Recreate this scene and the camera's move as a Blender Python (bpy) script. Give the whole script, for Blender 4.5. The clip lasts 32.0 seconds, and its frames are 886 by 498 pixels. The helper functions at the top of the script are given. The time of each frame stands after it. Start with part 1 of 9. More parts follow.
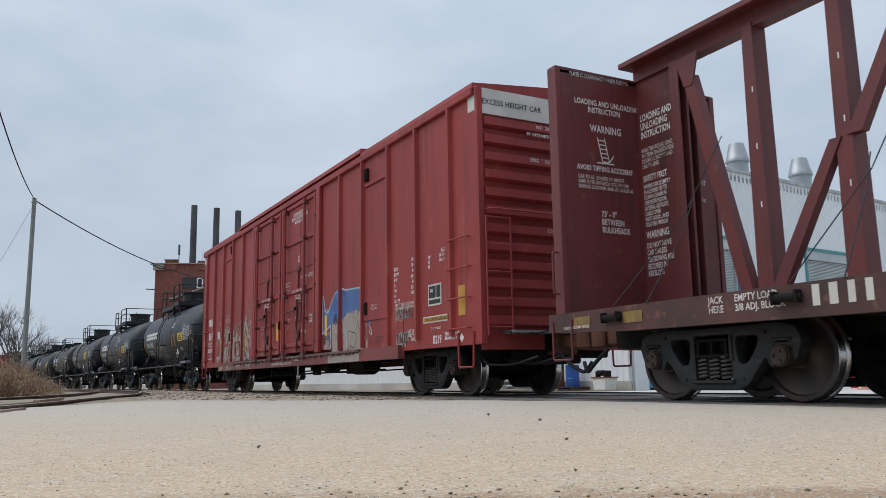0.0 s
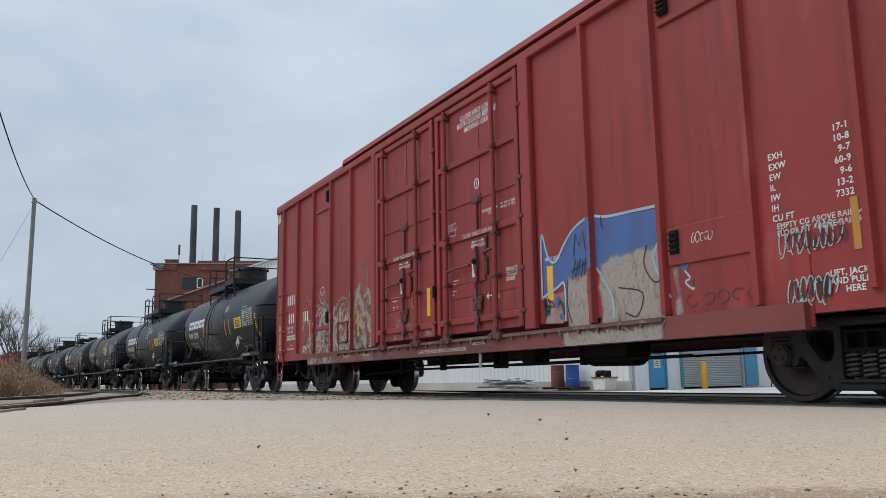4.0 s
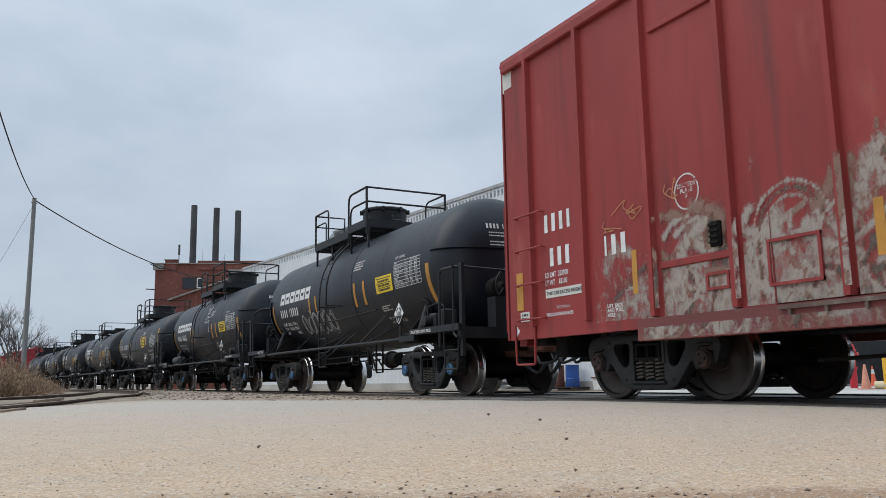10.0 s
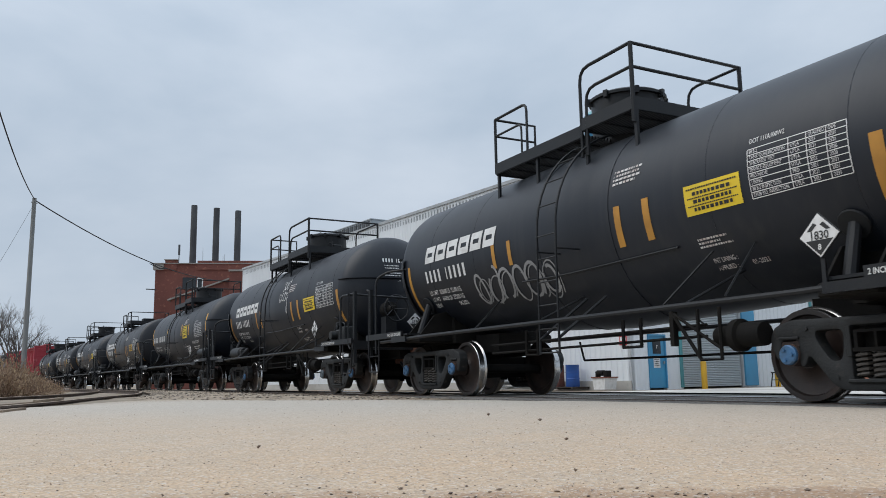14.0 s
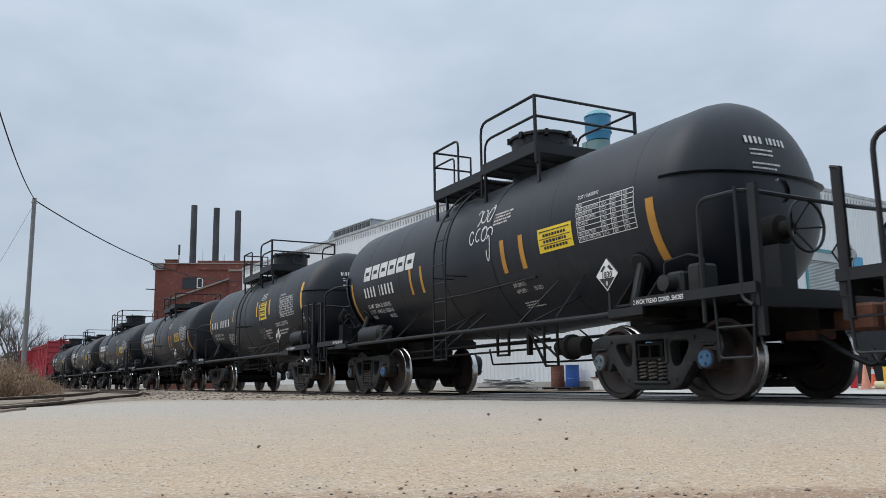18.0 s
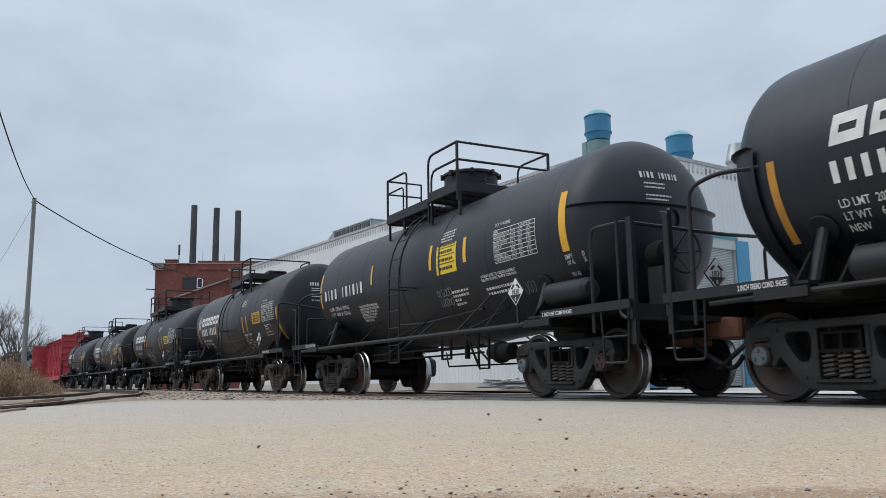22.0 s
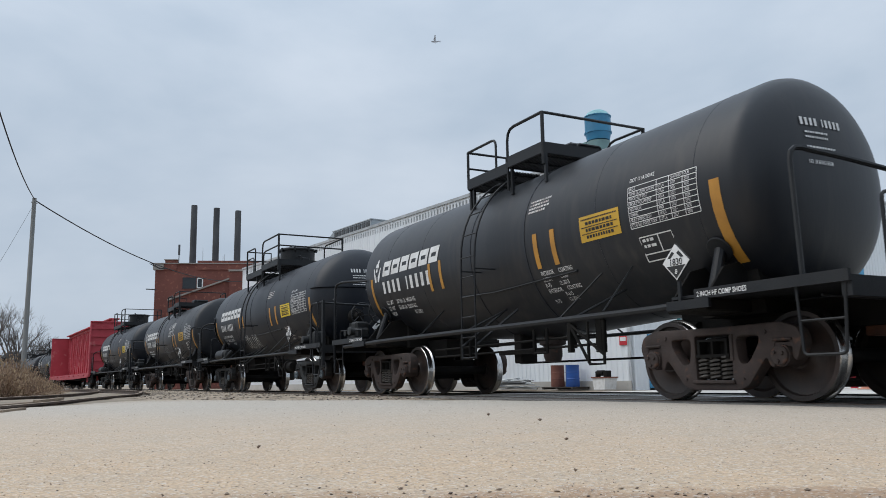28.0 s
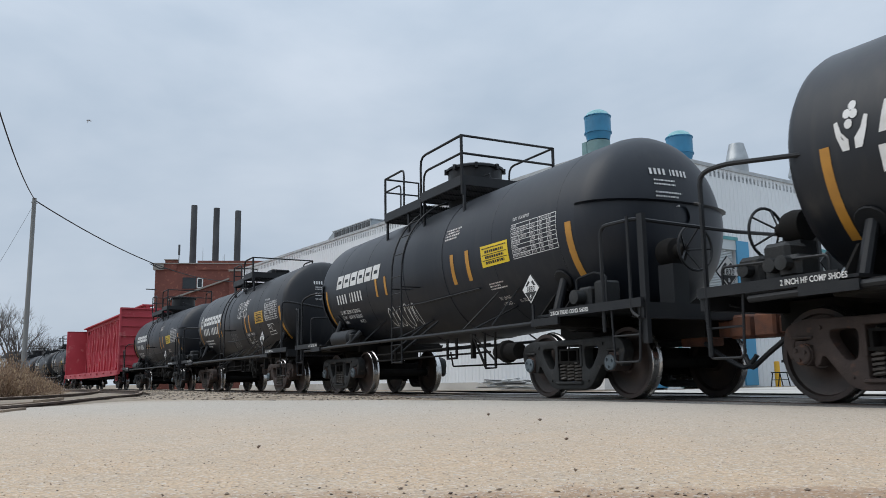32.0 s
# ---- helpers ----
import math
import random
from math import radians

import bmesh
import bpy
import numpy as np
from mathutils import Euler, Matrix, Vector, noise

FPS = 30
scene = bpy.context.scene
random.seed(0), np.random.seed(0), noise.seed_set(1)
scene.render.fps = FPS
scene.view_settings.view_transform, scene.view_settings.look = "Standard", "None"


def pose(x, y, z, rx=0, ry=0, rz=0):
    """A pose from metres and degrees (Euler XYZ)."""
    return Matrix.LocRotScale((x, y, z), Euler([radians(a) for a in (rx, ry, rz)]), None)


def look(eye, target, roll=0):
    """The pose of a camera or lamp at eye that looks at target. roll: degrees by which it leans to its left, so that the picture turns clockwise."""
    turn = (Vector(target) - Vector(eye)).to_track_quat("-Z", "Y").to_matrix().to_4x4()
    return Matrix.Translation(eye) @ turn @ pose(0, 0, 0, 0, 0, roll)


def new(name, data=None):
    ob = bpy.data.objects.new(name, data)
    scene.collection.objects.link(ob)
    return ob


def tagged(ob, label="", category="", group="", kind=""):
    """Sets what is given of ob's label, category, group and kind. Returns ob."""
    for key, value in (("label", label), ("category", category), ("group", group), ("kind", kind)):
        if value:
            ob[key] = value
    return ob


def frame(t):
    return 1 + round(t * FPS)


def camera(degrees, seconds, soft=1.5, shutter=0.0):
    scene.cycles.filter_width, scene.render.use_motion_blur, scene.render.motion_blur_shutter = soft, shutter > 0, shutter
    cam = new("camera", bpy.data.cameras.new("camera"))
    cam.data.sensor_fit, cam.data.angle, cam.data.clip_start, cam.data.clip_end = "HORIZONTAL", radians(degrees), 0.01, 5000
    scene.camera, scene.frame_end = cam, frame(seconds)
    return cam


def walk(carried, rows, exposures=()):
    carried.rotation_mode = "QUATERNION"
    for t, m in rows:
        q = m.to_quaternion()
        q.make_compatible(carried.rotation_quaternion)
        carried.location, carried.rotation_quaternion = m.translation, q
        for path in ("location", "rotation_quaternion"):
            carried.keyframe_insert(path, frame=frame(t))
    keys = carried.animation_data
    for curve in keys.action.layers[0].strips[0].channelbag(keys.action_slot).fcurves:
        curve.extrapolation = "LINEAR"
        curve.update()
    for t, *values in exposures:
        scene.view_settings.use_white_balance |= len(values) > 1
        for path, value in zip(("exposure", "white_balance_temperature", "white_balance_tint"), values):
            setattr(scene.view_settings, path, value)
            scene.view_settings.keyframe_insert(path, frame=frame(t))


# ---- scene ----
cam = camera(57.5, 32.0, soft=0.3, shutter=0.15)
EYE = (0.0, 0.0, 0.275)
VIEW = look(EYE, (-0.86914 * 50, 0.46799 * 50, 0.275 + 0.15991 * 50), -0.934)
walk(cam, [(0.0, VIEW), (32.0, VIEW)], [(0.0, 0.0), (32.0, 0.0)])

# ---- world: overcast sky, brighter towards the zenith ----
SUN_EL, SUN_AZ = 52.0, 205.0


def make_world():
    w = bpy.data.worlds.new("overcast_sky")
    scene.world = w
    w.use_nodes = True
    nt = w.node_tree
    nt.nodes.clear()
    N, L = nt.nodes.new, nt.links.new
    out, bg = N("ShaderNodeOutputWorld"), N("ShaderNodeBackground")
    sky = N("ShaderNodeTexSky")
    sky.sky_type, sky.sun_disc = "NISHITA", False
    sky.sun_elevation, sky.sun_rotation = radians(SUN_EL), radians(SUN_AZ)
    co = N("ShaderNodeTexCoord")
    sep = N("ShaderNodeSeparateXYZ")
    L(co.outputs["Generated"], sep.inputs[0])
    low = N("ShaderNodeMapRange")
    low.inputs[1].default_value, low.inputs[2].default_value = 0.0, 1.0
    low.inputs[3].default_value, low.inputs[4].default_value = 0.76, 1.12
    L(sep.outputs[2], low.inputs[0])
    up, high = N("ShaderNodeMath"), N("ShaderNodeMath")
    up.operation, up.use_clamp, up.inputs[1].default_value = "POWER", True, 4.0
    L(sep.outputs[2], up.inputs[0])
    high.operation, high.inputs[1].default_value = "MULTIPLY", 0.95
    L(up.outputs[0], high.inputs[0])
    grad = N("ShaderNodeMath")
    grad.operation = "ADD"
    L(low.outputs[0], grad.inputs[0]), L(high.outputs[0], grad.inputs[1])
    mp = N("ShaderNodeMapping")
    mp.inputs["Scale"].default_value = (1.0, 1.0, 2.3)
    L(co.outputs["Generated"], mp.inputs[0])
    n1, n2 = N("ShaderNodeTexNoise"), N("ShaderNodeTexNoise")
    n1.inputs["Scale"].default_value, n1.inputs["Detail"].default_value = 2.2, 6.0
    n1.inputs["Distortion"].default_value = 0.5
    n2.inputs["Scale"].default_value, n2.inputs["Detail"].default_value = 6.0, 5.0
    for n in (n1, n2):
        L(mp.outputs[0], n.inputs["Vector"])
    mixn = N("ShaderNodeMix")
    mixn.data_type = "FLOAT"
    mixn.inputs[0].default_value = 0.35
    L(n1.outputs[0], mixn.inputs[2]), L(n2.outputs[0], mixn.inputs[3])
    ramp = N("ShaderNodeValToRGB")
    e = ramp.color_ramp.elements
    e[0].position, e[0].color = 0.28, (0.505, 0.622, 0.765, 1)
    e[1].position, e[1].color = 0.74, (0.79, 0.88, 1.0, 1)
    L(mixn.outputs[0], ramp.inputs[0])
    mul = N("ShaderNodeVectorMath")
    mul.operation = "SCALE"
    L(ramp.outputs[0], mul.inputs[0]), L(grad.outputs[0], mul.inputs["Scale"])
    sc = N("ShaderNodeVectorMath")
    sc.operation = "SCALE"
    sc.inputs["Scale"].default_value = 0.05
    L(sky.outputs[0], sc.inputs[0])
    mx = N("ShaderNodeMix")
    mx.data_type = "RGBA"
    mx.inputs[0].default_value = 0.93
    L(sc.outputs[0], mx.inputs[6]), L(mul.outputs[0], mx.inputs[7])
    L(mx.outputs[2], bg.inputs[0])
    bg.inputs[1].default_value = 1.0
    L(bg.outputs[0], out.inputs[0])


make_world()
sun = new("sun", bpy.data.lights.new("sun", "SUN"))
sun.data.energy, sun.data.angle, sun.data.color = 1.25, radians(55), (1.0, 0.96, 0.9)
az = radians(SUN_AZ)
sun.matrix_world = look((0, 0, 60), (0 - math.sin(az) * math.cos(radians(SUN_EL)) * 60,
                                     0 - math.cos(az) * math.cos(radians(SUN_EL)) * 60, 60 - 60 * math.sin(radians(SUN_EL))))
# ---- materials ----
def mat(name, col, rough=0.6, metal=0.0, col2=None, scale=2.0, mix=0.5, bump=0.1, bscale=60.0, spec=0.5,
        stretch=(1, 1, 1), col3=None, scale3=12.0, mix3=0.4, rnd=0.0, island=0.0, rvar=0.12, streak=None, streak_mix=0.5):
    m = bpy.data.materials.new(name)
    m.use_nodes = True
    nt = m.node_tree
    N, L = nt.nodes.new, nt.links.new
    b = nt.nodes["Principled BSDF"]
    b.inputs["Metallic"].default_value = metal
    b.inputs["Specular IOR Level"].default_value = spec
    co = N("ShaderNodeTexCoord")
    mp = N("ShaderNodeMapping")
    mp.inputs["Scale"].default_value = stretch
    L(co.outputs["Object"], mp.inputs[0])
    col2 = col2 or tuple(c * 0.72 for c in col)

    def noise_tex(sc, det=5.0):
        n = N("ShaderNodeTexNoise")
        n.inputs["Scale"].default_value, n.inputs["Detail"].default_value = sc, det
        L(mp.outputs[0], n.inputs["Vector"])
        return n

    def ramp(src, lo, hi):
        r = N("ShaderNodeMapRange")
        r.inputs[1].default_value, r.inputs[2].default_value = lo, hi
        L(src, r.inputs[0])
        return r.outputs[0]

    def blend(fac, a, c):
        x = N("ShaderNodeMix")
        x.data_type = "RGBA"
        L(fac, x.inputs[0])
        for slot, v in ((6, a), (7, c)):
            if isinstance(v, tuple):
                x.inputs[slot].default_value = (*v, 1)
            else:
                L(v, x.inputs[slot])
        return x.outputs[2]

    big = noise_tex(scale)
    lo = 0.5 + 0.28 * (1 - 2 * mix)
    c = blend(ramp(big.outputs[0], lo - 0.16, lo + 0.16), col, col2)
    if col3:
        c = blend(ramp(noise_tex(scale3, 8.0).outputs[0], 0.5 + 0.3 * (1 - 2 * mix3) - 0.06, 0.5 + 0.3 * (1 - 2 * mix3) + 0.08), c, col3)
    if streak:
        mp2 = N("ShaderNodeMapping")
        mp2.inputs["Scale"].default_value = (7.0, 7.0, 0.45)
        L(co.outputs["Object"], mp2.inputs[0])
        st = N("ShaderNodeTexNoise")
        st.inputs["Scale"].default_value, st.inputs["Detail"].default_value = 1.0, 7.0
        L(mp2.outputs[0], st.inputs["Vector"])
        wide = noise_tex(0.8, 3.0)
        mulm = N("ShaderNodeMath")
        mulm.operation = "MULTIPLY"
        L(ramp(st.outputs[0], 0.48, 0.68), mulm.inputs[0])
        L(ramp(wide.outputs[0], 0.35, 0.65), mulm.inputs[1])
        mulk = N("ShaderNodeMath")
        mulk.operation = "MULTIPLY"
        mulk.inputs[1].default_value = streak_mix
        L(mulm.outputs[0], mulk.inputs[0])
        c = blend(mulk.outputs[0], c, streak)
    if rnd:
        oi = N("ShaderNodeObjectInfo")
        hs = N("ShaderNodeHueSaturation")
        mr = N("ShaderNodeMapRange")
        mr.inputs[3].default_value, mr.inputs[4].default_value = 1 - rnd, 1 + rnd
        L(oi.outputs["Random"], mr.inputs[0])
        L(mr.outputs[0], hs.inputs["Value"])
        L(c, hs.inputs["Color"])
        c = hs.outputs[0]
    if island:
        ge, hs = N("ShaderNodeNewGeometry"), N("ShaderNodeHueSaturation")
        mr, mh = N("ShaderNodeMapRange"), N("ShaderNodeMapRange")
        mr.inputs[3].default_value, mr.inputs[4].default_value = 1 - island, 1 + island
        mh.inputs[3].default_value, mh.inputs[4].default_value = 0.5 - 0.035 * island, 0.5 + 0.025 * island
        L(ge.outputs["Random Per Island"], mr.inputs[0]), L(ge.outputs["Random Per Island"], mh.inputs[0])
        L(mr.outputs[0], hs.inputs["Value"]), L(mh.outputs[0], hs.inputs["Hue"])
        L(c, hs.inputs["Color"])
        c = hs.outputs[0]
    L(c, b.inputs["Base Color"])
    fine = noise_tex(bscale, 4.0)
    rr = N("ShaderNodeMapRange")
    rr.inputs[3].default_value, rr.inputs[4].default_value = max(0.03, rough - rvar), min(1.0, rough + rvar)
    L(big.outputs[0], rr.inputs[0])
    L(rr.outputs[0], b.inputs["Roughness"])
    if bump:
        bp = N("ShaderNodeBump")
        bp.inputs["Strength"].default_value, bp.inputs["Distance"].default_value = bump, 0.02
        L(fine.outputs[0], bp.inputs["Height"])
        L(bp.outputs[0], b.inputs["Normal"])
    return m


MAT = {}


def M_(key, *a, **k):
    if key not in MAT:
        MAT[key] = mat(key, *a, **k)
    return MAT[key]


M_("boxcar_red", (0.303, 0.0435, 0.041), 0.55, spec=0.30, streak=(0.11, 0.034, 0.031), streak_mix=0.6, col2=(0.245, 0.036, 0.034), scale=0.9, col3=(0.34, 0.075, 0.06), scale3=3.0, mix3=0.2, bump=0.05, stretch=(1, 1, 0.35))
M_("sill_dirty", (0.088, 0.032, 0.027), 0.75, col2=(0.052, 0.027, 0.024), scale=1.5, col3=(0.15, 0.07, 0.05), scale3=8.0, mix3=0.25, bump=0.15)
M_("sill_dust", (0.15, 0.105, 0.088), 0.85, col2=(0.095, 0.062, 0.052), scale=2.0, col3=(0.20, 0.17, 0.145), scale3=7.0, mix3=0.35, bump=0.12)
M_("sill_red", (0.20, 0.044, 0.039), 0.6, col2=(0.125, 0.034, 0.031), scale=1.6, col3=(0.17, 0.10, 0.08), scale3=5.0, mix3=0.22, bump=0.12, stretch=(0.35, 1, 1))
M_("tag_grey", (0.30, 0.30, 0.30), 0.6, bump=0.0)
M_("rust_red", (0.125, 0.032, 0.03), 0.65, col2=(0.085, 0.03, 0.028), scale=3.0, bump=0.15)
M_("beam_red", (0.150, 0.034, 0.034), 0.5, spec=0.35, streak=(0.060, 0.026, 0.026), streak_mix=0.75, col2=(0.112, 0.031, 0.032), scale=1.2, col3=(0.17, 0.07, 0.055), scale3=5.0, mix3=0.2, bump=0.05)
M_("far_red", (0.46, 0.062, 0.082), 0.6, spec=0.35, col2=(0.37, 0.045, 0.06), scale=0.8, col3=(0.50, 0.17, 0.17), scale3=2.0, mix3=0.25, bump=0.05)
M_("tank_black", (0.0066, 0.0092, 0.0146), 0.44, spec=0.42, streak=(0.032, 0.032, 0.034), streak_mix=0.35, col2=(0.0104, 0.0134, 0.0202), scale=0.7, col3=(0.017, 0.0182, 0.0205), scale3=2.5, mix3=0.2, bump=0.03, bscale=25, stretch=(1, 1, 0.4))
M_("tank_worn", (0.0094, 0.0112, 0.0150), 0.42, spec=0.44, streak=(0.042, 0.037, 0.034), streak_mix=0.6, col2=(0.0135, 0.0150, 0.0185), scale=0.7, col3=(0.021, 0.020, 0.0195), scale3=2.2, mix3=0.15, bump=0.04, bscale=25, stretch=(1, 1, 0.35))
M_("decal_orange", (0.62, 0.36, 0.03), 0.5, col2=(0.5, 0.3, 0.03), scale=3.0, bump=0.0)
M_("steel_black", (0.0088, 0.0100, 0.0122), 0.5, spec=0.32, col2=(0.0155, 0.0165, 0.0182), scale=3.0, bump=0.1)
M_("under_black", (0.0065, 0.0062, 0.006), 0.85, spec=0.2, col2=(0.013, 0.0115, 0.010), scale=4.0, bump=0.2)
M_("truck_iron", (0.021, 0.0225, 0.023), 0.6, spec=0.35, col2=(0.014, 0.0145, 0.015), scale=4.0, col3=(0.048, 0.043, 0.038), scale3=9.0, mix3=0.25, bump=0.25, bscale=40)
M_("truck_rust", (0.060, 0.043, 0.038), 0.75, spec=0.35, col2=(0.040, 0.031, 0.028), scale=4.0, col3=(0.12, 0.06, 0.04), scale3=9.0, mix3=0.25, bump=0.25, bscale=40)
M_("wheel_face", (0.055, 0.034, 0.027), 0.5, 0.2, col2=(0.022, 0.019, 0.018), scale=3.0, bump=0.12)
M_("tread_steel", (0.55, 0.54, 0.53), 0.25, 1.0, bump=0.02)
M_("spring_steel", (0.075, 0.066, 0.058), 0.55, 0.2, bump=0.1)
M_("bearing_blue", (0.05, 0.15, 0.30), 0.45, col2=(0.05, 0.09, 0.14), scale=9.0, mix=0.35)
M_("bearing_grey", (0.12, 0.15, 0.17), 0.5, 0.2, bump=0.1)
M_("coupler_rust", (0.16, 0.06, 0.03), 0.85, col2=(0.08, 0.04, 0.03), scale=6.0, bump=0.3)
M_("white_paint", (0.72, 0.72, 0.71), 0.6, col2=(0.58, 0.57, 0.55), scale=6.0, mix=0.35, bump=0.02)
M_("worn_white", (0.64, 0.62, 0.60), 0.7, col2=(0.46, 0.36, 0.33), scale=9.0, mix=0.35, bump=0.02)


def wear_through(m, scale, lo, hi):
    """Flaked paint: the surface under it shows through in patches."""
    nt = m.node_tree
    N, L = nt.nodes.new, nt.links.new
    b, out = nt.nodes["Principled BSDF"], nt.nodes["Material Output"]
    co, n, mr = N("ShaderNodeTexCoord"), N("ShaderNodeTexNoise"), N("ShaderNodeMapRange")
    n.inputs["Scale"].default_value, n.inputs["Detail"].default_value, n.inputs["Roughness"].default_value = scale, 6.0, 0.7
    mr.inputs[1].default_value, mr.inputs[2].default_value = lo, hi
    tr, mx = N("ShaderNodeBsdfTransparent"), N("ShaderNodeMixShader")
    L(co.outputs["Object"], n.inputs["Vector"]), L(n.outputs[0], mr.inputs[0]), L(mr.outputs[0], mx.inputs[0])
    L(tr.outputs[0], mx.inputs[1]), L(b.outputs[0], mx.inputs[2]), L(mx.outputs[0], out.inputs["Surface"])


wear_through(MAT["worn_white"], 8.0, 0.32, 0.46)
M_("panel_white", (0.60, 0.59, 0.55), 0.6, col2=(0.47, 0.45, 0.41), scale=2.0, bump=0.03)
M_("yellow_reflect", (0.80, 0.44, 0.03), 0.45, col2=(0.68, 0.36, 0.03), scale=4.0, bump=0.02)
M_("orange_reflect", (0.52, 0.25, 0.035), 0.5, col2=(0.40, 0.19, 0.03), scale=4.0, bump=0.02)
M_("reflect_dirty", (0.26, 0.17, 0.035), 0.6, col2=(0.14, 0.08, 0.03), scale=4.0, bump=0.05)
M_("decal_yellow", (0.82, 0.58, 0.02), 0.5, col2=(0.7, 0.5, 0.03), scale=3.0, bump=0.0)
M_("decal_ink", (0.02, 0.02, 0.02), 0.6, bump=0.0)
M_("graffiti_blue", (0.05, 0.13, 0.36), 0.55, col2=(0.06, 0.10, 0.24), scale=2.5, bump=0.02)
M_("graffiti_pale", (0.42, 0.39, 0.37), 0.65, col2=(0.26, 0.16, 0.15), scale=2.2, col3=(0.17, 0.05, 0.045), scale3=5.0, mix3=0.3, bump=0.02)
M_("graffiti_tan", (0.36, 0.27, 0.22), 0.65, col2=(0.22, 0.11, 0.09), scale=3.0, mix=0.5, bump=0.02)
M_("graffiti_orange", (0.50, 0.22, 0.10), 0.6, bump=0.02)
M_("graffiti_sky", (0.35, 0.52, 0.60), 0.6, bump=0.02)
M_("graffiti_mint", (0.40, 0.58, 0.55), 0.6, bump=0.02)
M_("graffiti_dark", (0.03, 0.03, 0.035), 0.6, bump=0.0)


# ---- mesh helpers ----
def B():
    return bmesh.new()


def box(bm, x0, x1, y0, y1, z0, z1, m=None, bev=0.0):
    g = bmesh.ops.create_cube(bm, size=1.0, matrix=Matrix.Translation(((x0 + x1) / 2, (y0 + y1) / 2, (z0 + z1) / 2)) @
                              Matrix.Diagonal((abs(x1 - x0), abs(y1 - y0), abs(z1 - z0), 1)))
    vs = g["verts"]
    if bev:
        es = list({e for v in vs for e in v.link_edges})
        r = bmesh.ops.bevel(bm, geom=es, offset=bev, segments=1, affect="EDGES", profile=0.5)
        vs = list({v for f in r["faces"] for v in f.verts} | {v for v in vs if v.is_valid})
    if m is not None:
        bmesh.ops.transform(bm, matrix=m, verts=vs)
    return vs


def ring(c, ax_u, ax_v, r, n, ph=0.0):
    return [c + ax_u * (r * math.cos(2 * math.pi * k / n + ph)) + ax_v * (r * math.sin(2 * math.pi * k / n + ph)) for k in range(n)]


def frame_of(d):
    d = d.normalized()
    a = Vector((0, 0, 1)) if abs(d.z) < 0.9 else Vector((1, 0, 0))
    u = d.cross(a).normalized()
    return u, d.cross(u).normalized()


def tube(bm, pts, r, n=8, caps=True, r2=None):
    pts = [Vector(p) for p in pts]
    rings = []
    u = None
    for i, p in enumerate(pts):
        d = (pts[min(i + 1, len(pts) - 1)] - pts[max(i - 1, 0)]).normalized()
        if u is None:
            u, v = frame_of(d)
        else:
            u = (u - d * u.dot(d)).normalized()
            v = d.cross(u).normalized()
        rr = r if r2 is None else r + (r2 - r) * i / (len(pts) - 1)
        rings.append([bm.verts.new(q) for q in ring(p, u, v, rr, n)])
    for a, b in zip(rings, rings[1:]):
        for k in range(n):
            bm.faces.new((a[k], a[(k + 1) % n], b[(k + 1) % n], b[k]))
    if caps:
        bm.faces.new(rings[0][::-1])
        bm.faces.new(rings[-1])
    return bm


def rounded(pts, r=0.08, k=3):
    """The polyline with its inner corners rounded."""
    pts = [Vector(p) for p in pts]
    out = [pts[0]]
    for a, b, c in zip(pts, pts[1:], pts[2:]):
        rr = min(r, (a - b).length * 0.45, (c - b).length * 0.45)
        p, q = b + (a - b).normalized() * rr, b + (c - b).normalized() * rr
        for i in range(k + 1):
            t = i / k
            out.append(p * (1 - t) ** 2 + b * (2 * t * (1 - t)) + q * t * t)
    return out + [pts[-1]]


def revolve(bm, prof, origin, axis, n=32, a0=0.0, a1=2 * math.pi):
    """prof: (along the axis, radius)."""
    axis = Vector(axis).normalized()
    u, v = frame_of(axis)
    full = abs(a1 - a0) > 6.28
    cnt = n if full else n + 1
    rings = []
    for h, r in prof:
        c = Vector(origin) + axis * h
        if r < 1e-5:
            rings.append([bm.verts.new(c)])
        else:
            rings.append([bm.verts.new(c + u * (r * math.cos(a0 + (a1 - a0) * k / n)) + v * (r * math.sin(a0 + (a1 - a0) * k / n))) for k in range(cnt)])
    for a, b in zip(rings, rings[1:]):
        for k in range(n):
            k2 = (k + 1) % n if full else k + 1
            if len(a) == 1 and len(b) == 1:
                continue
            if len(a) == 1:
                bm.faces.new((a[0], b[k2], b[k]))
            elif len(b) == 1:
                bm.faces.new((a[k], a[k2], b[0]))
            else:
                bm.faces.new((a[k], a[k2], b[k2], b[k]))
    return bm


def prism(bm, pts, thick, m=None):
    """Outline in x, z; it reaches from y=0 to y=thick."""
    f = [bm.verts.new((x, 0, z)) for x, z in pts]
    b = [bm.verts.new((x, thick, z)) for x, z in pts]
    bm.faces.new(f), bm.faces.new(b[::-1])
    n = len(pts)
    for k in range(n):
        bm.faces.new((f[k], b[k], b[(k + 1) % n], f[(k + 1) % n]))
    if m is not None:
        bmesh.ops.transform(bm, matrix=m, verts=f + b)
    return f + b


def mesh_of(name, bm, material, smooth=True, angle=32):
    me = bpy.data.meshes.new(name)
    bmesh.ops.recalc_face_normals(bm, faces=bm.faces)
    bm.to_mesh(me)
    bm.free()
    if smooth:
        me.shade_smooth()
        me.set_sharp_from_angle(angle=radians(angle))
    me.materials.append(MAT[material] if isinstance(material, str) else material)
    return me


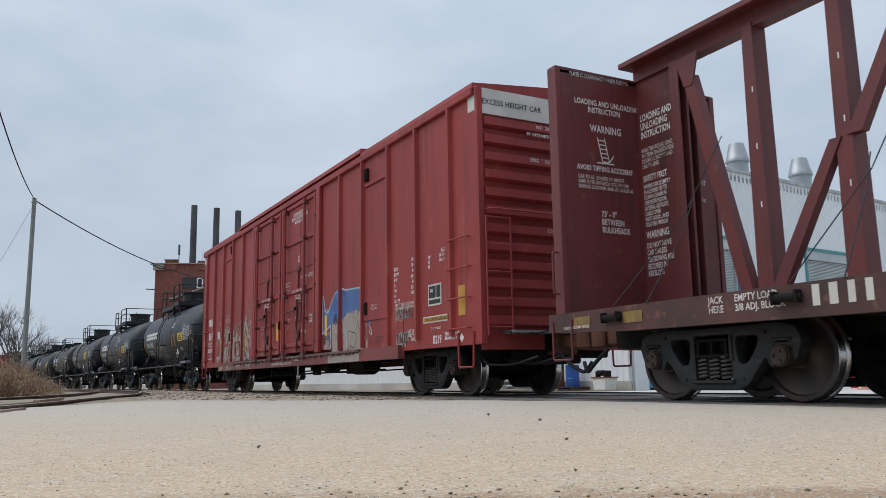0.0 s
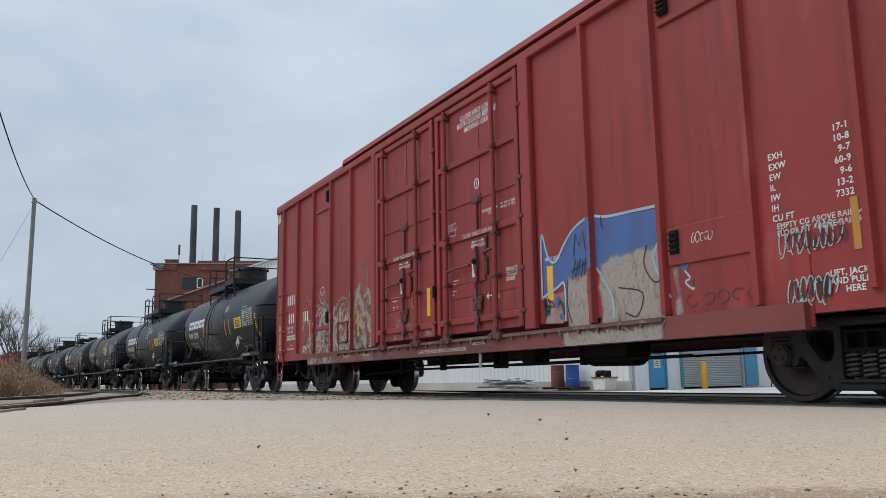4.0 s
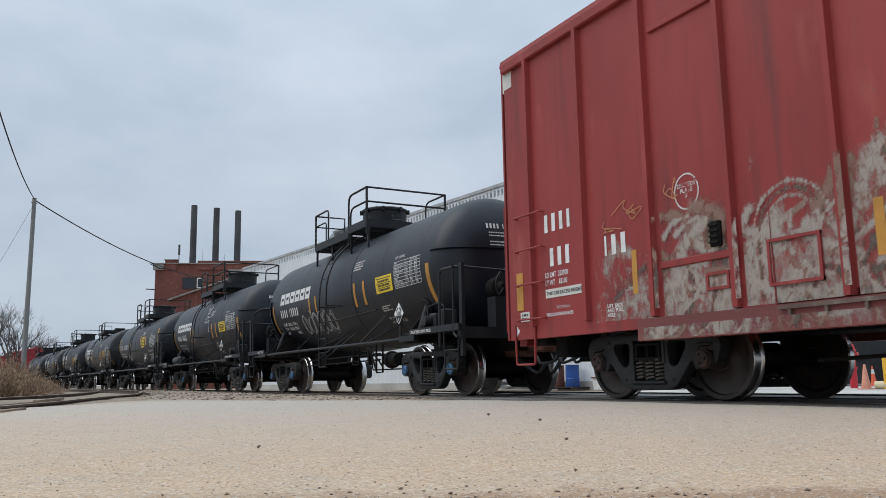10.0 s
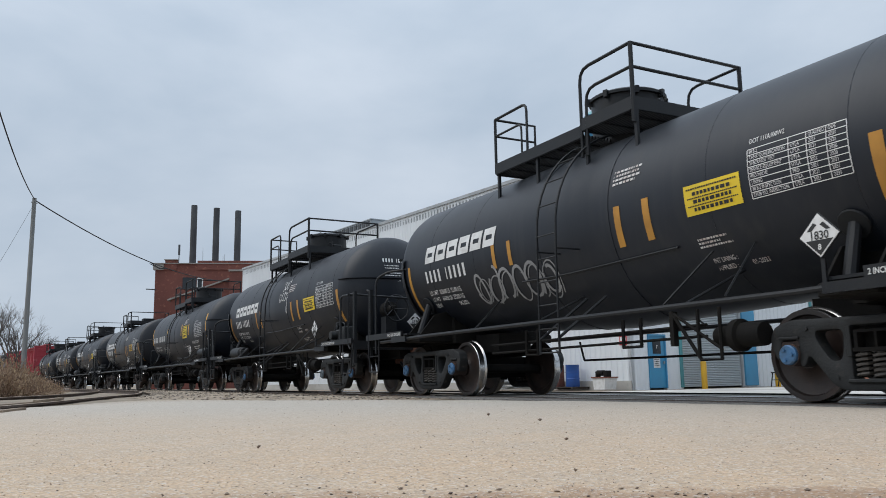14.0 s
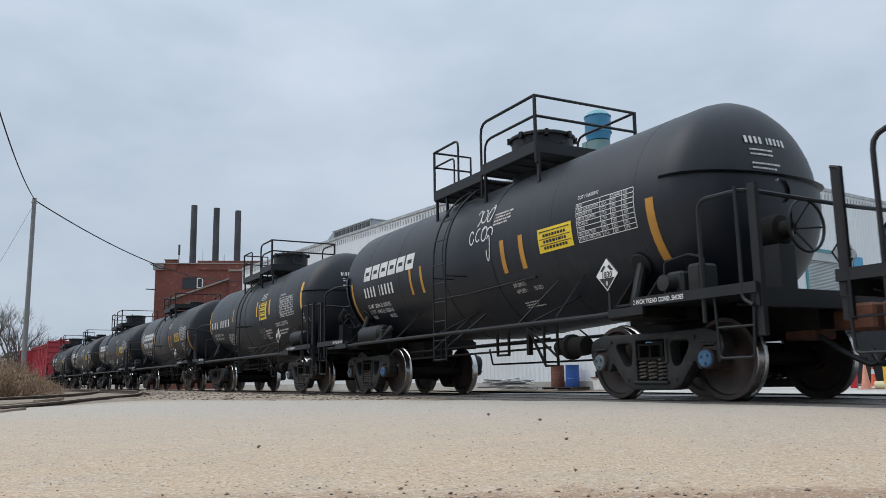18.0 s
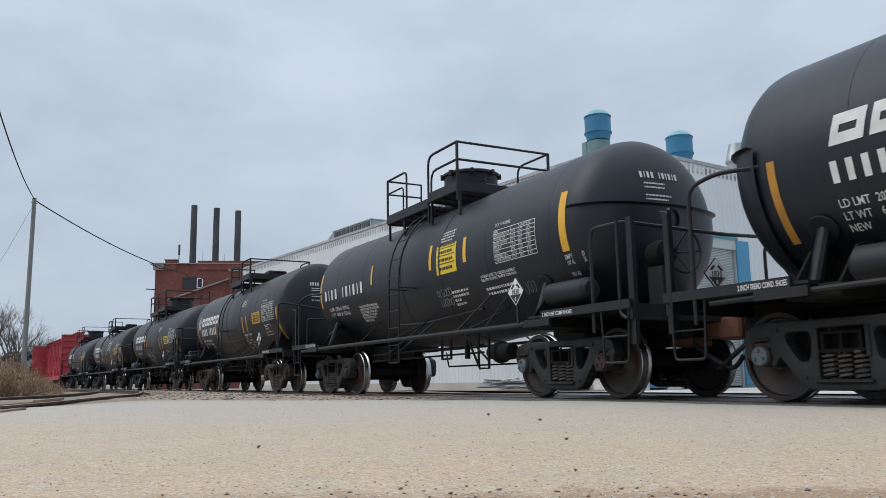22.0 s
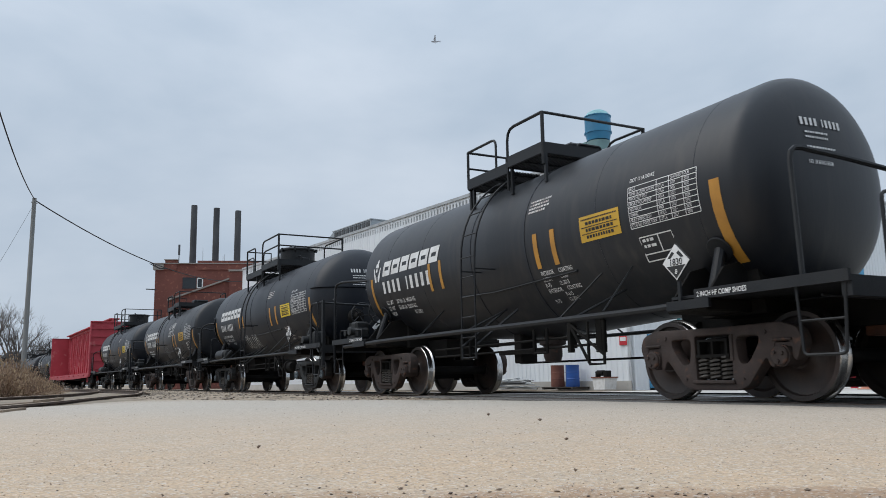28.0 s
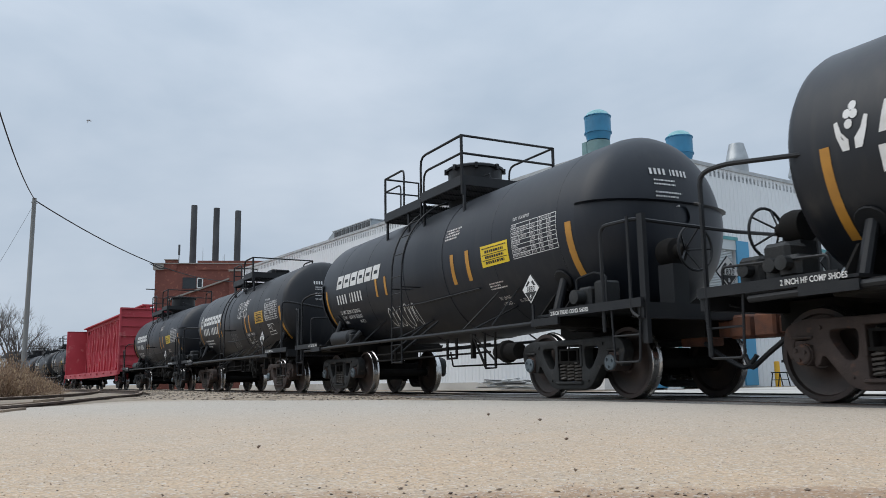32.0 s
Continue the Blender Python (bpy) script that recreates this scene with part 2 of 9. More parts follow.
def part(name, bm, material, parent=None, label="", m=None, smooth=True):
    """One mesh object, under a thing or under a part."""
    ob = new(name, mesh_of(name, bm, material, smooth))
    if parent is not None:
        ob.parent = parent
    if m is not None:
        ob.matrix_basis = m
    if label:
        ob["label"] = label
    if parent is not None and name.split("_")[-1] in ("number", "stencil", "lettering", "table", "lines", "outline", "tag", "mark", "deck"):
        tagged(ob, label, kind="stuff")
    return ob


def thing(name, label, category, m=None, group="", kind=""):
    ob = new(name)
    ob.empty_display_size = 0.2
    if m is not None:
        ob.matrix_basis = m
    return tagged(ob, label, category, group, kind)


def text_bm(body, size, align="LEFT", stretch=1.0, gap=1.0, line=0.75, bold=0.018):
    """The outline of words as a flat mesh in x, y."""
    cu = bpy.data.curves.new("words", "FONT")
    cu.body, cu.size, cu.align_x = body, size, align
    cu.space_character, cu.space_line = gap, line
    cu.resolution_u = 2
    cu.offset = size * bold
    ob = bpy.data.objects.new("words", cu)
    me = bpy.data.meshes.new_from_object(ob)
    bm = B()
    bm.from_mesh(me)
    for v in bm.verts:
        v.co.x *= stretch
    bpy.data.objects.remove(ob)
    bpy.data.curves.remove(cu)
    bpy.data.meshes.remove(me)
    return bm


def bars_bm(widths, h, gap):
    """A row of plain upright bars that stands for writing."""
    bm = B()
    x = 0
    for w in widths:
        if w > 0:
            bm.faces.new([bm.verts.new(p) for p in ((x, 0, 0), (x + w, 0, 0), (x + w, h, 0), (x, h, 0))])
        x += abs(w) + gap
    return bm


def lay(bm, fn):
    """Carry the flat mesh (x, y) onto a surface: fn(x, y) gives the place."""
    for v in bm.verts:
        v.co = fn(v.co.x, v.co.y)
    return bm


def strokes(lines, w):
    """Flat bands along polylines in x, y."""
    bm = B()
    for ln in lines:
        ln = [Vector((p[0], p[1], 0)) for p in ln]
        prev = None
        for i, p in enumerate(ln):
            d = ln[min(i + 1, len(ln) - 1)] - ln[max(i - 1, 0)]
            nrm = Vector((-d.y, d.x, 0)).normalized() * (w / 2)
            cur = (bm.verts.new(p + nrm), bm.verts.new(p - nrm))
            if prev:
                bm.faces.new((prev[0], prev[1], cur[1], cur[0]))
            prev = cur
    return bm


def wavy(pts, k=6):
    """A smooth curve through the points."""
    p = [Vector((a[0], a[1], 0)) for a in pts]
    p = [p[0] * 2 - p[1]] + p + [p[-1] * 2 - p[-2]]
    out = []
    for a, b, c, d in zip(p, p[1:], p[2:], p[3:]):
        for i in range(k):
            t = i / k
            out.append(0.5 * (2 * b + (c - a) * t + (2 * a - 5 * b + 4 * c - d) * t * t + (3 * b - a - 3 * c + d) * t ** 3))
    return out + [p[-2]]


# ---- the track's line: straight past the crossing, then a gentle bend ----
TRACK_Y = 7.76
BEND_0, BEND_L, BEND_A = 14.0, 30.0, 0.055


def on_track(s):
    """Place and heading on the track's middle at s metres (the way of travel counts up)."""
    u = -s - BEND_0
    if u <= 0:
        return Vector((s, TRACK_Y, 0)), 0.0
    if u <= BEND_L:
        return Vector((s, TRACK_Y - BEND_A * u * u / (2 * BEND_L), 0)), BEND_A * u / BEND_L
    w = max(0.0, -s - 80.0)
    return Vector((s, TRACK_Y - BEND_A * BEND_L / 2 - BEND_A * (u - BEND_L) - w * w / 920.0, 0)), BEND_A + w / 460.0


GONE = (0.0, 2.24, 4.39, 6.45, 8.41, 10.33, 12.20, 14.02, 15.85, 17.69, 19.59, 21.58, 23.66, 25.86, 28.19, 30.64, 33.16, 35.77, 38.46, 41.24,
        44.03, 46.78, 49.50, 52.21, 54.91, 57.54, 60.13, 62.72, 65.36, 68.01, 70.64, 73.28, 75.93)


def gone(t):
    """How far the train has come at t seconds."""
    i = min(int(t), 31)
    p = [GONE[max(i - 1, 0)], GONE[i], GONE[i + 1], GONE[min(i + 2, 32)]]
    if i == 0:
        p[0] = 2 * p[1] - p[2]
    if i == 31:
        p[3] = 2 * p[2] - p[1]
    a, b, c, d = p
    t -= i
    return 0.5 * (2 * b + (c - a) * t + (2 * a - 5 * b + 4 * c - d) * t * t + (3 * b - a - 3 * c + d) * t ** 3)


def car_pose(s, half):
    """A car's pose: its two trucks stand on the track half a metre count before and behind its middle."""
    a, b = on_track(s + half)[0], on_track(s - half)[0]
    d = a - b
    return Matrix.Translation((a + b) / 2) @ Matrix.Rotation(math.atan2(d.y, d.x), 4, "Z")
# ---- the large structure: ground, track, road ----
M_("dirt", (0.30, 0.235, 0.17), 0.95, col2=(0.19, 0.15, 0.11), scale=0.5, col3=(0.27, 0.24, 0.20), scale3=9.0, mix3=0.35, bump=0.6, bscale=25)
M_("dirt_heap", (0.36, 0.29, 0.215), 0.95, spec=0.2, col2=(0.25, 0.195, 0.145), scale=1.1, col3=(0.46, 0.40, 0.33), scale3=14.0, mix3=0.35, bump=0.9, bscale=35)
M_("concrete", (0.56, 0.54, 0.50), 0.9, col2=(0.37, 0.35, 0.32), scale=0.3, col3=(0.30, 0.29, 0.27), scale3=2.0, mix3=0.2, bump=0.2)
M_("rail_side", (0.105, 0.07, 0.052), 0.8, col2=(0.05, 0.038, 0.033), scale=3.0, bump=0.2)
M_("rail_rust", (0.27, 0.205, 0.15), 0.75, col2=(0.17, 0.115, 0.08), scale=2.0, col3=(0.40, 0.33, 0.26), scale3=6.0, mix3=0.35, bump=0.2)
M_("rail_top", (0.5, 0.5, 0.5), 0.3, 1.0, bump=0.03)
M_("tie_wood", (0.085, 0.068, 0.055), 0.95, col2=(0.05, 0.042, 0.036), scale=3.0, bump=0.5, stretch=(1, 8, 1))
M_("ballast", (0.33, 0.265, 0.195), 0.95, island=0.4, col2=(0.22, 0.185, 0.15), scale=1.5, col3=(0.11, 0.10, 0.09), scale3=22.0, mix3=0.4, bump=1.0, bscale=30)
M_("crossing_asphalt", (0.15, 0.14, 0.13), 0.9, col2=(0.23, 0.215, 0.195), scale=0.8, col3=(0.05, 0.05, 0.05), scale3=30.0, mix3=0.4, bump=0.5, bscale=60)
M_("siding_white", (0.77, 0.795, 0.81), 0.5, 0.0, col2=(0.69, 0.71, 0.725), scale=0.25, bump=0.02, stretch=(1, 1, 0.15))
M_("siding_grey", (0.40, 0.43, 0.45), 0.5, col2=(0.34, 0.36, 0.38), scale=0.25, bump=0.02, stretch=(1, 1, 0.15))
M_("trim_grey", (0.45, 0.47, 0.48), 0.5, bump=0.02)
M_("door_blue", (0.06, 0.31, 0.52), 0.5, col2=(0.07, 0.27, 0.45), scale=1.0, bump=0.03)
M_("shutter_grey", (0.47, 0.51, 0.525), 0.5, col2=(0.40, 0.435, 0.445), scale=0.6, bump=0.05)
M_("brick_red", (0.20, 0.070, 0.052), 0.9, col2=(0.15, 0.055, 0.044), scale=0.35, col3=(0.30, 0.12, 0.08), scale3=3.0, mix3=0.3, bump=0.3, bscale=8)
M_("brick_dark", (0.10, 0.05, 0.042), 0.9, col2=(0.07, 0.04, 0.035), scale=0.5, bump=0.2)
M_("stack_steel", (0.075, 0.08, 0.085), 0.7, col2=(0.05, 0.052, 0.056), scale=0.4, bump=0.05)
M_("stone_cap", (0.34, 0.31, 0.28), 0.85, bump=0.1)
M_("pole_wood", (0.20, 0.205, 0.20), 0.9, col2=(0.27, 0.272, 0.262), scale=1.0, bump=0.4, stretch=(6, 6, 0.3))
M_("cable", (0.02, 0.02, 0.022), 0.7, bump=0)
M_("bark", (0.115, 0.10, 0.09), 0.95, bump=0.3)
M_("dry_grass", (0.34, 0.235, 0.15), 0.95, island=0.5, col2=(0.21, 0.13, 0.085), scale=0.7, col3=(0.42, 0.33, 0.22), scale3=4.0, mix3=0.35, bump=0)
M_("vent_blue", (0.035, 0.22, 0.38), 0.45, col2=(0.03, 0.16, 0.28), scale=1.0, bump=0.03)
M_("vent_teal", (0.25, 0.52, 0.55), 0.5, bump=0.02)
M_("vent_green", (0.16, 0.27, 0.27), 0.55, bump=0.05)
M_("galvanised", (0.40, 0.42, 0.43), 0.4, 0.6, col2=(0.30, 0.32, 0.33), scale=1.5, bump=0.03)
M_("window_dark", (0.02, 0.025, 0.03), 0.15, bump=0.0)
M_("grit_pale", (0.74, 0.68, 0.60), 0.9, col2=(0.54, 0.47, 0.40), scale=30.0)
M_("stone_dark", (0.135, 0.10, 0.075), 0.9, col2=(0.22, 0.165, 0.12), scale=1.7, bump=0.3, island=0.6)

YARD_Z = -0.20


def road_material():
    """Grey gravel that turns to tan dust away from the track."""
    m = bpy.data.materials.new("road")
    m.use_nodes = True
    nt = m.node_tree
    N, L = nt.nodes.new, nt.links.new
    b = nt.nodes["Principled BSDF"]
    co = N("ShaderNodeTexCoord")

    def tex(sc, det=6.0, kind="ShaderNodeTexNoise"):
        n = N(kind)
        n.inputs["Scale"].default_value = sc
        if kind == "ShaderNodeTexNoise":
            n.inputs["Detail"].default_value = det
        L(co.outputs["Object"], n.inputs["Vector"])
        return n

    def span(src, lo, hi, a=0.0, c=1.0):
        r = N("ShaderNodeMapRange")
        for i, v in enumerate((lo, hi, a, c)):
            r.inputs[i + 1].default_value = v
        L(src, r.inputs[0])
        return r.outputs[0]

    def blend(fac, a, c, mode="MIX"):
        x = N("ShaderNodeMix")
        x.data_type, x.blend_type = "RGBA", mode
        L(fac, x.inputs[0])
        for slot, v in ((6, a), (7, c)):
            if isinstance(v, tuple):
                x.inputs[slot].default_value = (*v, 1)
            else:
                L(v, x.inputs[slot])
        return x.outputs[2]
    sep = N("ShaderNodeSeparateXYZ")
    L(co.outputs["Object"], sep.inputs[0])
    big, mid, fine, grit = tex(0.35), tex(2.2), tex(38.0, 8.0), tex(140.0, 3.0)
    peb, peb2 = tex(70.0, kind="ShaderNodeTexVoronoi"), tex(150.0, kind="ShaderNodeTexVoronoi")
    psep, psep2 = N("ShaderNodeSeparateXYZ"), N("ShaderNodeSeparateXYZ")
    L(peb.outputs["Color"], psep.inputs[0]), L(peb2.outputs["Color"], psep2.inputs[0])
    # tan dust lies along a line oblique to the track
    away = N("ShaderNodeVectorMath")
    away.operation = "DOT_PRODUCT"
    L(co.outputs["Object"], away.inputs[0])
    away.inputs[1].default_value = (-0.80, 0.60, 0.0)
    lift = N("ShaderNodeMath")
    lift.operation = "MULTIPLY_ADD"
    L(big.outputs[0], lift.inputs[0])
    lift.inputs[1].default_value = -2.4
    L(away.outputs["Value"], lift.inputs[2])
    tan = span(lift.outputs[0], 1.2, 8.0, 1.0, 0.0)
    c = blend(tan, (0.495, 0.447, 0.388), (0.585, 0.428, 0.288))
    # brown dirt shoulder beyond the road's side edge
    shoulder = N("ShaderNodeMath")
    shoulder.operation = "MULTIPLY_ADD"
    L(mid.outputs[0], shoulder.inputs[0])
    shoulder.inputs[1].default_value = 2.4
    L(sep.outputs[0], shoulder.inputs[2])
    c = blend(span(shoulder.outputs[0], -14.2, -12.2, 0.85, 0.0), c, (0.38, 0.30, 0.22))
    c = blend(span(mid.outputs[0], 0.4, 0.66, 0.0, 0.35), c, (0.46, 0.39, 0.31))
    # a trodden strip of brown soil across the road
    near = N("ShaderNodeVectorMath")
    near.operation = "DOT_PRODUCT"
    L(co.outputs["Object"], near.inputs[0])
    near.inputs[1].default_value = (-0.88, 0.474, 0.0)
    crumb = tex(7.0)
    soil = N("ShaderNodeMath")
    soil.operation = "MULTIPLY_ADD"
    L(crumb.outputs[0], soil.inputs[0])
    soil.inputs[1].default_value = 0.45
    L(near.outputs["Value"], soil.inputs[2])
    band = N("ShaderNodeMath")
    band.operation = "MULTIPLY"
    L(span(soil.outputs[0], 2.30, 2.44, 0.85, 0.0), band.inputs[0])
    L(span(soil.outputs[0], 1.75, 2.05, 0.0, 1.0), band.inputs[1])
    c = blend(band.outputs[0], c, (0.36, 0.225, 0.135))
    c = blend(span(fine.outputs[0], 0.42, 0.66, 0.0, 0.30), c, (0.36, 0.30, 0.235))
    c = blend(span(grit.outputs[0], 0.60, 0.72, 0.0, 0.45), c, (0.70, 0.65, 0.58))
    c = blend(span(grit.outputs[0], 0.40, 0.31, 0.0, 0.42), c, (0.19, 0.165, 0.14))
    c = blend(span(psep.outputs[0], 0.84, 0.94, 0.0, 0.40), c, (0.27, 0.215, 0.165))
    c = blend(span(psep.outputs[1], 0.86, 0.96, 0.0, 0.34), c, (0.74, 0.70, 0.64))
    c = blend(span(psep2.outputs[0], 0.80, 0.94, 0.0, 0.38), c, (0.28, 0.24, 0.20))
    c = blend(span(psep2.outputs[2], 0.88, 0.96, 0.0, 0.38), c, (0.76, 0.72, 0.66))
    L(c, b.inputs["Base Color"])
    b.inputs["Roughness"].default_value = 0.95
    b.inputs["Specular IOR Level"].default_value = 0.2
    add = N("ShaderNodeMath")
    add.operation = "ADD"
    L(fine.outputs[0], add.inputs[0]), L(peb.outputs["Distance"], add.inputs[1])
    bp = N("ShaderNodeBump")
    bp.inputs["Strength"].default_value, bp.inputs["Distance"].default_value = 0.6, 0.010
    L(add.outputs[0], bp.inputs["Height"])
    L(bp.outputs[0], b.inputs["Normal"])
    return m


MAT["road"] = road_material()


def ground_z(x, y):
    """The land: level at the crossing, a little lower beyond the track and out on the line."""
    z = 0.0
    if y > 9.6:
        z = YARD_Z * min(1.0, (y - 9.6) / 4.0)
    c = on_track(x)[0].y
    side = abs(y - c)
    if x < -21:
        k = min(1.0, (-21 - x) / 3.0)
        cut = -0.17 if side < 1.9 else -0.17 * max(0.0, 1 - (side - 1.9) / 1.2) - 0.05 * min(1, max(0, side - 1.9))
        z = z * (1 - k) + (cut + (z if y > 9.2 else 0)) * k
    return z


def build_ground():
    xs = [-4000, -1500, -600, -350, -260, -200, -160] + [-130 + 3 * i for i in range(36)] + [-22.5 + 0.75 * i for i in range(60)] + [25, 32, 45, 80, 200, 700, 4000]
    ys = [-4000, -1200, -300, -100, -40, -20, -10, -5, -2.5] + [-2 + 0.5 * i for i in range(40)] + [18.5, 20, 23, 28, 36, 50, 80, 150, 300, 1000, 4000]
    bm = B()
    vs = [[bm.verts.new((x, y, ground_z(x, y) - 0.02 + (0.02 * noise.noise((x * 0.8, y * 0.8, 0)) if abs(x) < 130 and abs(y) < 40 else 0) - (0.02 if x > -21 else 0)))
           for y in ys] for x in xs]
    for a, b in zip(vs, vs[1:]):
        for k in range(len(ys) - 1):
            bm.faces.new((a[k], b[k], b[k + 1], a[k + 1]))
    g = part("ground", bm, "dirt")
    tagged(g, "bare brown dirt and gravel ground around the tracks", "ground", kind="structure")
    # the gravelled road that the camera stands on
    bm = B()
    nx, ny = 90, 60
    rows = []
    for i in range(nx + 1):
        x = -16.2 + 32.7 * i / nx
        row = []
        for j in range(ny + 1):
            far = np.interp(x, (-16.2, -15.8, -13.2, -11.1, -9.6, -8, 20), (2.5, 2.75, 4.1, 5.15, 6.2, 6.55, 6.6))
            y = -9 + (far + 9) * j / ny
            edge = 0.5 * noise.noise((x * 0.35, 3.0, 1)) + 0.25 * noise.noise((x * 1.7, 5.0, 1))
            xx = x
            yy = y + (edge * 0.35 if j == ny else 0)
            side = float(np.interp(y, (-9, -4, 0, 0.7, 1.7, 2.7), (12.7, 8.2, 3.6, 2.4, 0.7, 0.0)))
            xx += side * max(0.0, 1 - 1.6 * i / nx)
            if i == 0:
                xx += 0.7 * noise.noise((y * 0.9, 7.0, 2))
            z = 0.0 + 0.012 * noise.noise((xx * 0.7, yy * 0.7, 4)) - 0.012
            row.append(bm.verts.new((xx, yy, z - (0.03 if i == 0 or j == ny else 0))))
        rows.append(row)
    for a, b in zip(rows, rows[1:]):
        for k in range(ny):
            bm.faces.new((a[k], b[k], b[k + 1], a[k + 1]))
    r = part("road", bm, MAT["road"])
    tagged(r, "dusty grey-tan gravel road surface with scattered stones", "road", kind="structure")
    # dark asphalt between and beside the rails at the crossing
    bm = B()
    for y0, y1 in ((6.3, 6.93), (7.14, 8.38), (8.59, 9.6)):
        box(bm, -13.4, 24, y0, y1, -0.3, -0.012)
    a = part("road_crossing", bm, "crossing_asphalt")
    tagged(a, "dark worn asphalt panels between the rails", "road", kind="structure")
    # light concrete yard beyond the track
    bm = B()
    ysq = [9.62, 10.0, 11, 13.3, 16, 20, 30, 60]
    xsq = [-21, -14, -7, 0, 8, 24]
    gv = [[bm.verts.new((x, y, ground_z(-10, y) + 0.012)) for y in ysq] for x in xsq]
    for a_, b_ in zip(gv, gv[1:]):
        for k in range(len(ysq) - 1):
            bm.faces.new((a_[k], b_[k], b_[k + 1], a_[k + 1]))
    yd = part("pavement", bm, "concrete")
    tagged(yd, "pale concrete factory yard", "pavement", kind="structure")


build_ground()


def rail_profile():
    return [(-0.065, -0.172), (0.065, -0.172), (0.065, -0.16), (0.012, -0.145), (0.010, -0.045), (0.036, -0.036), (0.036, -0.006), (0.026, 0.0),
            (-0.026, 0.0), (-0.036, -0.006), (-0.036, -0.036), (-0.010, -0.045), (-0.012, -0.145), (-0.065, -0.16)]


def sweep_rail(name, line, label, head="rail_top"):
    """line: places of the rail's top, in order."""
    bm = B()
    prof = rail_profile()
    rings = []
    for i, p in enumerate(line):
        d = (line[min(i + 1, len(line) - 1)] - line[max(i - 1, 0)]).normalized()
        nrm = Vector((-d.y, d.x, 0)).normalized()
        rings.append([bm.verts.new(p + nrm * u + Vector((0, 0, w))) for u, w in prof])
    n = len(prof)
    for a, b in zip(rings, rings[1:]):
        for k in range(n):
            f = bm.faces.new((a[k], a[(k + 1) % n], b[(k + 1) % n], b[k]))
            f.material_index = 1 if k in (6, 7, 8) else 0
    bm.faces.new(rings[0]), bm.faces.new(rings[-1][::-1])
    ob = part(name, bm, "rail_side")
    ob.data.materials.append(MAT[head])
    return tagged(ob, label, "rail", group="rails of the track")


S_LINE = [-260, -220, -180, -150, -120] + [-100 + 4 * i for i in range(23)] + [-10, 0, 12, 30, 60, 120]
for off in (-0.7525, 0.7525):
    line = []
    for s_ in S_LINE:
        p_, h_ = on_track(s_)
        line.append(p_ + Vector((-math.sin(h_), math.cos(h_), 0)) * off)
    sweep_rail("rail", line, "rusty steel rail with a shiny worn head")

# ties of the open line, left of the crossing
tie = B()
box(tie, -0.115, 0.115, -1.3, 1.3, -0.35, -0.175, bev=0.01)
TIE = mesh_of("tie", tie, "tie_wood")
track_bed = thing("track_bed", "weathered wooden ties under the rails", "railway ties", kind="structure")
for k in range(150):
    s_ = -21.6 - 0.55 * k
    p_, h_ = on_track(s_)
    o_ = new("tie", TIE)
    o_.parent = track_bed
    o_.matrix_basis = Matrix.Translation(p_) @ Matrix.Rotation(h_ + 0.02 * noise.noise((k * 3.1, 0, 0)), 4, "Z")

# the diverging side track beside the bush
SIDE = [(-130, 0.4), (-100, 2.05), (-80, 3.15), (-64, 3.95), (-54, 4.3), (-46, 4.27), (-39, 3.6), (-32.3, 2.57), (-27.0, 1.38), (-22.5, -0.05), (-18, -1.6), (-13, -3.6)]
SIDE_FAR = [(-64, 4.75), (-53, 5.2), (-46, 5.25), (-39.7, 5.05), (-34, 4.7), (-29.8, 4.15), (-24.5, 3.26), (-20.9, 2.29), (-17.7, 1.41), (-15.1, 0.78), (-13.05, 0.17), (-10.5, -0.7)]
for side_ in (SIDE, SIDE_FAR):
    line = [Vector((q_.x, q_.y, 0.03)) for q_ in wavy(side_, 4)]
    sweep_rail("rail", line, "rusty side track rail half sunk in dirt", "rail_rust")


# ---- the corrugated warehouse ----
WA = Vector((-25.38, 22.21, 0))
W_H = 9.80
DIR_L = Vector((-0.9934, -0.1149, 0)).normalized()
DIR_R = Vector((-0.1149, 0.9934, 0)).normalized()
NRM_L = Vector((0.1149, -0.9934, 0)).normalized()
NRM_R = Vector((0.9934, 0.1149, 0)).normalized()


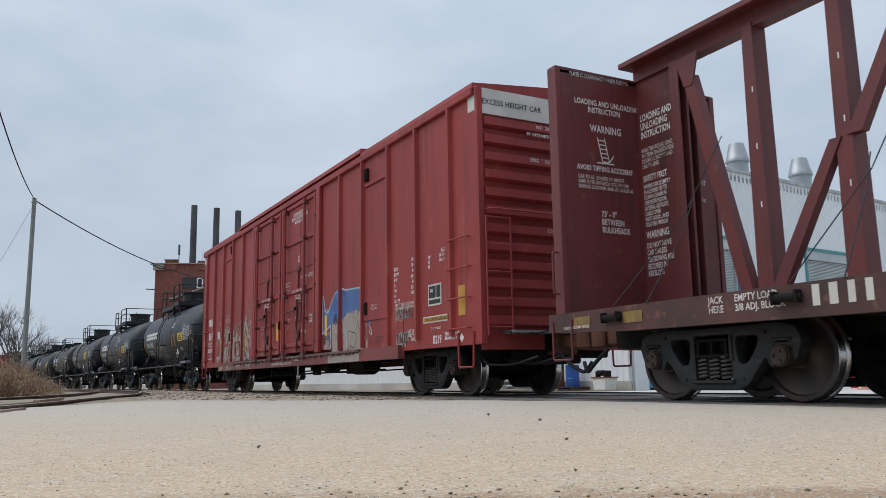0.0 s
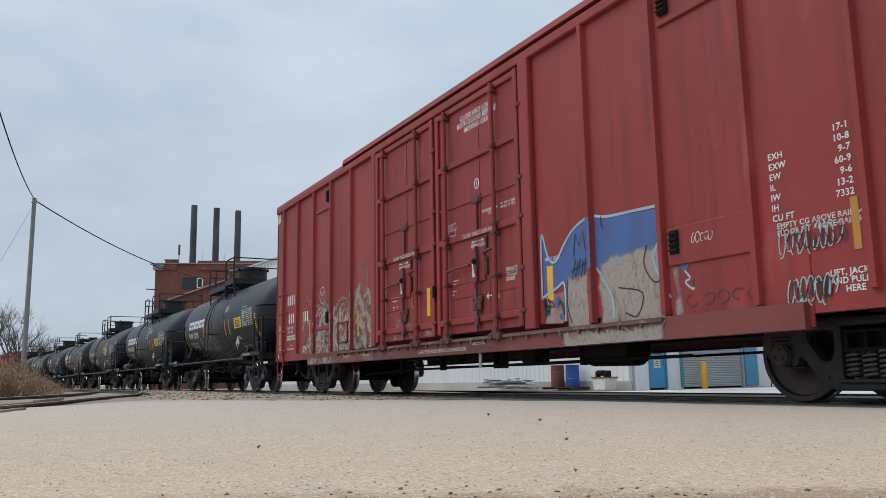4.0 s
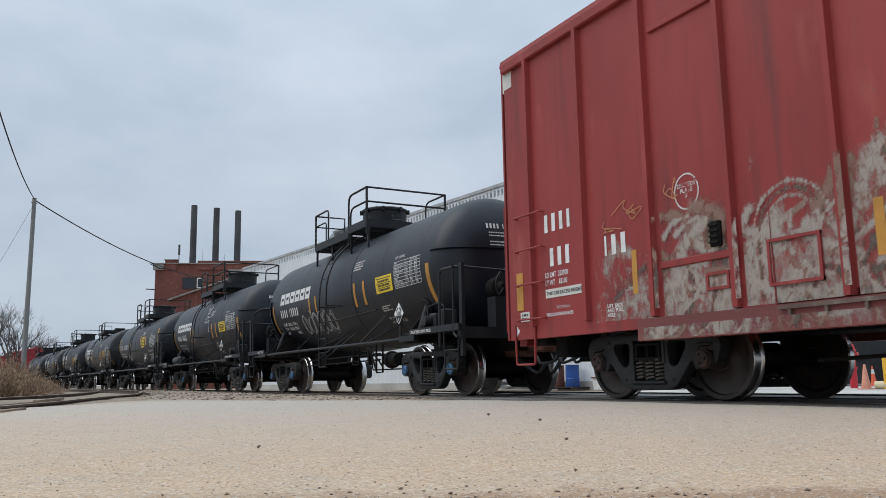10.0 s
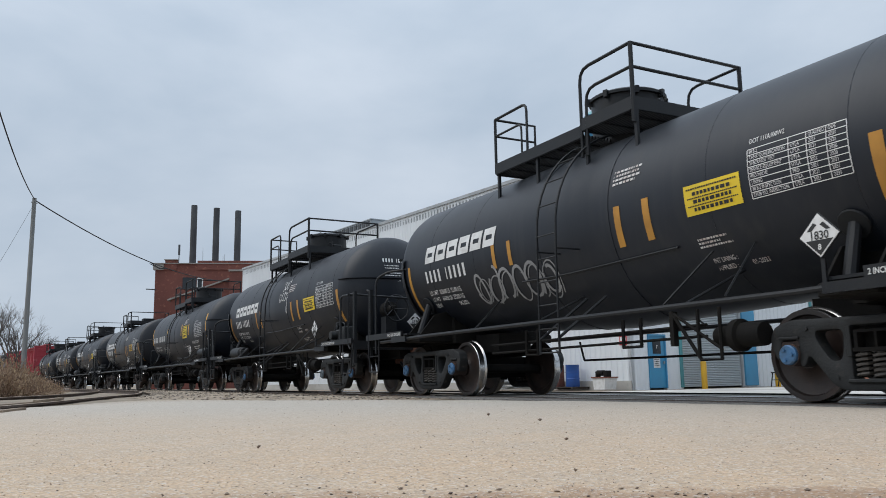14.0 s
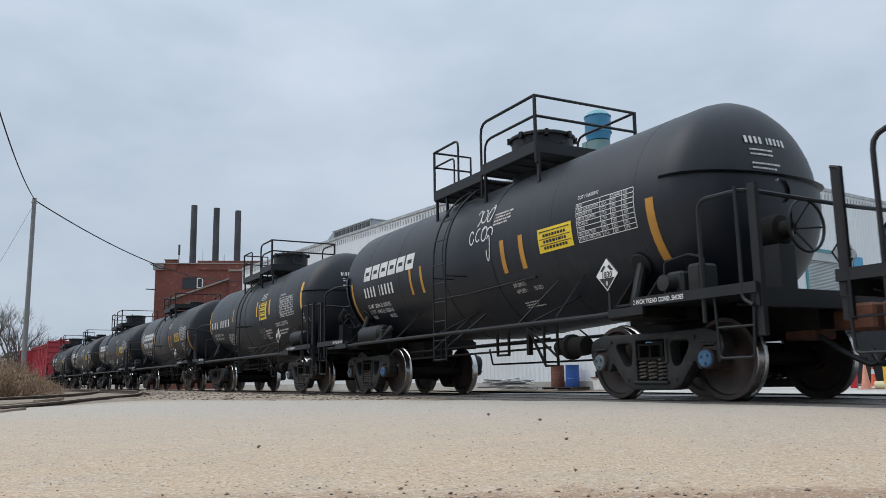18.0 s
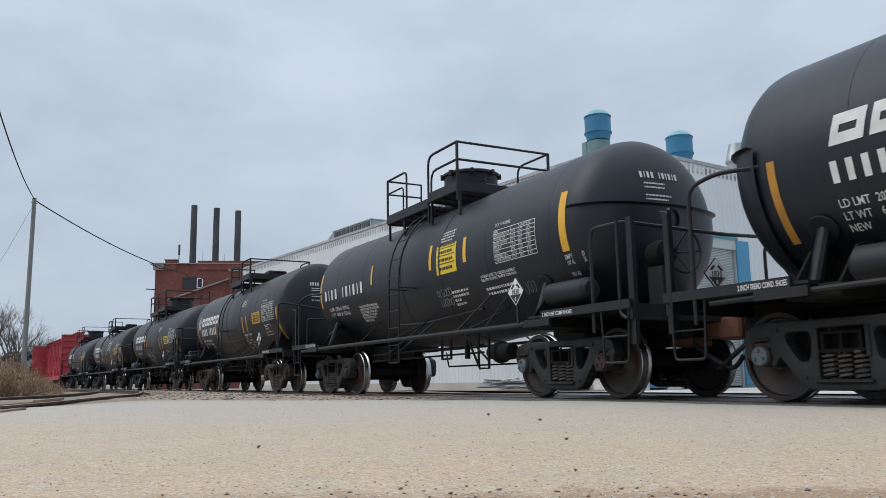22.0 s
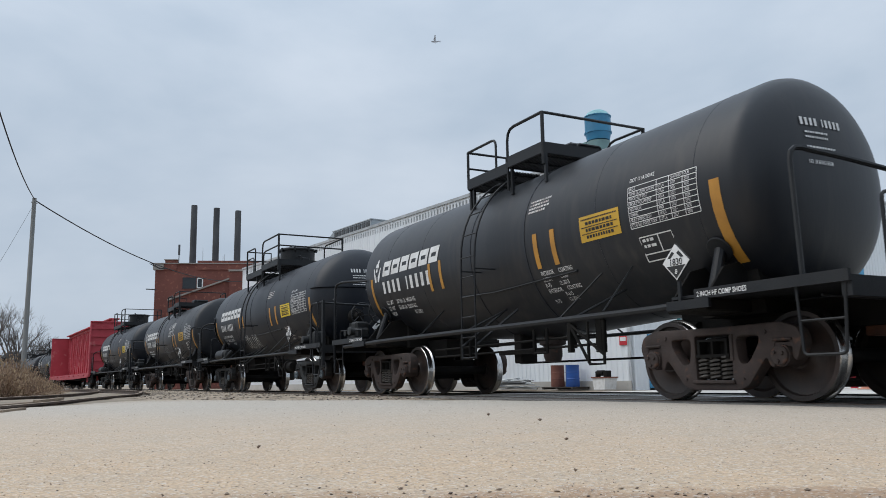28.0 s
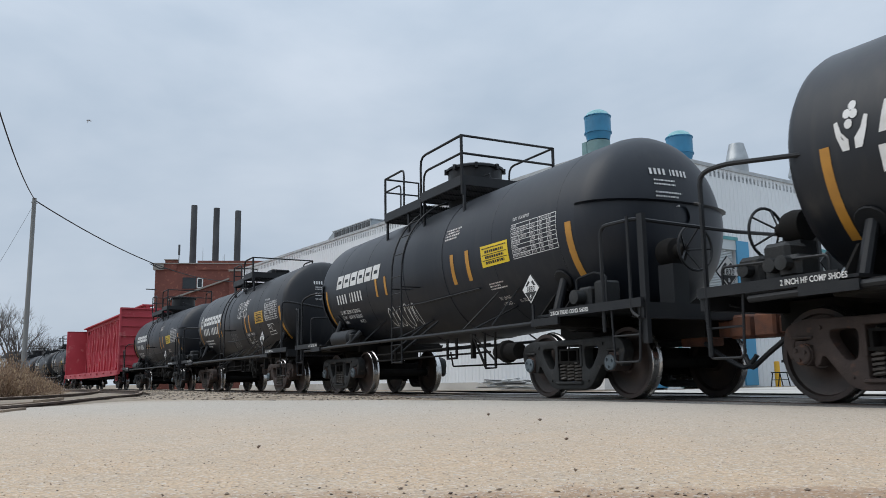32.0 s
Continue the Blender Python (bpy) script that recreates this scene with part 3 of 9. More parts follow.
def wall_sheet(origin, d, nrm, length, z0, z1, pitch, depth, holes=(), thick=0.2):
    """Ribbed metal sheet on a solid wall; holes are (from, to, bottom, top) along it."""
    bm = B()
    cuts = sorted({0.0, length} | {h for q in holes for h in q[:2]})
    for a, b in zip(cuts, cuts[1:]):
        spans = [(z0, z1)]
        for h in holes:
            if h[0] < (a + b) / 2 < h[1]:
                spans = [(z0, h[2])] if h[2] > z0 + 0.01 else []
                spans.append((h[3], z1))
        for lo, hi in spans:
            n = max(1, int((b - a) / pitch))
            prof = []
            for i in range(n):
                u = a + (b - a) * i / n
                w = (b - a) / n
                prof += [(u, 0.0), (u + w * 0.5, 0.0), (u + w * 0.62, depth), (u + w * 0.88, depth)]
            prof.append((b, 0.0))
            vs = []
            for u, o in prof:
                p = origin + d * u + nrm * o
                vs.append((bm.verts.new((p.x, p.y, lo)), bm.verts.new((p.x, p.y, hi))))
            back = []
            for u in (a, b):
                p = origin + d * u - nrm * thick
                back.append((bm.verts.new((p.x, p.y, lo)), bm.verts.new((p.x, p.y, hi))))
            for p, q in zip(vs, vs[1:]):
                bm.faces.new((p[0], q[0], q[1], p[1]))
            bm.faces.new((back[0][0], back[0][1], back[1][1], back[1][0]))
            bm.faces.new([v[1] for v in vs] + [back[1][1], back[0][1]])
            bm.faces.new([v[0] for v in vs] + [back[1][0], back[0][0]])
            bm.faces.new((vs[0][0], vs[0][1], back[0][1], back[0][0]))
            bm.faces.new((vs[-1][0], vs[-1][1], back[1][1], back[1][0]))
    return bm


def oriented(bm, origin, d, nrm):
    """From (along, outward, up) to the world."""
    for v in bm.verts:
        x, y, z = v.co
        p = origin + d * x + nrm * y
        v.co = (p.x, p.y, z)
    return bm


LEN_L, LEN_R = 43.0, 34.0
DOOR_Z = 6.45
HOLES_R = ((1.0, 2.08, YARD_Z - 0.5, 2.0), (3.1, 7.4, YARD_Z - 0.5, DOOR_Z), (13.2, 17.6, YARD_Z - 0.5, DOOR_Z), (25.0, 29.4, YARD_Z - 0.5, DOOR_Z))


def build_warehouse():
    w = thing("warehouse", "pale grey corrugated metal factory warehouse", "warehouse", kind="structure")
    part("wall", wall_sheet(WA, DIR_L, NRM_L, LEN_L, YARD_Z - 0.3, W_H, 0.30, 0.024), "siding_white", w, "ribbed off-white metal side wall")
    part("wall", wall_sheet(WA, DIR_R, NRM_R, LEN_R, YARD_Z - 0.3, W_H, 0.30, 0.024, HOLES_R), "siding_white", w, "ribbed off-white metal front wall")
    bm = B()
    box(bm, -0.08, LEN_L, -0.3, 0.09, W_H - 0.02, W_H + 0.14)
    part("parapet_trim", oriented(bm, WA, DIR_L, NRM_L), "trim_grey", w)
    bm = B()
    box(bm, -0.08, LEN_R, -0.3, 0.09, W_H - 0.02, W_H + 0.14)
    part("parapet_trim", oriented(bm, WA, DIR_R, NRM_R), "trim_grey", w)
    far = WA + DIR_L * LEN_L
    bm = B()
    q = [WA, WA + DIR_R * LEN_R, far + DIR_R * LEN_R, far]
    lo = [bm.verts.new((p.x, p.y, W_H - 0.45)) for p in q]
    hi = [bm.verts.new((p.x, p.y, W_H - 0.15)) for p in q]
    bm.faces.new(lo), bm.faces.new(hi)
    for k in range(4):
        bm.faces.new((lo[k], lo[(k + 1) % 4], hi[(k + 1) % 4], hi[k]))
    part("roof", bm, "siding_grey", w)
    part("wall", wall_sheet(far, DIR_R, -NRM_R, LEN_R, YARD_Z - 0.3, W_H, 0.6, 0.035), "siding_white", w)
    part("wall", wall_sheet(WA + DIR_R * LEN_R, DIR_L, -NRM_L, LEN_L, YARD_Z - 0.3, W_H, 0.6, 0.035), "siding_white", w)
    bm = B()
    for d, n, ln in ((DIR_L, NRM_L, LEN_L),):
        b2 = B()
        box(b2, 0, ln, 0.03, 0.09, YARD_Z - 0.1, YARD_Z + 0.32)
        part("plinth", oriented(b2, WA, d, n), "concrete", w)
    return w


warehouse = build_warehouse()


# ---- the brick boiler house with its three stacks ----
def build_brick():
    """Placed far behind the line; local x runs along its front, y away from it."""
    E = Vector(EYE)
    fw = Vector((-0.86914, 0.46799, 0)).normalized()
    rt = Vector((fw.y, -fw.x, 0))
    D = 92.0

    def at(px, depth=D):
        return E + fw * depth + rt * ((px - 784) / 1429.1 * depth * 1.013)
    o = at(276)
    h = thing("boiler_house", "red brick factory boiler house with parapets", "factory building", kind="structure")
    m = Matrix.Translation((o.x, o.y, -0.3)) @ Matrix.Rotation(math.atan2(rt.y, rt.x) + 0.12, 4, "Z")
    k = D / 1429.1
    W = 182 * k
    Ht = 14.3
    bm = B()
    box(bm, 0, W + 3, 0, 14, 0, Ht)
    part("wall", bm, "brick_red", h, m=m)
    bm = B()
    for x0, x1, z1 in ((-0.15, 1.1, Ht - 0.15), (1.1, 2.4, Ht + 0.40), (W - 7.0, W + 3.2, Ht + 0.35)):
        box(bm, x0, x1, -0.15, 0.6, Ht - 0.7, z1)
    part("parapet", bm, "brick_red", h, m=m)
    bm = B()
    box(bm, -0.2, W + 3.3, -0.22, 0.7, Ht - 0.02, Ht + 0.08)
    box(bm, 1.0, 2.5, -0.25, 0.7, Ht + 0.40, Ht + 0.50)
    box(bm, -0.22, 0.95, -0.25, 0.7, Ht - 0.7, Ht - 0.1)
    part("coping", bm, "stone_cap", h, m=m)
    # lower lean-to with a sloping roof in front
    bm = B()
    y0 = -5.0
    prism(bm, [(2.9, 0), (13.6, 0), (13.6, 12.2), (10.1, 12.2), (2.9, 9.65)], 4.99, m=Matrix.Translation((0, y0, 0)))
    part("annex", bm, "brick_red", h, m=m)
    bm = B()
    vs = prism(bm, [(2.6, 9.5), (10.1, 12.2), (13.6, 12.2), (13.6, 12.34), (10.05, 12.34), (2.6, 9.68)], 5.2, m=Matrix.Translation((0, y0 - 0.3, 0)))
    part("annex_roof", bm, "stone_cap", h, m=m)
    bm = B()
    box(bm, 9.1, 10.8, y0 - 0.35, y0 + 0.2, 0, 12.7)
    part("buttress", bm, "brick_red", h, m=m)
    bm = B()
    box(bm, 9.0, 10.9, y0 - 0.45, y0 + 0.3, 12.7, 12.9)
    part("coping", bm, "stone_cap", h, m=m)
    for x, z, wd, ht in ((4.70, 11.45, 0.69, 1.2), (3.1, 11.4, 1.5, 1.3)):
        f = B()
        if wd < 0.7:
            for a, b, c, d in ((0, 0.12, 0, ht), (wd - 0.12, wd, 0, ht), (0, wd, 0, 0.12), (0, wd, ht - 0.12, ht)):
                box(f, x + a, x + b, -0.12, 0.05, z + c, z + d)
            wf = part("window", f, "white_paint", h, "white window frame", m=m)
            g = B()
            box(g, x + 0.1, x + wd - 0.1, -0.06, 0.02, z + 0.1, z + ht - 0.1)
            part("pane", g, "window_dark", wf)
        else:
            box(f, x, x + wd, -0.08, 0.02, z, z + ht)
            part("window", f, "window_dark", h, m=m)
    f = B()
    tube(f, [(11.3, y0 - 0.4, 8), (11.3, y0 - 0.4, 11.4)], 0.12)
    part("downpipe", f, "galvanised", h, m=m)
    for px, top in ((341, 362), (382, 366), (421.5, 370)):
        x = (px - 285.5) * k
        z1 = 0.3 + (686 - 0.017 * (px - 400) - top) * k * 1.03
        bm = B()
        revolve(bm, [(Ht - 1, 0.40), (z1, 0.36), (z1, 0.30), (z1 - 1.5, 0.28)], (x, 3, 0), (0, 0, 1), 20)
        part("chimney_stack", bm, "stack_steel", h, "tall plain dark steel chimney stack", m=m)
    bm = B()
    tube(bm, [(37 * k, 1, Ht), (37 * k, 1, Ht + 2.2)], 0.05)
    revolve(bm, [(Ht + 1.2, 0.0), (Ht + 1.2, 0.12), (Ht + 2.4, 0.12), (Ht + 2.4, 0.0)], (37 * k, 1, 0), (0, 0, 1), 10)
    part("vent_pipe", bm, "stack_steel", h, m=m)
    bm = B()
    for px, hh in ((79, 2.0), (115, 1.0), (118, 1.3)):
        tube(bm, [(px * k, 1, Ht), (px * k, 1, Ht + hh)], 0.025, 5)
    part("antenna", bm, "galvanised", h, m=m)
    bm = B()
    tube(bm, [(0.2, -0.1, 11.3), (-0.9, -0.2, 11.35)], 0.06)
    part("steam_pipe", bm, "stack_steel", h, m=m)
    return h


boiler_house = build_brick()


# ---- the utility pole and its wires ----
def at_depth(px, py, depth):
    fw = VIEW.to_3x3() @ Vector(((px - 784) / 1429.1, (441 - py) / 1429.1, -1))
    return Vector(EYE) + fw * depth


def build_pole():
    base = at_depth(40, 668, 42)
    top = at_depth(56.5, 350, 42)
    top = Vector((base.x, base.y, top.z + 0.32))
    p = thing("utility_pole", "weathered grey wooden utility pole", "utility pole")
    bm = B()
    tube(bm, [(base.x, base.y, -0.3), (base.x, base.y, 3), (base.x, base.y, 6), top], 0.135, 12, r2=0.105)
    part("pole", bm, "pole_wood", p)
    bm = B()
    tube(bm, [top + Vector((0.1, -0.15, -0.25)), top + Vector((-0.1, 0.15, -0.25))], 0.03, 6)
    part("bolt", bm, "galvanised", p)

    def wire(name, a, b, sag, r, lab):
        pts = []
        for i in range(25):
            t = i / 24
            q = a.lerp(b, t)
            q.z -= sag * 4 * t * (1 - t)
            pts.append(q)
        bm = B()
        tube(bm, pts, r, 6)
        tagged(part(name, bm, "cable"), lab, "cable")
        return pts
    near_end = at_depth(-160, -420, 14)
    wire("overhead_cable", top + Vector((0, 0, -0.05)), near_end, 1.0, 0.026, "black twisted overhead cable from the pole")
    far_end = at_depth(440, 497, 86)
    pts = wire("overhead_cable", top + Vector((0, 0, -0.1)), far_end, 1.45, 0.033, "black twisted overhead cable to the boiler house")
    wire("guy_wire", top + Vector((0, 0, -0.3)), at_depth(-60, 560, 36), 0.1, 0.008, "thin guy wire beside the utility pole")
    bm = B()
    q = pts[9]
    for dz in (0.0, 0.12):
        tube(bm, [q + Vector((0, 0, -dz)), pts[10] + Vector((0, 0, -0.18 - dz * 0.3)), pts[11]], 0.03, 5)
    tagged(part("cable_loop", bm, "cable"), "slack loop hanging on the overhead cable", "cable")


build_pole()
# ---- the train: trucks ----
WB, WR = 0.889, 0.457


def side_frame_bm():
    """A cast side frame: pedestal jaws at the ends, two rounded windows and the spring opening."""
    half = [(0.33, 0.118), (0.45, 0.16), (0.695, 0.455), (0.735, 0.345), (0.80, 0.34), (0.80, 0.597), (1.00, 0.597), (1.00, 0.425), (1.055, 0.40),
            (1.13, 0.60), (1.075, 0.735), (0.87, 0.795), (0.36, 0.785)]
    outer = half + [(-x, z) for x, z in half[::-1]]
    win = [(0.315, 0.675), (0.615, 0.675), (0.60, 0.585), (0.455, 0.385), (0.345, 0.40)]
    mid = [(-0.25, 0.215), (0.25, 0.215), (0.25, 0.70), (-0.25, 0.70)]
    bm = B()
    edges = []
    for loop, rad in ((outer, 0.05), (win, 0.075), ([(-x, z) for x, z in win], 0.075), (mid, 0.035)):
        n_ = len(loop)
        soft_ = []
        for k in range(n_):
            a, c, d = Vector(loop[k - 1]), Vector(loop[k]), Vector(loop[(k + 1) % n_])
            ra, rd = min(rad, (a - c).length * 0.42), min(rad, (d - c).length * 0.42)
            p0, p1 = c + (a - c).normalized() * ra, c + (d - c).normalized() * rd
            for t in (0.0, 0.33, 0.67, 1.0):
                soft_.append(tuple(p0 * (1 - t) ** 2 + c * (2 * t * (1 - t)) + p1 * t * t))
        vs = [bm.verts.new((x, 0, z)) for x, z in soft_]
        edges += [bm.edges.new((vs[k], vs[(k + 1) % len(vs)])) for k in range(len(vs))]
    bmesh.ops.triangle_fill(bm, edges=edges, use_beauty=True, use_dissolve=False)
    r = bmesh.ops.extrude_face_region(bm, geom=list(bm.faces))
    bmesh.ops.translate(bm, verts=[v for v in r["geom"] if isinstance(v, bmesh.types.BMVert)], vec=(0, 0.15, 0))
    bmesh.ops.recalc_face_normals(bm, faces=bm.faces)
    rim = [e for e in bm.edges if len(e.link_faces) == 2 and all(abs(v.co.y) < 1e-5 for v in e.verts) and abs(e.link_faces[0].normal.dot(e.link_faces[1].normal)) < 0.3]
    bmesh.ops.bevel(bm, geom=rim, offset=0.02, segments=2, affect="EDGES", profile=0.5)
    # wear plates on the columns, the spring seat's lip, lugs over the jaws
    for s in (-1, 1):
        box(bm, s * 0.262 - 0.022, s * 0.262 + 0.022, -0.014, 0.14, 0.42, 0.70, bev=0.006)
        box(bm, s * 0.90 - 0.115, s * 0.90 + 0.115, -0.02, 0.10, 0.604, 0.632, bev=0.008)
        revolve(bm, [(0.0, 0.022), (0.018, 0.022), (0.02, 0.0)], (s * 0.70, 0.0, 0.70), (0, -1, 0), 10)
        revolve(bm, [(0.0, 0.014), (0.014, 0.014), (0.016, 0.0)], (s * 0.40, 0.0, 0.235), (0, -1, 0), 8)
    box(bm, -0.29, 0.29, -0.035, 0.17, 0.185, 0.225, bev=0.012)
    return bm


def spring_bm():
    bm = B()
    for k, dx in enumerate((-0.158, 0.0, 0.158)):
        for rad, thick, turn in ((0.068, 0.0175, 5.5), (0.038, 0.011, 7.0)):
            pts = []
            for i in range(45):
                a = 2 * math.pi * turn * i / 44 + k
                pts.append((dx + rad * math.cos(a), rad * math.sin(a), 0.232 + 0.238 * i / 44))
            tube(bm, pts, thick, 5)
    return bm


def wheel_bm():
    bm = B()
    prof = [(0.655, 0.0), (0.655, 0.115), (0.69, 0.13), (0.70, 0.22), (0.715, 0.36), (0.683, 0.395), (0.683, 0.47), (0.70, 0.484), (0.715, 0.475), (0.727, 0.459),
            (0.815, 0.454), (0.825, 0.446), (0.825, 0.40), (0.79, 0.385), (0.765, 0.30), (0.775, 0.20), (0.815, 0.14), (0.835, 0.13), (0.835, 0.0)]
    revolve(bm, prof, (0, 0, 0), (0, 1, 0), 40)
    for f in bm.faces:
        c = f.calc_center_median()
        r = math.hypot(c.x, c.z)
        if r > 0.4535 or (r > 0.437 and c.y > 0.78):
            f.material_index = 1
    return bm


def cap_bm():
    bm = B()
    revolve(bm, [(1.09, 0.0), (1.09, 0.098), (1.125, 0.098), (1.135, 0.085), (1.135, 0.0)], (0, 0, 0), (0, 1, 0), 18)
    for k in range(3):
        a = 2 * math.pi * k / 3
        revolve(bm, [(1.13, 0.018), (1.155, 0.018), (1.155, 0.0)], (0.055 * math.cos(a), 0, 0.055 * math.sin(a)), (0, 1, 0), 6)
    return bm


SIDE_ME = {k: mesh_of("side_frame", side_frame_bm(), k) for k in ("truck_iron", "truck_rust")}
SPRING_ME = mesh_of("spring", spring_bm(), "spring_steel")
WHEEL_ME = mesh_of("wheel", wheel_bm(), "wheel_face")
WHEEL_ME.materials.append(MAT["tread_steel"])
CAP_ME = {k: mesh_of("end_cap", cap_bm(), k) for k in ("bearing_blue", "bearing_grey", "truck_rust")}
_b = B()
revolve(_b, [(-1.1, 0.0), (-1.1, 0.075), (-0.66, 0.085), (-0.3, 0.075), (0.3, 0.075), (0.66, 0.085), (1.1, 0.075), (1.1, 0.0)], (0, 0, 0), (0, 1, 0), 14)
AXLE_ME = mesh_of("wheelset", _b, "under_black")
_b = B()
revolve(_b, [(0.86, 0.0), (0.86, 0.11), (1.10, 0.11), (1.10, 0.0)], (0, 0, 0), (0, 1, 0), 18)
box(_b, -0.12, 0.12, 0.88, 1.06, 0.085, 0.13)
BEARING_ME = {k: mesh_of("bearing", _b.copy(), k) for k in ("truck_iron", "truck_rust")}
_b.free()
_b = B()
box(_b, -0.205, 0.205, -0.97, 0.97, 0.485, 0.675, bev=0.02)
box(_b, -0.30, 0.30, -0.32, 0.32, 0.66, 0.86, bev=0.02)
for s in (-1, 1):
    for q in ((-0.23, 0.23, 0.465, 0.50), (-0.21, 0.21, 0.635, 0.66), (-0.21, -0.175, 0.50, 0.635), (0.175, 0.21, 0.50, 0.635), (-0.012, 0.012, 0.50, 0.635)):
        box(_b, q[0], q[1], s * 0.965, s * 1.085, q[2], q[3])
BOLSTER_ME = mesh_of("bolster", _b, "under_black")
_b = B()
for s in (-1, 1):
    box(_b, s * 0.36 - 0.03, s * 0.36 + 0.03, -0.85, 0.85, 0.30, 0.40)
    for y in (-0.75, 0.75):
        box(_b, s * 0.40 - 0.03, s * 0.40 + 0.05, y - 0.045, y + 0.045, 0.26, 0.58)
    tube(_b, [(s * 0.36, -0.7, 0.34), (s * 0.2, 0, 0.36), (s * 0.36, 0.7, 0.34)], 0.022, 6)
BRAKE_ME = mesh_of("brake_beam", _b, "under_black")
FLIP = Matrix.Rotation(math.pi, 4, "Z")
WHEELSETS = []


def put(name, me, parent, m, label=""):
    o = new(name, me)
    o.parent = parent
    o.matrix_basis = m
    if label:
        o["label"] = label
    return o


def truck(car, x, iron="truck_iron", cap="bearing_grey", caps=None):
    """A two-axle truck under the car, at x along it."""
    T = Matrix.Translation
    for s in (-1, 1):
        f = put("side_frame", SIDE_ME[iron], car, T((x, -1.075, 0)) if s < 0 else T((x, 1.075, 0)) @ FLIP, "cast steel truck side frame")
        put("spring", SPRING_ME, f, T((0, 0.062, 0)))
    put("bolster", BOLSTER_ME, car, T((x, 0, 0)))
    put("brake_beam", BRAKE_ME, car, T((x, 0, 0)))
    for i, s in enumerate((-1, 1)):
        w = put("wheelset", AXLE_ME, car, T((x + s * WB, 0, WR)))
        put("wheel", WHEEL_ME, w, FLIP, "worn steel wheel with a bright tread")
        put("wheel", WHEEL_ME, w, Matrix(), "worn steel wheel with a bright tread")
        c = (caps or (cap, cap))[i]
        put("end_cap", CAP_ME[c], w, FLIP)
        put("end_cap", CAP_ME[c], w, Matrix())
        for g in (FLIP, Matrix()):
            put("bearing", BEARING_ME["truck_rust"], car, T((x + s * WB, 0, WR)) @ g)
        WHEELSETS.append((w, x + s * WB))


def coupler(car, x, s):
    """Drawbar and knuckle at one end; s is +1 at the front."""
    bm = B()
    box(bm, x - s * 0.75, x - s * 0.12, -0.09, 0.09, 0.73, 0.93, bev=0.02)
    box(bm, x - s * 0.2, x + s * 0.1, -0.17, 0.10, 0.70, 0.98, bev=0.03)
    box(bm, x - s * 0.02, x + s * 0.14, 0.05, 0.17, 0.70, 0.98, bev=0.03)
    box(bm, x - s * 0.98, x - s * 0.6, -0.19, 0.19, 0.64, 1.02, bev=0.02)
    part("coupler", bm, "coupler_rust", car, "rusty knuckle coupler")
    bm = B()
    tube(bm, rounded([(x - s * 0.45, -0.3, 0.66), (x - s * 0.2, -0.32, 0.5), (x + s * 0.1, -0.25, 0.33), (x + s * 0.22, -0.2, 0.5)], 0.15), 0.03, 7)
    part("air_hose", bm, "steel_black", car)
    bm = B()
    tube(bm, [(x - s * 0.6, -1.3, 0.98), (x - s * 0.42, -0.7, 0.95), (x - s * 0.25, -0.1, 1.08)], 0.014, 6)
    part("uncoupling_lever", bm, "steel_black", car)


# ---- tank cars ----
TR, TZ, TL, TH, TX = 1.225, 2.37, 4.86, 0.62, -0.09
DIP = {"A": 0.0, "T": 0.07, "C": 0.06}
dip = [0.0]


def sag(x, up):
    """How far the shell lies below a straight cylinder: its bottom slopes down towards the outlet at mid-length."""
    k = max(0.0, 1 - abs(x - TX) / TL)
    return k * (dip[0] + 0.16 * max(0.0, -up))


def sagged(bm):
    for v in bm.verts:
        v.co.z -= sag(v.co.x, v.co.z - TZ)
    return bm


def on_tank(x, arc, lift=0.006):
    """A place for a marking on the near side of the shell: arc is measured up the plate from the shell's middle height."""
    x = 1.019 * x - 0.17
    return on_shell(x, arc + dip[0] * max(0.0, 1 - abs(x - TX) / TL), lift)


def on_shell(x, arc, lift=0.006):
    a = arc / TR
    up = (TR + lift) * math.sin(a)
    return Vector((x, -(TR + lift) * math.cos(a), TZ + up - sag(x, up)))


def arc_of(z):
    """Up the plate, from the height of a marking given for a shell 1.385 m in radius about 2.2 m."""
    a = math.asin(max(-1, min(1, (z - 2.2) / 1.385)))
    rise = math.atan2(1.925 + 1.385 * math.sin(a), TRACK_Y - 1.385 * math.cos(a))
    lo, hi = -1.4, 1.2
    for _ in range(30):
        m = (lo + hi) / 2
        if math.atan2(TZ - 0.275 + TR * math.sin(m), TRACK_Y - TR * math.cos(m)) < rise:
            lo = m
        else:
            hi = m
    return TR * lo


def tank_words(bm, x, z, rise=0.0):
    a0 = arc_of(z)
    return lay(bm, lambda u, v: on_tank(x + u, a0 + v + u * rise))


def tank_patch(x0, x1, z0, z1, lift=0.004, n=6, slant=0.0):
    bm = B()
    a0, a1 = arc_of(z0), arc_of(z1)
    prev = None
    for i in range(n + 1):
        t = i / n
        a = a0 + (a1 - a0) * t
        dx = slant * t * 1.0
        cur = [bm.verts.new(on_tank(x0 + dx, a, lift)), bm.verts.new(on_tank(x1 + dx, a, lift))]
        if prev:
            bm.faces.new((prev[0], prev[1], cur[1], cur[0]))
        prev = cur
    return bm


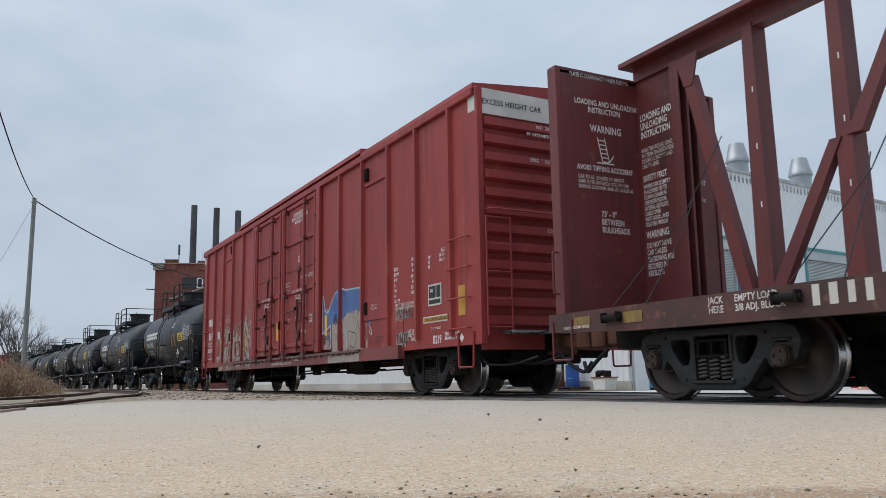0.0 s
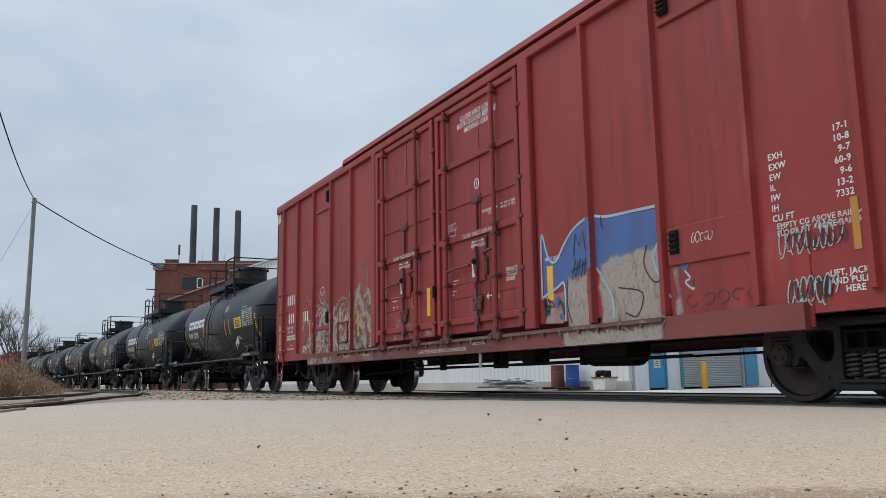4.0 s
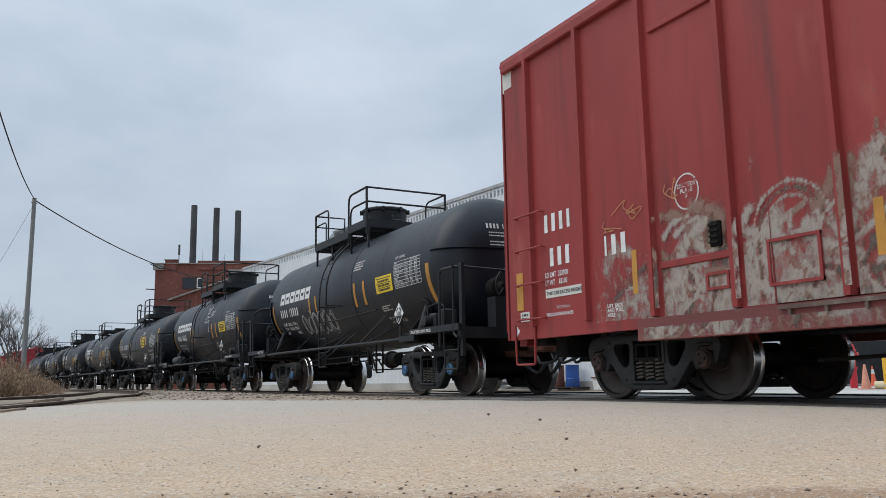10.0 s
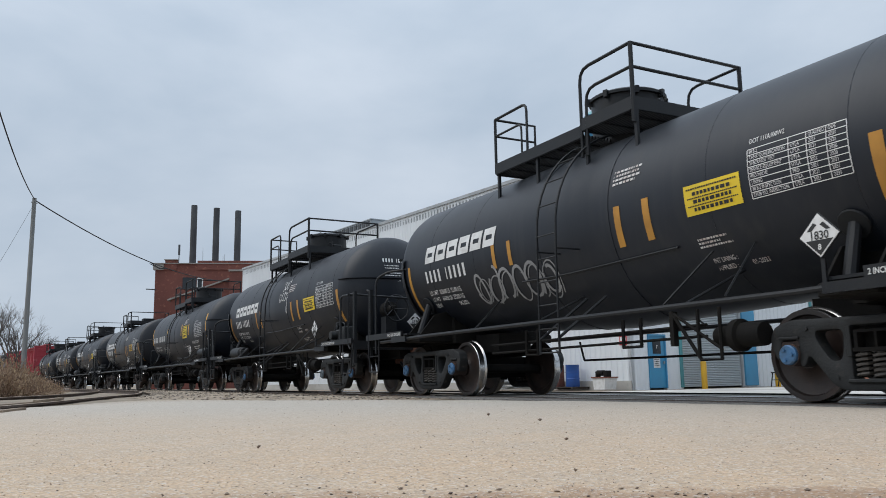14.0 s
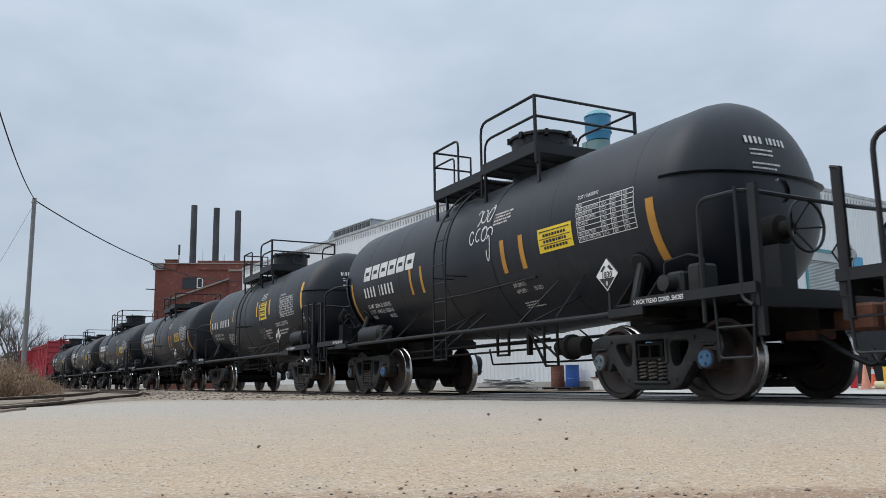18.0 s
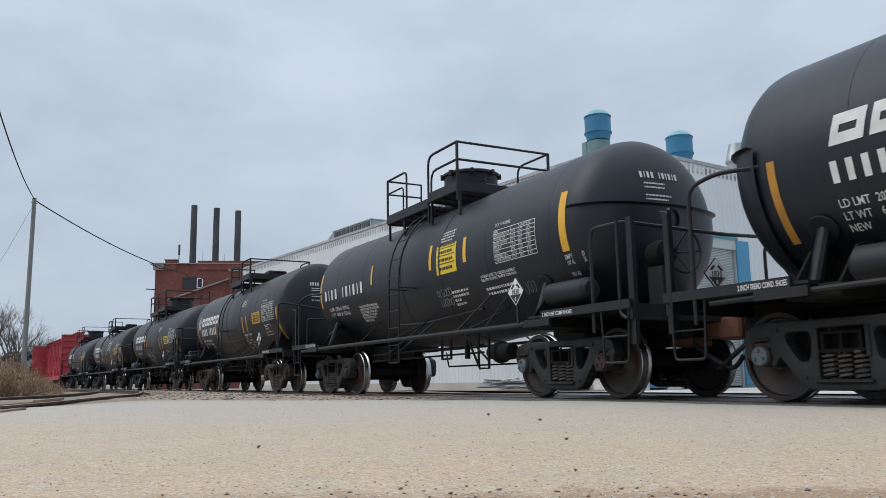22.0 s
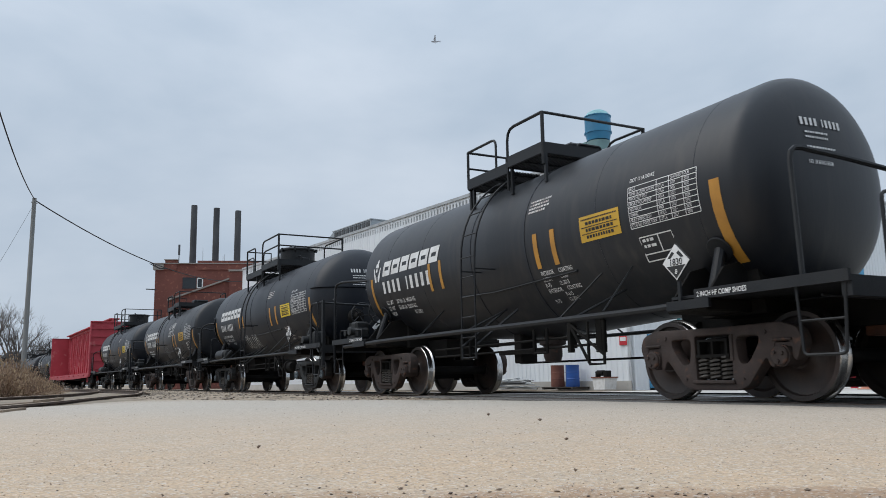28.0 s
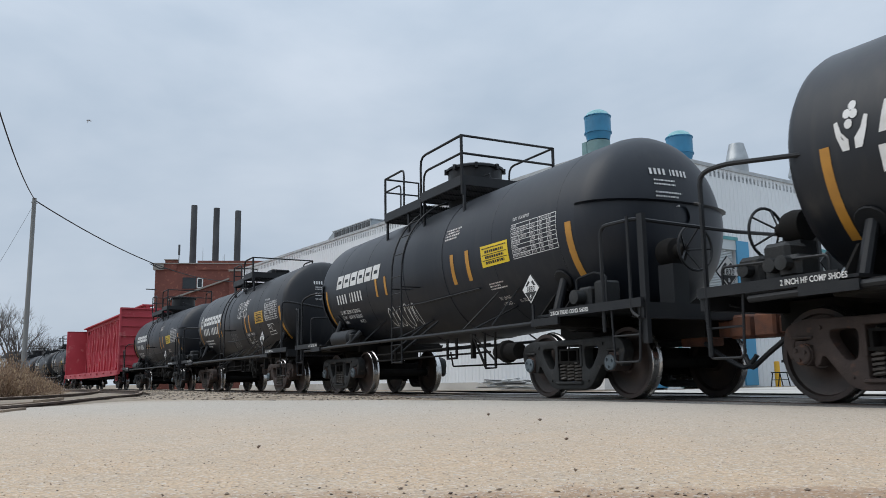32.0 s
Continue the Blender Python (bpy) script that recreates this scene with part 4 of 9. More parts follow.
def lines_block(rows, h, lead, seed):
    """Rows of small plain bars that stand for stencilled lines."""
    rnd = random.Random(seed)
    bm = B()
    for r, w in enumerate(rows):
        x = 0.0
        while x < w:
            ww = min(rnd.uniform(0.03, 0.11) * (h / 0.05), w - x)
            y = -r * lead
            bm.faces.new([bm.verts.new(p) for p in ((x, y, 0), (x + ww, y, 0), (x + ww, y + h, 0), (x, y + h, 0))])
            x += ww + 0.028 * (h / 0.05)
    return bm


def slanted_blocks(n, w, h, gap, lean, bar):
    """A row of plain slanted blocks, each slit along its middle, in place of a company mark."""
    bm = B()

    def quad(x0, x1, y0, y1):
        bm.faces.new([bm.verts.new((x + y * lean, y, 0)) for x, y in ((x0, y0), (x1, y0), (x1, y1), (x0, y1))])
    for k in range(n):
        x = k * (w + gap)
        lo, hi = h * 0.36, h * 0.62
        quad(x, x + w, 0, lo)
        quad(x, x + w, hi, h)
        quad(x, x + bar, lo, hi)
        quad(x + w - bar, x + w, lo, hi)
    return bm


TABLE_ROWS = (("88.B.2", "", "QUALIFIED", "DUE"), ("TANK QUALIFICATION", "UTLA", "2021", "2031"), ("THICKNESS TEST", "UTLA", "2021", "2031"), ("SERVICE EQUIPMENT", "UTLA", "2021", "2026"),
              ("PRD-VALVE", "UTLA", "2021", "2026"), ("LINING", "PRD", "2021", "2031"), ("88.B.2 INSPECTION", "UTLA", "2021", "2031"), ("STUB SILL INSPECTION", "UTLA", "2021", "2031"))


def table_decal(car, x0, x1, z0, z1, words):
    """The test-date table: white ruled lines and its entries."""
    bm = B()
    a0, a1 = arc_of(z0), arc_of(z1)
    W, H = x1 - x0, a1 - a0
    t = 0.009

    def q(u0, u1, v0, v1):
        bm.faces.new([bm.verts.new(p) for p in ((u0, v0, 0), (u1, v0, 0), (u1, v1, 0), (u0, v1, 0))])
    rows = 8
    for r in range(rows + 1):
        q(0, W, H * r / rows - t / 2, H * r / rows + t / 2)
    for u in (0, 0.44, 0.62, 0.81, 1.0):
        for r in range(rows):
            q(W * u - t / 2, W * u + t / 2, H * r / rows + t / 2, H * (r + 1) / rows - t / 2)
    lay(bm, lambda u, v: on_tank(x0 + u, a0 + v))
    tb = part("test_table", bm, "white_paint", car, "white ruled test table stencil")
    bm = B()
    if words:
        for r in range(rows):
            for cell, u, w in zip(TABLE_ROWS[rows - 1 - r], (0.02, 0.46, 0.64, 0.83), (0.40, 0.14, 0.15, 0.15)):
                if cell:
                    add_words(bm, cell, 0.052, W * u, H * (r + 0.26) / rows, W * w, 0.0)
    else:
        rnd = random.Random(4)
        for r in range(rows):
            v = H * (r + 0.3) / rows
            for a, b in ((0.02, 0.42), (0.49, 0.61), (0.67, 0.79), (0.85, 0.97)):
                u = a
                while u < b - 0.03:
                    uw = rnd.uniform(0.03, 0.07)
                    q(W * u, W * min(u + uw, b), v + 0.006, v + H * 0.32 / rows)
                    u += uw + 0.03
    lay(bm, lambda u, v: on_tank(x0 + u, a0 + v))
    part("table_lettering", bm, "white_paint", tb)


def add_words(bm, body, size, x, y, most=None, bold=0.008):
    """Adds words to a flat mesh, narrowed to fit."""
    w = text_bm(body, size, bold=bold)
    k = 0.78
    wide = max((v.co.x for v in w.verts), default=0)
    if most and wide * k > most:
        k = most / wide
    idx = {}
    for v in w.verts:
        idx[v] = bm.verts.new((x + v.co.x * k, y + v.co.y, 0))
    for f in w.faces:
        bm.faces.new([idx[v] for v in f.verts])
    w.free()


WEIGHTS = {35: ("203000 LB   92100 KG", "60000 LB   27200 KG", ""), 11: ("203000 LB  92100 KG", "60000 LB  27200 KG", "04-2021"), 23: ("202900 LB  92050 KG", "60100 LB  27250 KG", "04-2021"), 47: ("207900 LB  94300 KG", "55100 LB  25000 KG", "01-2003"),
           59: ("202900 LB  92050 KG", "60100 LB  27250 KG", "04-2021")}


def hazard_placard(car, x, y, z, holder=True, m=None):
    base = m or pose(x, y, z) @ Matrix.Scale(0.72, 4)
    b = B()
    box(b, -0.19, 0.19, 0.006, 0.02, -0.19, 0.19, m=Matrix.Rotation(math.pi / 4, 4, "Y"))
    p = part("placard", b, "white_paint", car, "white and black corrosive diamond placard", m=base)
    b = B()
    b.faces.new([b.verts.new(q) for q in ((-0.19, 0.003, -0.055), (0.19, 0.003, -0.055), (0, 0.003, -0.245))])
    part("placard_field", b, "decal_ink", p)
    b = B()
    for sx in (-1, 1):
        b.faces.new([b.verts.new((sx * u, 0.003, w)) for u, w in ((0.10, 0.06), (0.165, 0.06), (0.07, 0.16), (0.02, 0.13))])
    part("placard_symbol", b, "decal_ink", p)
    b = text_bm("1830", 0.145, "CENTER", 0.92)
    lay(b, lambda u, v: Vector((u, 0.001, v - 0.048)))
    part("placard_number", b, "decal_ink", p)
    b = text_bm("8", 0.10, "CENTER")
    lay(b, lambda u, v: Vector((u, 0.0, v - 0.175)))
    part("placard_class", b, "white_paint", p)
    b = B()
    for a, c in (((0, 0.27), (0.27, 0)), ((0.27, 0), (0, -0.27)), ((0, -0.27), (-0.27, 0)), ((-0.27, 0), (0, 0.27))):
        tube(b, [(a[0], 0.022, a[1]), (c[0], 0.022, c[1])], 0.016, 5)
    part("placard_frame", b, "steel_black", p)
    if holder:
        b = B()
        box(b, x - 0.022, x + 0.018, y + 0.025, y + 0.05, 0.98, z - 0.2)
        part("placard_post", b, "steel_black", car)


def rungs_ladder(car, x, w, y, z0, z1, n, mat_="steel_black"):
    b = B()
    for s in (-w / 2, w / 2):
        path = [(x + s, y, z0), (x + s, y, 2.0)] + [on_shell(x + s, (k / 9) * TR * 1.12, 0.31 - 0.021 * k) for k in range(10)]
        tube(b, path, 0.017, 6)
    for k in range(n):
        z = z0 + 0.02 + 0.31 * k
        if z < 2.2:
            tube(b, [(x - w / 2, y, z), (x + w / 2, y, z)], 0.011, 5)
        else:
            q = on_shell(x, (z - 2.3), 0.31 - 0.14 * (z - 2.3))
            tube(b, [(x - w / 2, q.y, q.z), (x + w / 2, q.y, q.z)], 0.011, 5)
    for s in (-w / 2, w / 2):
        tube(b, [(x + s, y, 1.95), (x + s, -TR * 0.93, 1.95)], 0.012, 5)
    return part("ladder", b, mat_, car, "black steel side ladder")


def scribble(rnd, x0, x1, z0, z1, n, k=5):
    """Loose hand-sprayed loops inside a field."""
    out = []
    for _ in range(n):
        cx, cz = rnd.uniform(x0, x1), rnd.uniform(z0, z1)
        p = []
        for i in range(k):
            p.append((max(x0, min(x1, cx + rnd.uniform(-1, 1) * (x1 - x0) * 0.3)), max(z0, min(z1, cz + rnd.uniform(-1, 1) * (z1 - z0) * 0.45))))
        out.append(wavy(p, 5))
    return out


def bubble_tag(rnd, x0, x1, z0, z1, rows, n):
    """Rounded sprayed loops in rows, tied by a running line."""
    out = []
    for r in range(rows):
        zc = z1 - (z1 - z0) * (r + 0.5) / rows
        h = (z1 - z0) / rows * 0.48
        w = (x1 - x0) / n * 0.5
        for k in range(n):
            cx = x0 + (x1 - x0) * (k + 0.5) / n + rnd.uniform(-0.2, 0.2) * w
            a0, turn = rnd.uniform(0, 6.28), rnd.choice((4.2, 5.4, 6.6, 7.4)) * rnd.choice((-1, 1))
            hk, wk = h * rnd.uniform(0.75, 1.1), w * rnd.uniform(0.8, 1.15)
            lean = rnd.uniform(-0.1, 0.35)
            line = []
            for i in range(19):
                a = a0 + turn * i / 18
                q = 1.0 - 0.25 * i / 18
                line.append(Vector((cx + wk * q * math.cos(a) + lean * hk * q * math.sin(a), zc + hk * q * math.sin(a), 0)))
            out.append(line)
    return out


TAGS = {11: ((3, -2.35, -0.15, 1.48, 1.98, 6, 0.045, "tag_grey"), (6, -2.3, -0.1, 1.44, 1.94, 6, 0.02, "tag_grey")),
        23: ((5, 0.6, 1.15, 2.66, 2.95, 3, 0.022, "white_paint"), (8, 0.5, 1.2, 2.36, 2.62, 4, 0.022, "white_paint"), (9, 1.0, 1.14, 2.05, 2.45, 1, 0.022, "white_paint")),
        35: ((4, 0.95, 1.45, 1.72, 1.84, 6, 0.010, "tag_grey"), (2, 0.97, 1.4, 1.58, 1.7, 6, 0.010, "tag_grey"), (7, 3.45, 3.75, 1.5, 1.68, 3, 0.010, "tag_grey")),
        59: ((12, -1.5, -0.25, 1.35, 1.78, 7, 0.02, "white_paint"),),
        61: ((13, 0.6, 1.6, 2.2, 2.75, 6, 0.02, "white_paint"), (14, -0.4, 0.3, 1.5, 1.9, 3, 0.015, "tag_grey")),
        73: ((15, -2.6, -0.8, 1.35, 1.8, 6, 0.025, "tag_grey"),)}


def tank_car(s, kind, seed, number_w, plat=None, lad=None, shift=0.0, cap=None):
    """One tank car; kind picks its fittings. Built round its middle at rail height; the near side is -y."""
    rnd = random.Random(seed)
    dip[0] = DIP[kind]
    label = {"A": "black tank car with white lettering and orange reflective stripes",
             "T": "black tank car with yellow reflective stripes and side air tank",
             "C": "black tank car with white emblem and rust-brown trucks"}[kind]
    car = thing("tank_car", label, "tank car", group="tank cars of the train")
    # shell with dished heads
    b = B()
    prof = []
    dish = {"A": TH, "T": TH + 0.1, "C": 0.37}[kind]
    for i in range(9):
        a = math.pi / 2 * i / 8
        prof.append((-TL - dish * math.cos(a), TR * math.sin(a) ** 0.85))
    prof += [(x, TR) for x in (-3.2, -1.6, 0.0, 1.6, 3.2)]
    prof += [(-h, r) for h, r in prof[8::-1]]
    revolve(b, prof, (TX, 0, TZ), (1, 0, 0), 56)
    if kind == "T":
        # its front head is flatter than the rear one
        for v in b.verts:
            if v.co.x > TL + TX:
                v.co.x = TL + TX + (v.co.x - TL - TX) * TH / dish
    part("tank_shell", sagged(b), "tank_worn" if kind == "C" else "tank_black", car)
    for x in ((-0.62, 0.95) if kind != "T" else (-0.55, 1.05)):
        b = B()
        revolve(b, [(x - 0.03, TR - 0.01), (x - 0.025, TR + 0.008), (x + 0.025, TR + 0.008), (x + 0.03, TR - 0.01)], (0, 0, TZ), (1, 0, 0), 48)
        part("weld_band", sagged(b), "tank_black", car)
    for x in (-3.9, -2.4, 2.6, 4.3):
        b = B()
        revolve(b, [(x - 0.012, TR - 0.004), (x, TR + 0.004), (x + 0.012, TR - 0.004)], (0, 0, TZ), (1, 0, 0), 48)
        part("weld_seam", sagged(b), "tank_black", car)
    # half-height head shields
    for e in ((1, -1) if kind == "A" else (1,) if kind == "T" else ()):
        b = B()
        pr = []
        for i in range(8):
            a = math.pi / 2 * (0.05 + 0.95 * i / 7)
            pr.append((TL + (TH + 0.05) * math.cos(a) - 0.02, (TR + 0.04) * math.sin(a) ** 0.85))
        revolve(b, pr, (TX * e, 0, TZ), (1, 0, 0), 56)
        zc = TZ + 0.16
        bmesh.ops.bisect_plane(b, geom=b.verts[:] + b.edges[:] + b.faces[:], plane_co=(0, 0, zc), plane_no=(0, 0, 1), clear_outer=True)
        r = bmesh.ops.extrude_edge_only(b, edges=[ed for ed in b.edges if ed.is_boundary and all(abs(v.co.z - zc) < 1e-4 for v in ed.verts)])
        for v in r["geom"]:
            if isinstance(v, bmesh.types.BMVert):
                v.co.z += 0.02
                v.co.x += 0.05
                v.co.y *= 1.03
        if e < 0:
            for v in b.verts:
                v.co.x *= -1
        part("head_shield", b, "tank_black", car, "curved half-height head shield plate")
    # centre sill stubs, bolster saddles, long side pipe
    for e in (-1, 1):
        b = B()
        box(b, e * 3.1, e * 6.0, -0.33, 0.33, 0.74, 1.05)
        prism(b, [(e * 3.85, 0.92), (e * 4.75, 0.92), (e * 4.6, 1.8), (e * 4.0, 1.8)], 1.5, m=Matrix.Translation((0, -0.75, 0)))
        part("stub_sill", b, "under_black", car)
        for sd in (-1, 1):
            b = B()
            box(b, e * 3.98, e * 4.56, sd * 0.7, sd * 1.42, 0.94, 1.07, bev=0.015)
            for xw in (4.02, 4.50):
                prism(b, [(0.7, 1.06), (1.40, 1.06), (1.10, 1.42), (0.7, 1.52)], 0.03, m=Matrix.Translation((e * xw, 0, 0)) @ Matrix(((0, 1, 0, 0), (sd, 0, 0, 0), (0, 0, 1, 0), (0, 0, 0, 1))))
            part("body_bolster", b, "under_black", car)
    b = B()
    yb = -1.56
    zp = 1.01
    tube(b, rounded([(-5.35, yb + 0.02, zp - 0.02), (-3.4, yb, zp), (3.9, yb, zp - 0.01), (4.4, yb, zp)], 0.1), 0.038 if kind != "A" else 0.03, 8)
    for x in (-0.2, 2.5):
        tube(b, [(x, yb, zp), (x + 0.18, -0.76, TZ - 0.955)], 0.016, 6)
    part("side_handrail", b, "steel_black", car, "long pipe handrail along the car side")
    b = B()
    tube(b, [(-5.3, -yb, zp - 0.02), (4.4, -yb, zp)], 0.032, 8)
    for x in (-0.2, 2.5):
        tube(b, [(x, -yb, zp), (x + 0.18, 0.76, TZ - 0.955)], 0.016, 6)
    part("side_handrail", b, "steel_black", car, "long pipe handrail along the car side")
    b = B()
    tube(b, [(-1.88, yb + 0.02, zp), (-2.05, -0.93, TZ - 0.87)], 0.014, 5)
    part("pipe_brace", b, "steel_black", car)
    b = B()
    arc = -0.93 if kind == "T" else -0.63
    tube(b, [on_shell(-1.2 + 0.2 * k, arc + 0.001 * k, 0.012) for k in range(17)], 0.03 if kind == "T" else 0.016, 6)
    part("stiffener", b, "steel_black", car)
    # end platforms with grab rails
    for e in (-1, 1):
        X = 6.3 if e > 0 else 5.97
        ed = (4.56, X) if e > 0 else (4.36, X)
        for nm, q in (("end_platform", (4.2, X, -1.55, -0.28, 1.07, 1.10)), ("platform_edge", (*ed, -1.59, -1.55, 1.045, 1.15)), ("edge_bracket", (4.17, 4.76, -1.605, -1.565, 0.955, 1.05)),
                      ("end_platform", (5.2, X, -0.28, 1.55, 1.07, 1.10)), ("end_platform", (4.2, 5.2, 0.28, 1.55, 1.07, 1.10)), ("end_beam", (X - 0.1, X, -1.55, 1.55, 0.92, 1.07))):
            b = B()
            box(b, e * q[0], e * q[1], *q[2:])
            part(nm, b, "steel_black", car)
        b = B()
        sx = (4.22 if kind == "T" else 4.72 if kind == "C" else 4.44) - 0.3 if e > 0 else 4.42
        top = on_shell(e * (sx - 0.02), -0.78, 0.0)
        tube(b, [(e * sx, -1.18, 1.06), top], 0.07, 10, r2=0.062)
        part("shell_strut", b, "steel_black", car)
        b = B()
        revolve(b, [(0, 0.16), (0.012, 0.16), (0.02, 0.15), (0.02, 0.0)], tuple(top + Vector((0, -0.01, -0.005))), (0, -1, -0.7), 16)
        part("strut_pad", b, "steel_black", car)
        b = B()
        if kind == "C" and e < 0:
            for sd in (-1, 1):
                tube(b, rounded([(-5.86, sd * 1.56, 0.46), (-5.86, sd * 1.56, 2.34), (-5.6, sd * 1.5, 2.38), (-4.9, sd * 1.2, 2.34)], 0.12), 0.026, 7)
        elif kind == "C":
            tube(b, rounded([(e * 5.83, -1.55, 1.1), (e * 5.80, -1.55, 2.36), (e * 5.95, -0.9, 2.26), (e * 6.15, 0.0, 2.1), (e * 5.95, 0.9, 2.26), (e * 5.80, 1.55, 2.36), (e * 5.83, 1.55, 1.1)], 0.14), 0.026, 7)
        elif e > 0:
            tube(b, rounded([(5.6, -1.54, 0.80), (5.6, -1.54, 2.07), (6.2, -1.54, 2.06), (6.3, 0.0, 2.0), (6.2, 1.54, 2.06), (5.6, 1.54, 2.07), (5.6, 1.54, 1.1)], 0.12), 0.024, 7)
        else:
            tube(b, rounded([(-5.54, -1.56, 0.79), (-5.54, -1.56, 2.22), (-5.3, -1.4, 2.34), (-4.9, -1.2, 2.34)], 0.12), 0.024, 7)
        part("grab_rail", b, "steel_black", car, "bent pipe grab rail")
        b = B()
        if e > 0 and kind == "C":
            tube(b, rounded([(6.22, -0.9, 1.1), (6.22, -0.9, 1.9), (6.24, -0.3, 1.9), (6.24, -0.3, 1.1)], 0.08), 0.018, 6)
        elif e > 0:
            tube(b, rounded([(6.13, -1.58, 2.1), (6.13, -1.58, 1.0), (6.25, -1.58, 0.93)], 0.05), 0.02, 6)
        else:
            tube(b, rounded([(-5.85, -1.58, 0.74), (-5.85, -1.58, 2.02), (-5.93, -1.58, 2.04)], 0.03), 0.017, 6)
            part("grab_rail", b, "steel_black", car)
            b = B()
            tube(b, rounded([(-5.90, 1.56, 1.1), (-5.88, 1.56, 2.02), (-5.3, 1.4, 2.1), (-4.9, 1.2, 2.2)], 0.1), 0.02, 6)
        part("grab_rail", b, "steel_black", car)
        if kind != "C":
            for y in (-1.5, 1.5):
                b = B()
                if e > 0:
                    box(b, 6.23, 6.32, y - 0.03, y + 0.03, 0.64, 2.11)
                else:
                    box(b, -5.97, -5.89, y - 0.03, y + 0.03, 0.72, 2.05)
                part("corner_post", b, "steel_black", car)
        for y in (-1.55, 1.55):
            b = B()
            tube(b, rounded([(e * (X - 0.55), y, 1.05), (e * (X - 0.52), y, 0.44), (e * (X - 0.1), y, 0.44), (e * (X - 0.06), y, 1.05)], 0.05), 0.015, 6)
            part("step_stirrup", b, "steel_black", car)
            b = B()
            tube(b, [(e * (X - 0.53), y, 0.74), (e * (X - 0.08), y, 0.74)], 0.012, 5)
            part("step_rung", b, "steel_black", car)
        coupler(car, e * 6.42, e)
    hazard_placard(car, 0, 0, 0, False, Matrix.Translation((6.18, -0.05, 1.52)) @ Matrix.Rotation(math.pi / 2, 4, "Z") @ Matrix.Scale(0.72, 4))
    b = B()
    box(b, -0.15, 0.15, -0.008, 0.008, -0.15, 0.15, m=Matrix.Translation((-5.80, 0.35, 1.5)) @ Matrix.Rotation(math.pi / 2, 4, "Z") @ Matrix.Rotation(math.pi / 4, 4, "Y"))
    box(b, -5.82, -5.79, 0.33, 0.37, 1.08, 1.4)
    part("placard_holder", b, "steel_black", car)
    b = B()
    tube(b, [(6.15, -0.05, 1.08), (6.15, -0.05, 1.4)], 0.02, 6)
    part("placard_post", b, "steel_black", car)
    if seed in (23, 59, 73, 103):
        b = B()
        revolve(b, [(-3.9, 0.0), (-3.89, 0.12), (-3.83, 0.175), (-2.92, 0.175), (-2.86, 0.12), (-2.85, 0.0)], (0, -1.3, 1.19), (1, 0, 0), 20)
        part("air_tank", b, "steel_black", car, "black cylindrical air reservoir")
        b = B()
        box(b, -2.88, -2.76, -1.42, -1.2, 1.06, 1.26, bev=0.02)
        part("drain_valve", b, "truck_iron", car)
        b = B()
        tube(b, [(-2.84, -1.45, 1.02), (-2.72, -1.2, 1.30)], 0.055, 8)
        part("shell_strut", b, "steel_black", car)
    if kind == "C":
        b = B()
        box(b, -0.62, -0.40, -0.42, -0.1, 0.52, 1.2, bev=0.02)
        part("outlet_skid", b, "under_black", car)
        b = B()
        revolve(b, [(0.52, 0.0), (0.53, 0.12), (0.62, 0.15), (0.78, 0.15), (0.8, 0.21), (0.86, 0.21), (0.88, 0.13), (1.15, 0.13)], (0.05, -0.12, 0), (0, 0, 1), 18)
        part("bottom_outlet", b, "truck_rust", car, "rusty bottom outlet valve")
        for q in ((-0.95, 0.35, -0.5, -0.44, 0.66, 0.72), (0.95, 1.05, -0.5, -0.4, 0.7, 1.2), (1.6, 1.72, -0.5, -0.4, 0.62, 1.2)):
            b = B()
            box(b, *q)
            part("rigging_hanger", b, "under_black", car)
        for q in ((-5.25, -4.95, -1.45, -1.15, 1.1, 1.5), (-5.6, -5.3, -1.4, -1.1, 1.1, 1.42), (-5.05, -4.8, -1.5, -1.2, 1.14, 1.36)):
            b = B()
            box(b, *q, bev=0.04)
            revolve(b, [(0, 0.07), (0.1, 0.07), (0.11, 0.0)], ((q[0] + q[1]) / 2, q[2], 1.28), (0, -1, 0), 10)
            part("brake_valve", b, "truck_iron", car)
        b = B()
        tube(b, rounded([(-5.7, -1.5, 1.1), (-5.7, -1.5, 1.34), (-4.5, -1.5, 1.3), (-4.5, -1.5, 1.1)], 0.05), 0.015, 6)
        part("grab_rail", b, "steel_black", car)
    # hand brake on one end
    hb = -1 if kind == "C" else 1
    b = B()
    revolve(b, [(5.5, 0.0), (5.5, 0.17), (5.62, 0.19), (5.72, 0.17), (5.74, 0.1), (5.86, 0.07), (5.88, 0.0)], (0, -0.42, 1.82), (1, 0, 0), 16)
    b2 = B()
    box(b2, 5.5, 5.76, -0.55, -0.3, 1.1, 1.66)
    b3 = B()
    circ = [(6.02, -0.42 + 0.28 * math.cos(2 * math.pi * k / 24), 1.82 + 0.28 * math.sin(2 * math.pi * k / 24)) for k in range(25)]
    tube(b3, circ, 0.017, 6)
    for k in range(5):
        a = 2 * math.pi * k / 5
        tube(b3, [(5.85, -0.42, 1.82), (6.02, -0.42 + 0.28 * math.cos(a), 1.82 + 0.28 * math.sin(a))], 0.012, 5)
    for q in (b, b2, b3):
        for v in q.verts:
            v.co.x *= hb
    brake = part("hand_brake", b, "under_black", car)
    part("brake_stand", b2, "steel_black", brake)
    part("brake_wheel", b3, "steel_black", brake)
    # brake valve on the near front platform
    b = B()
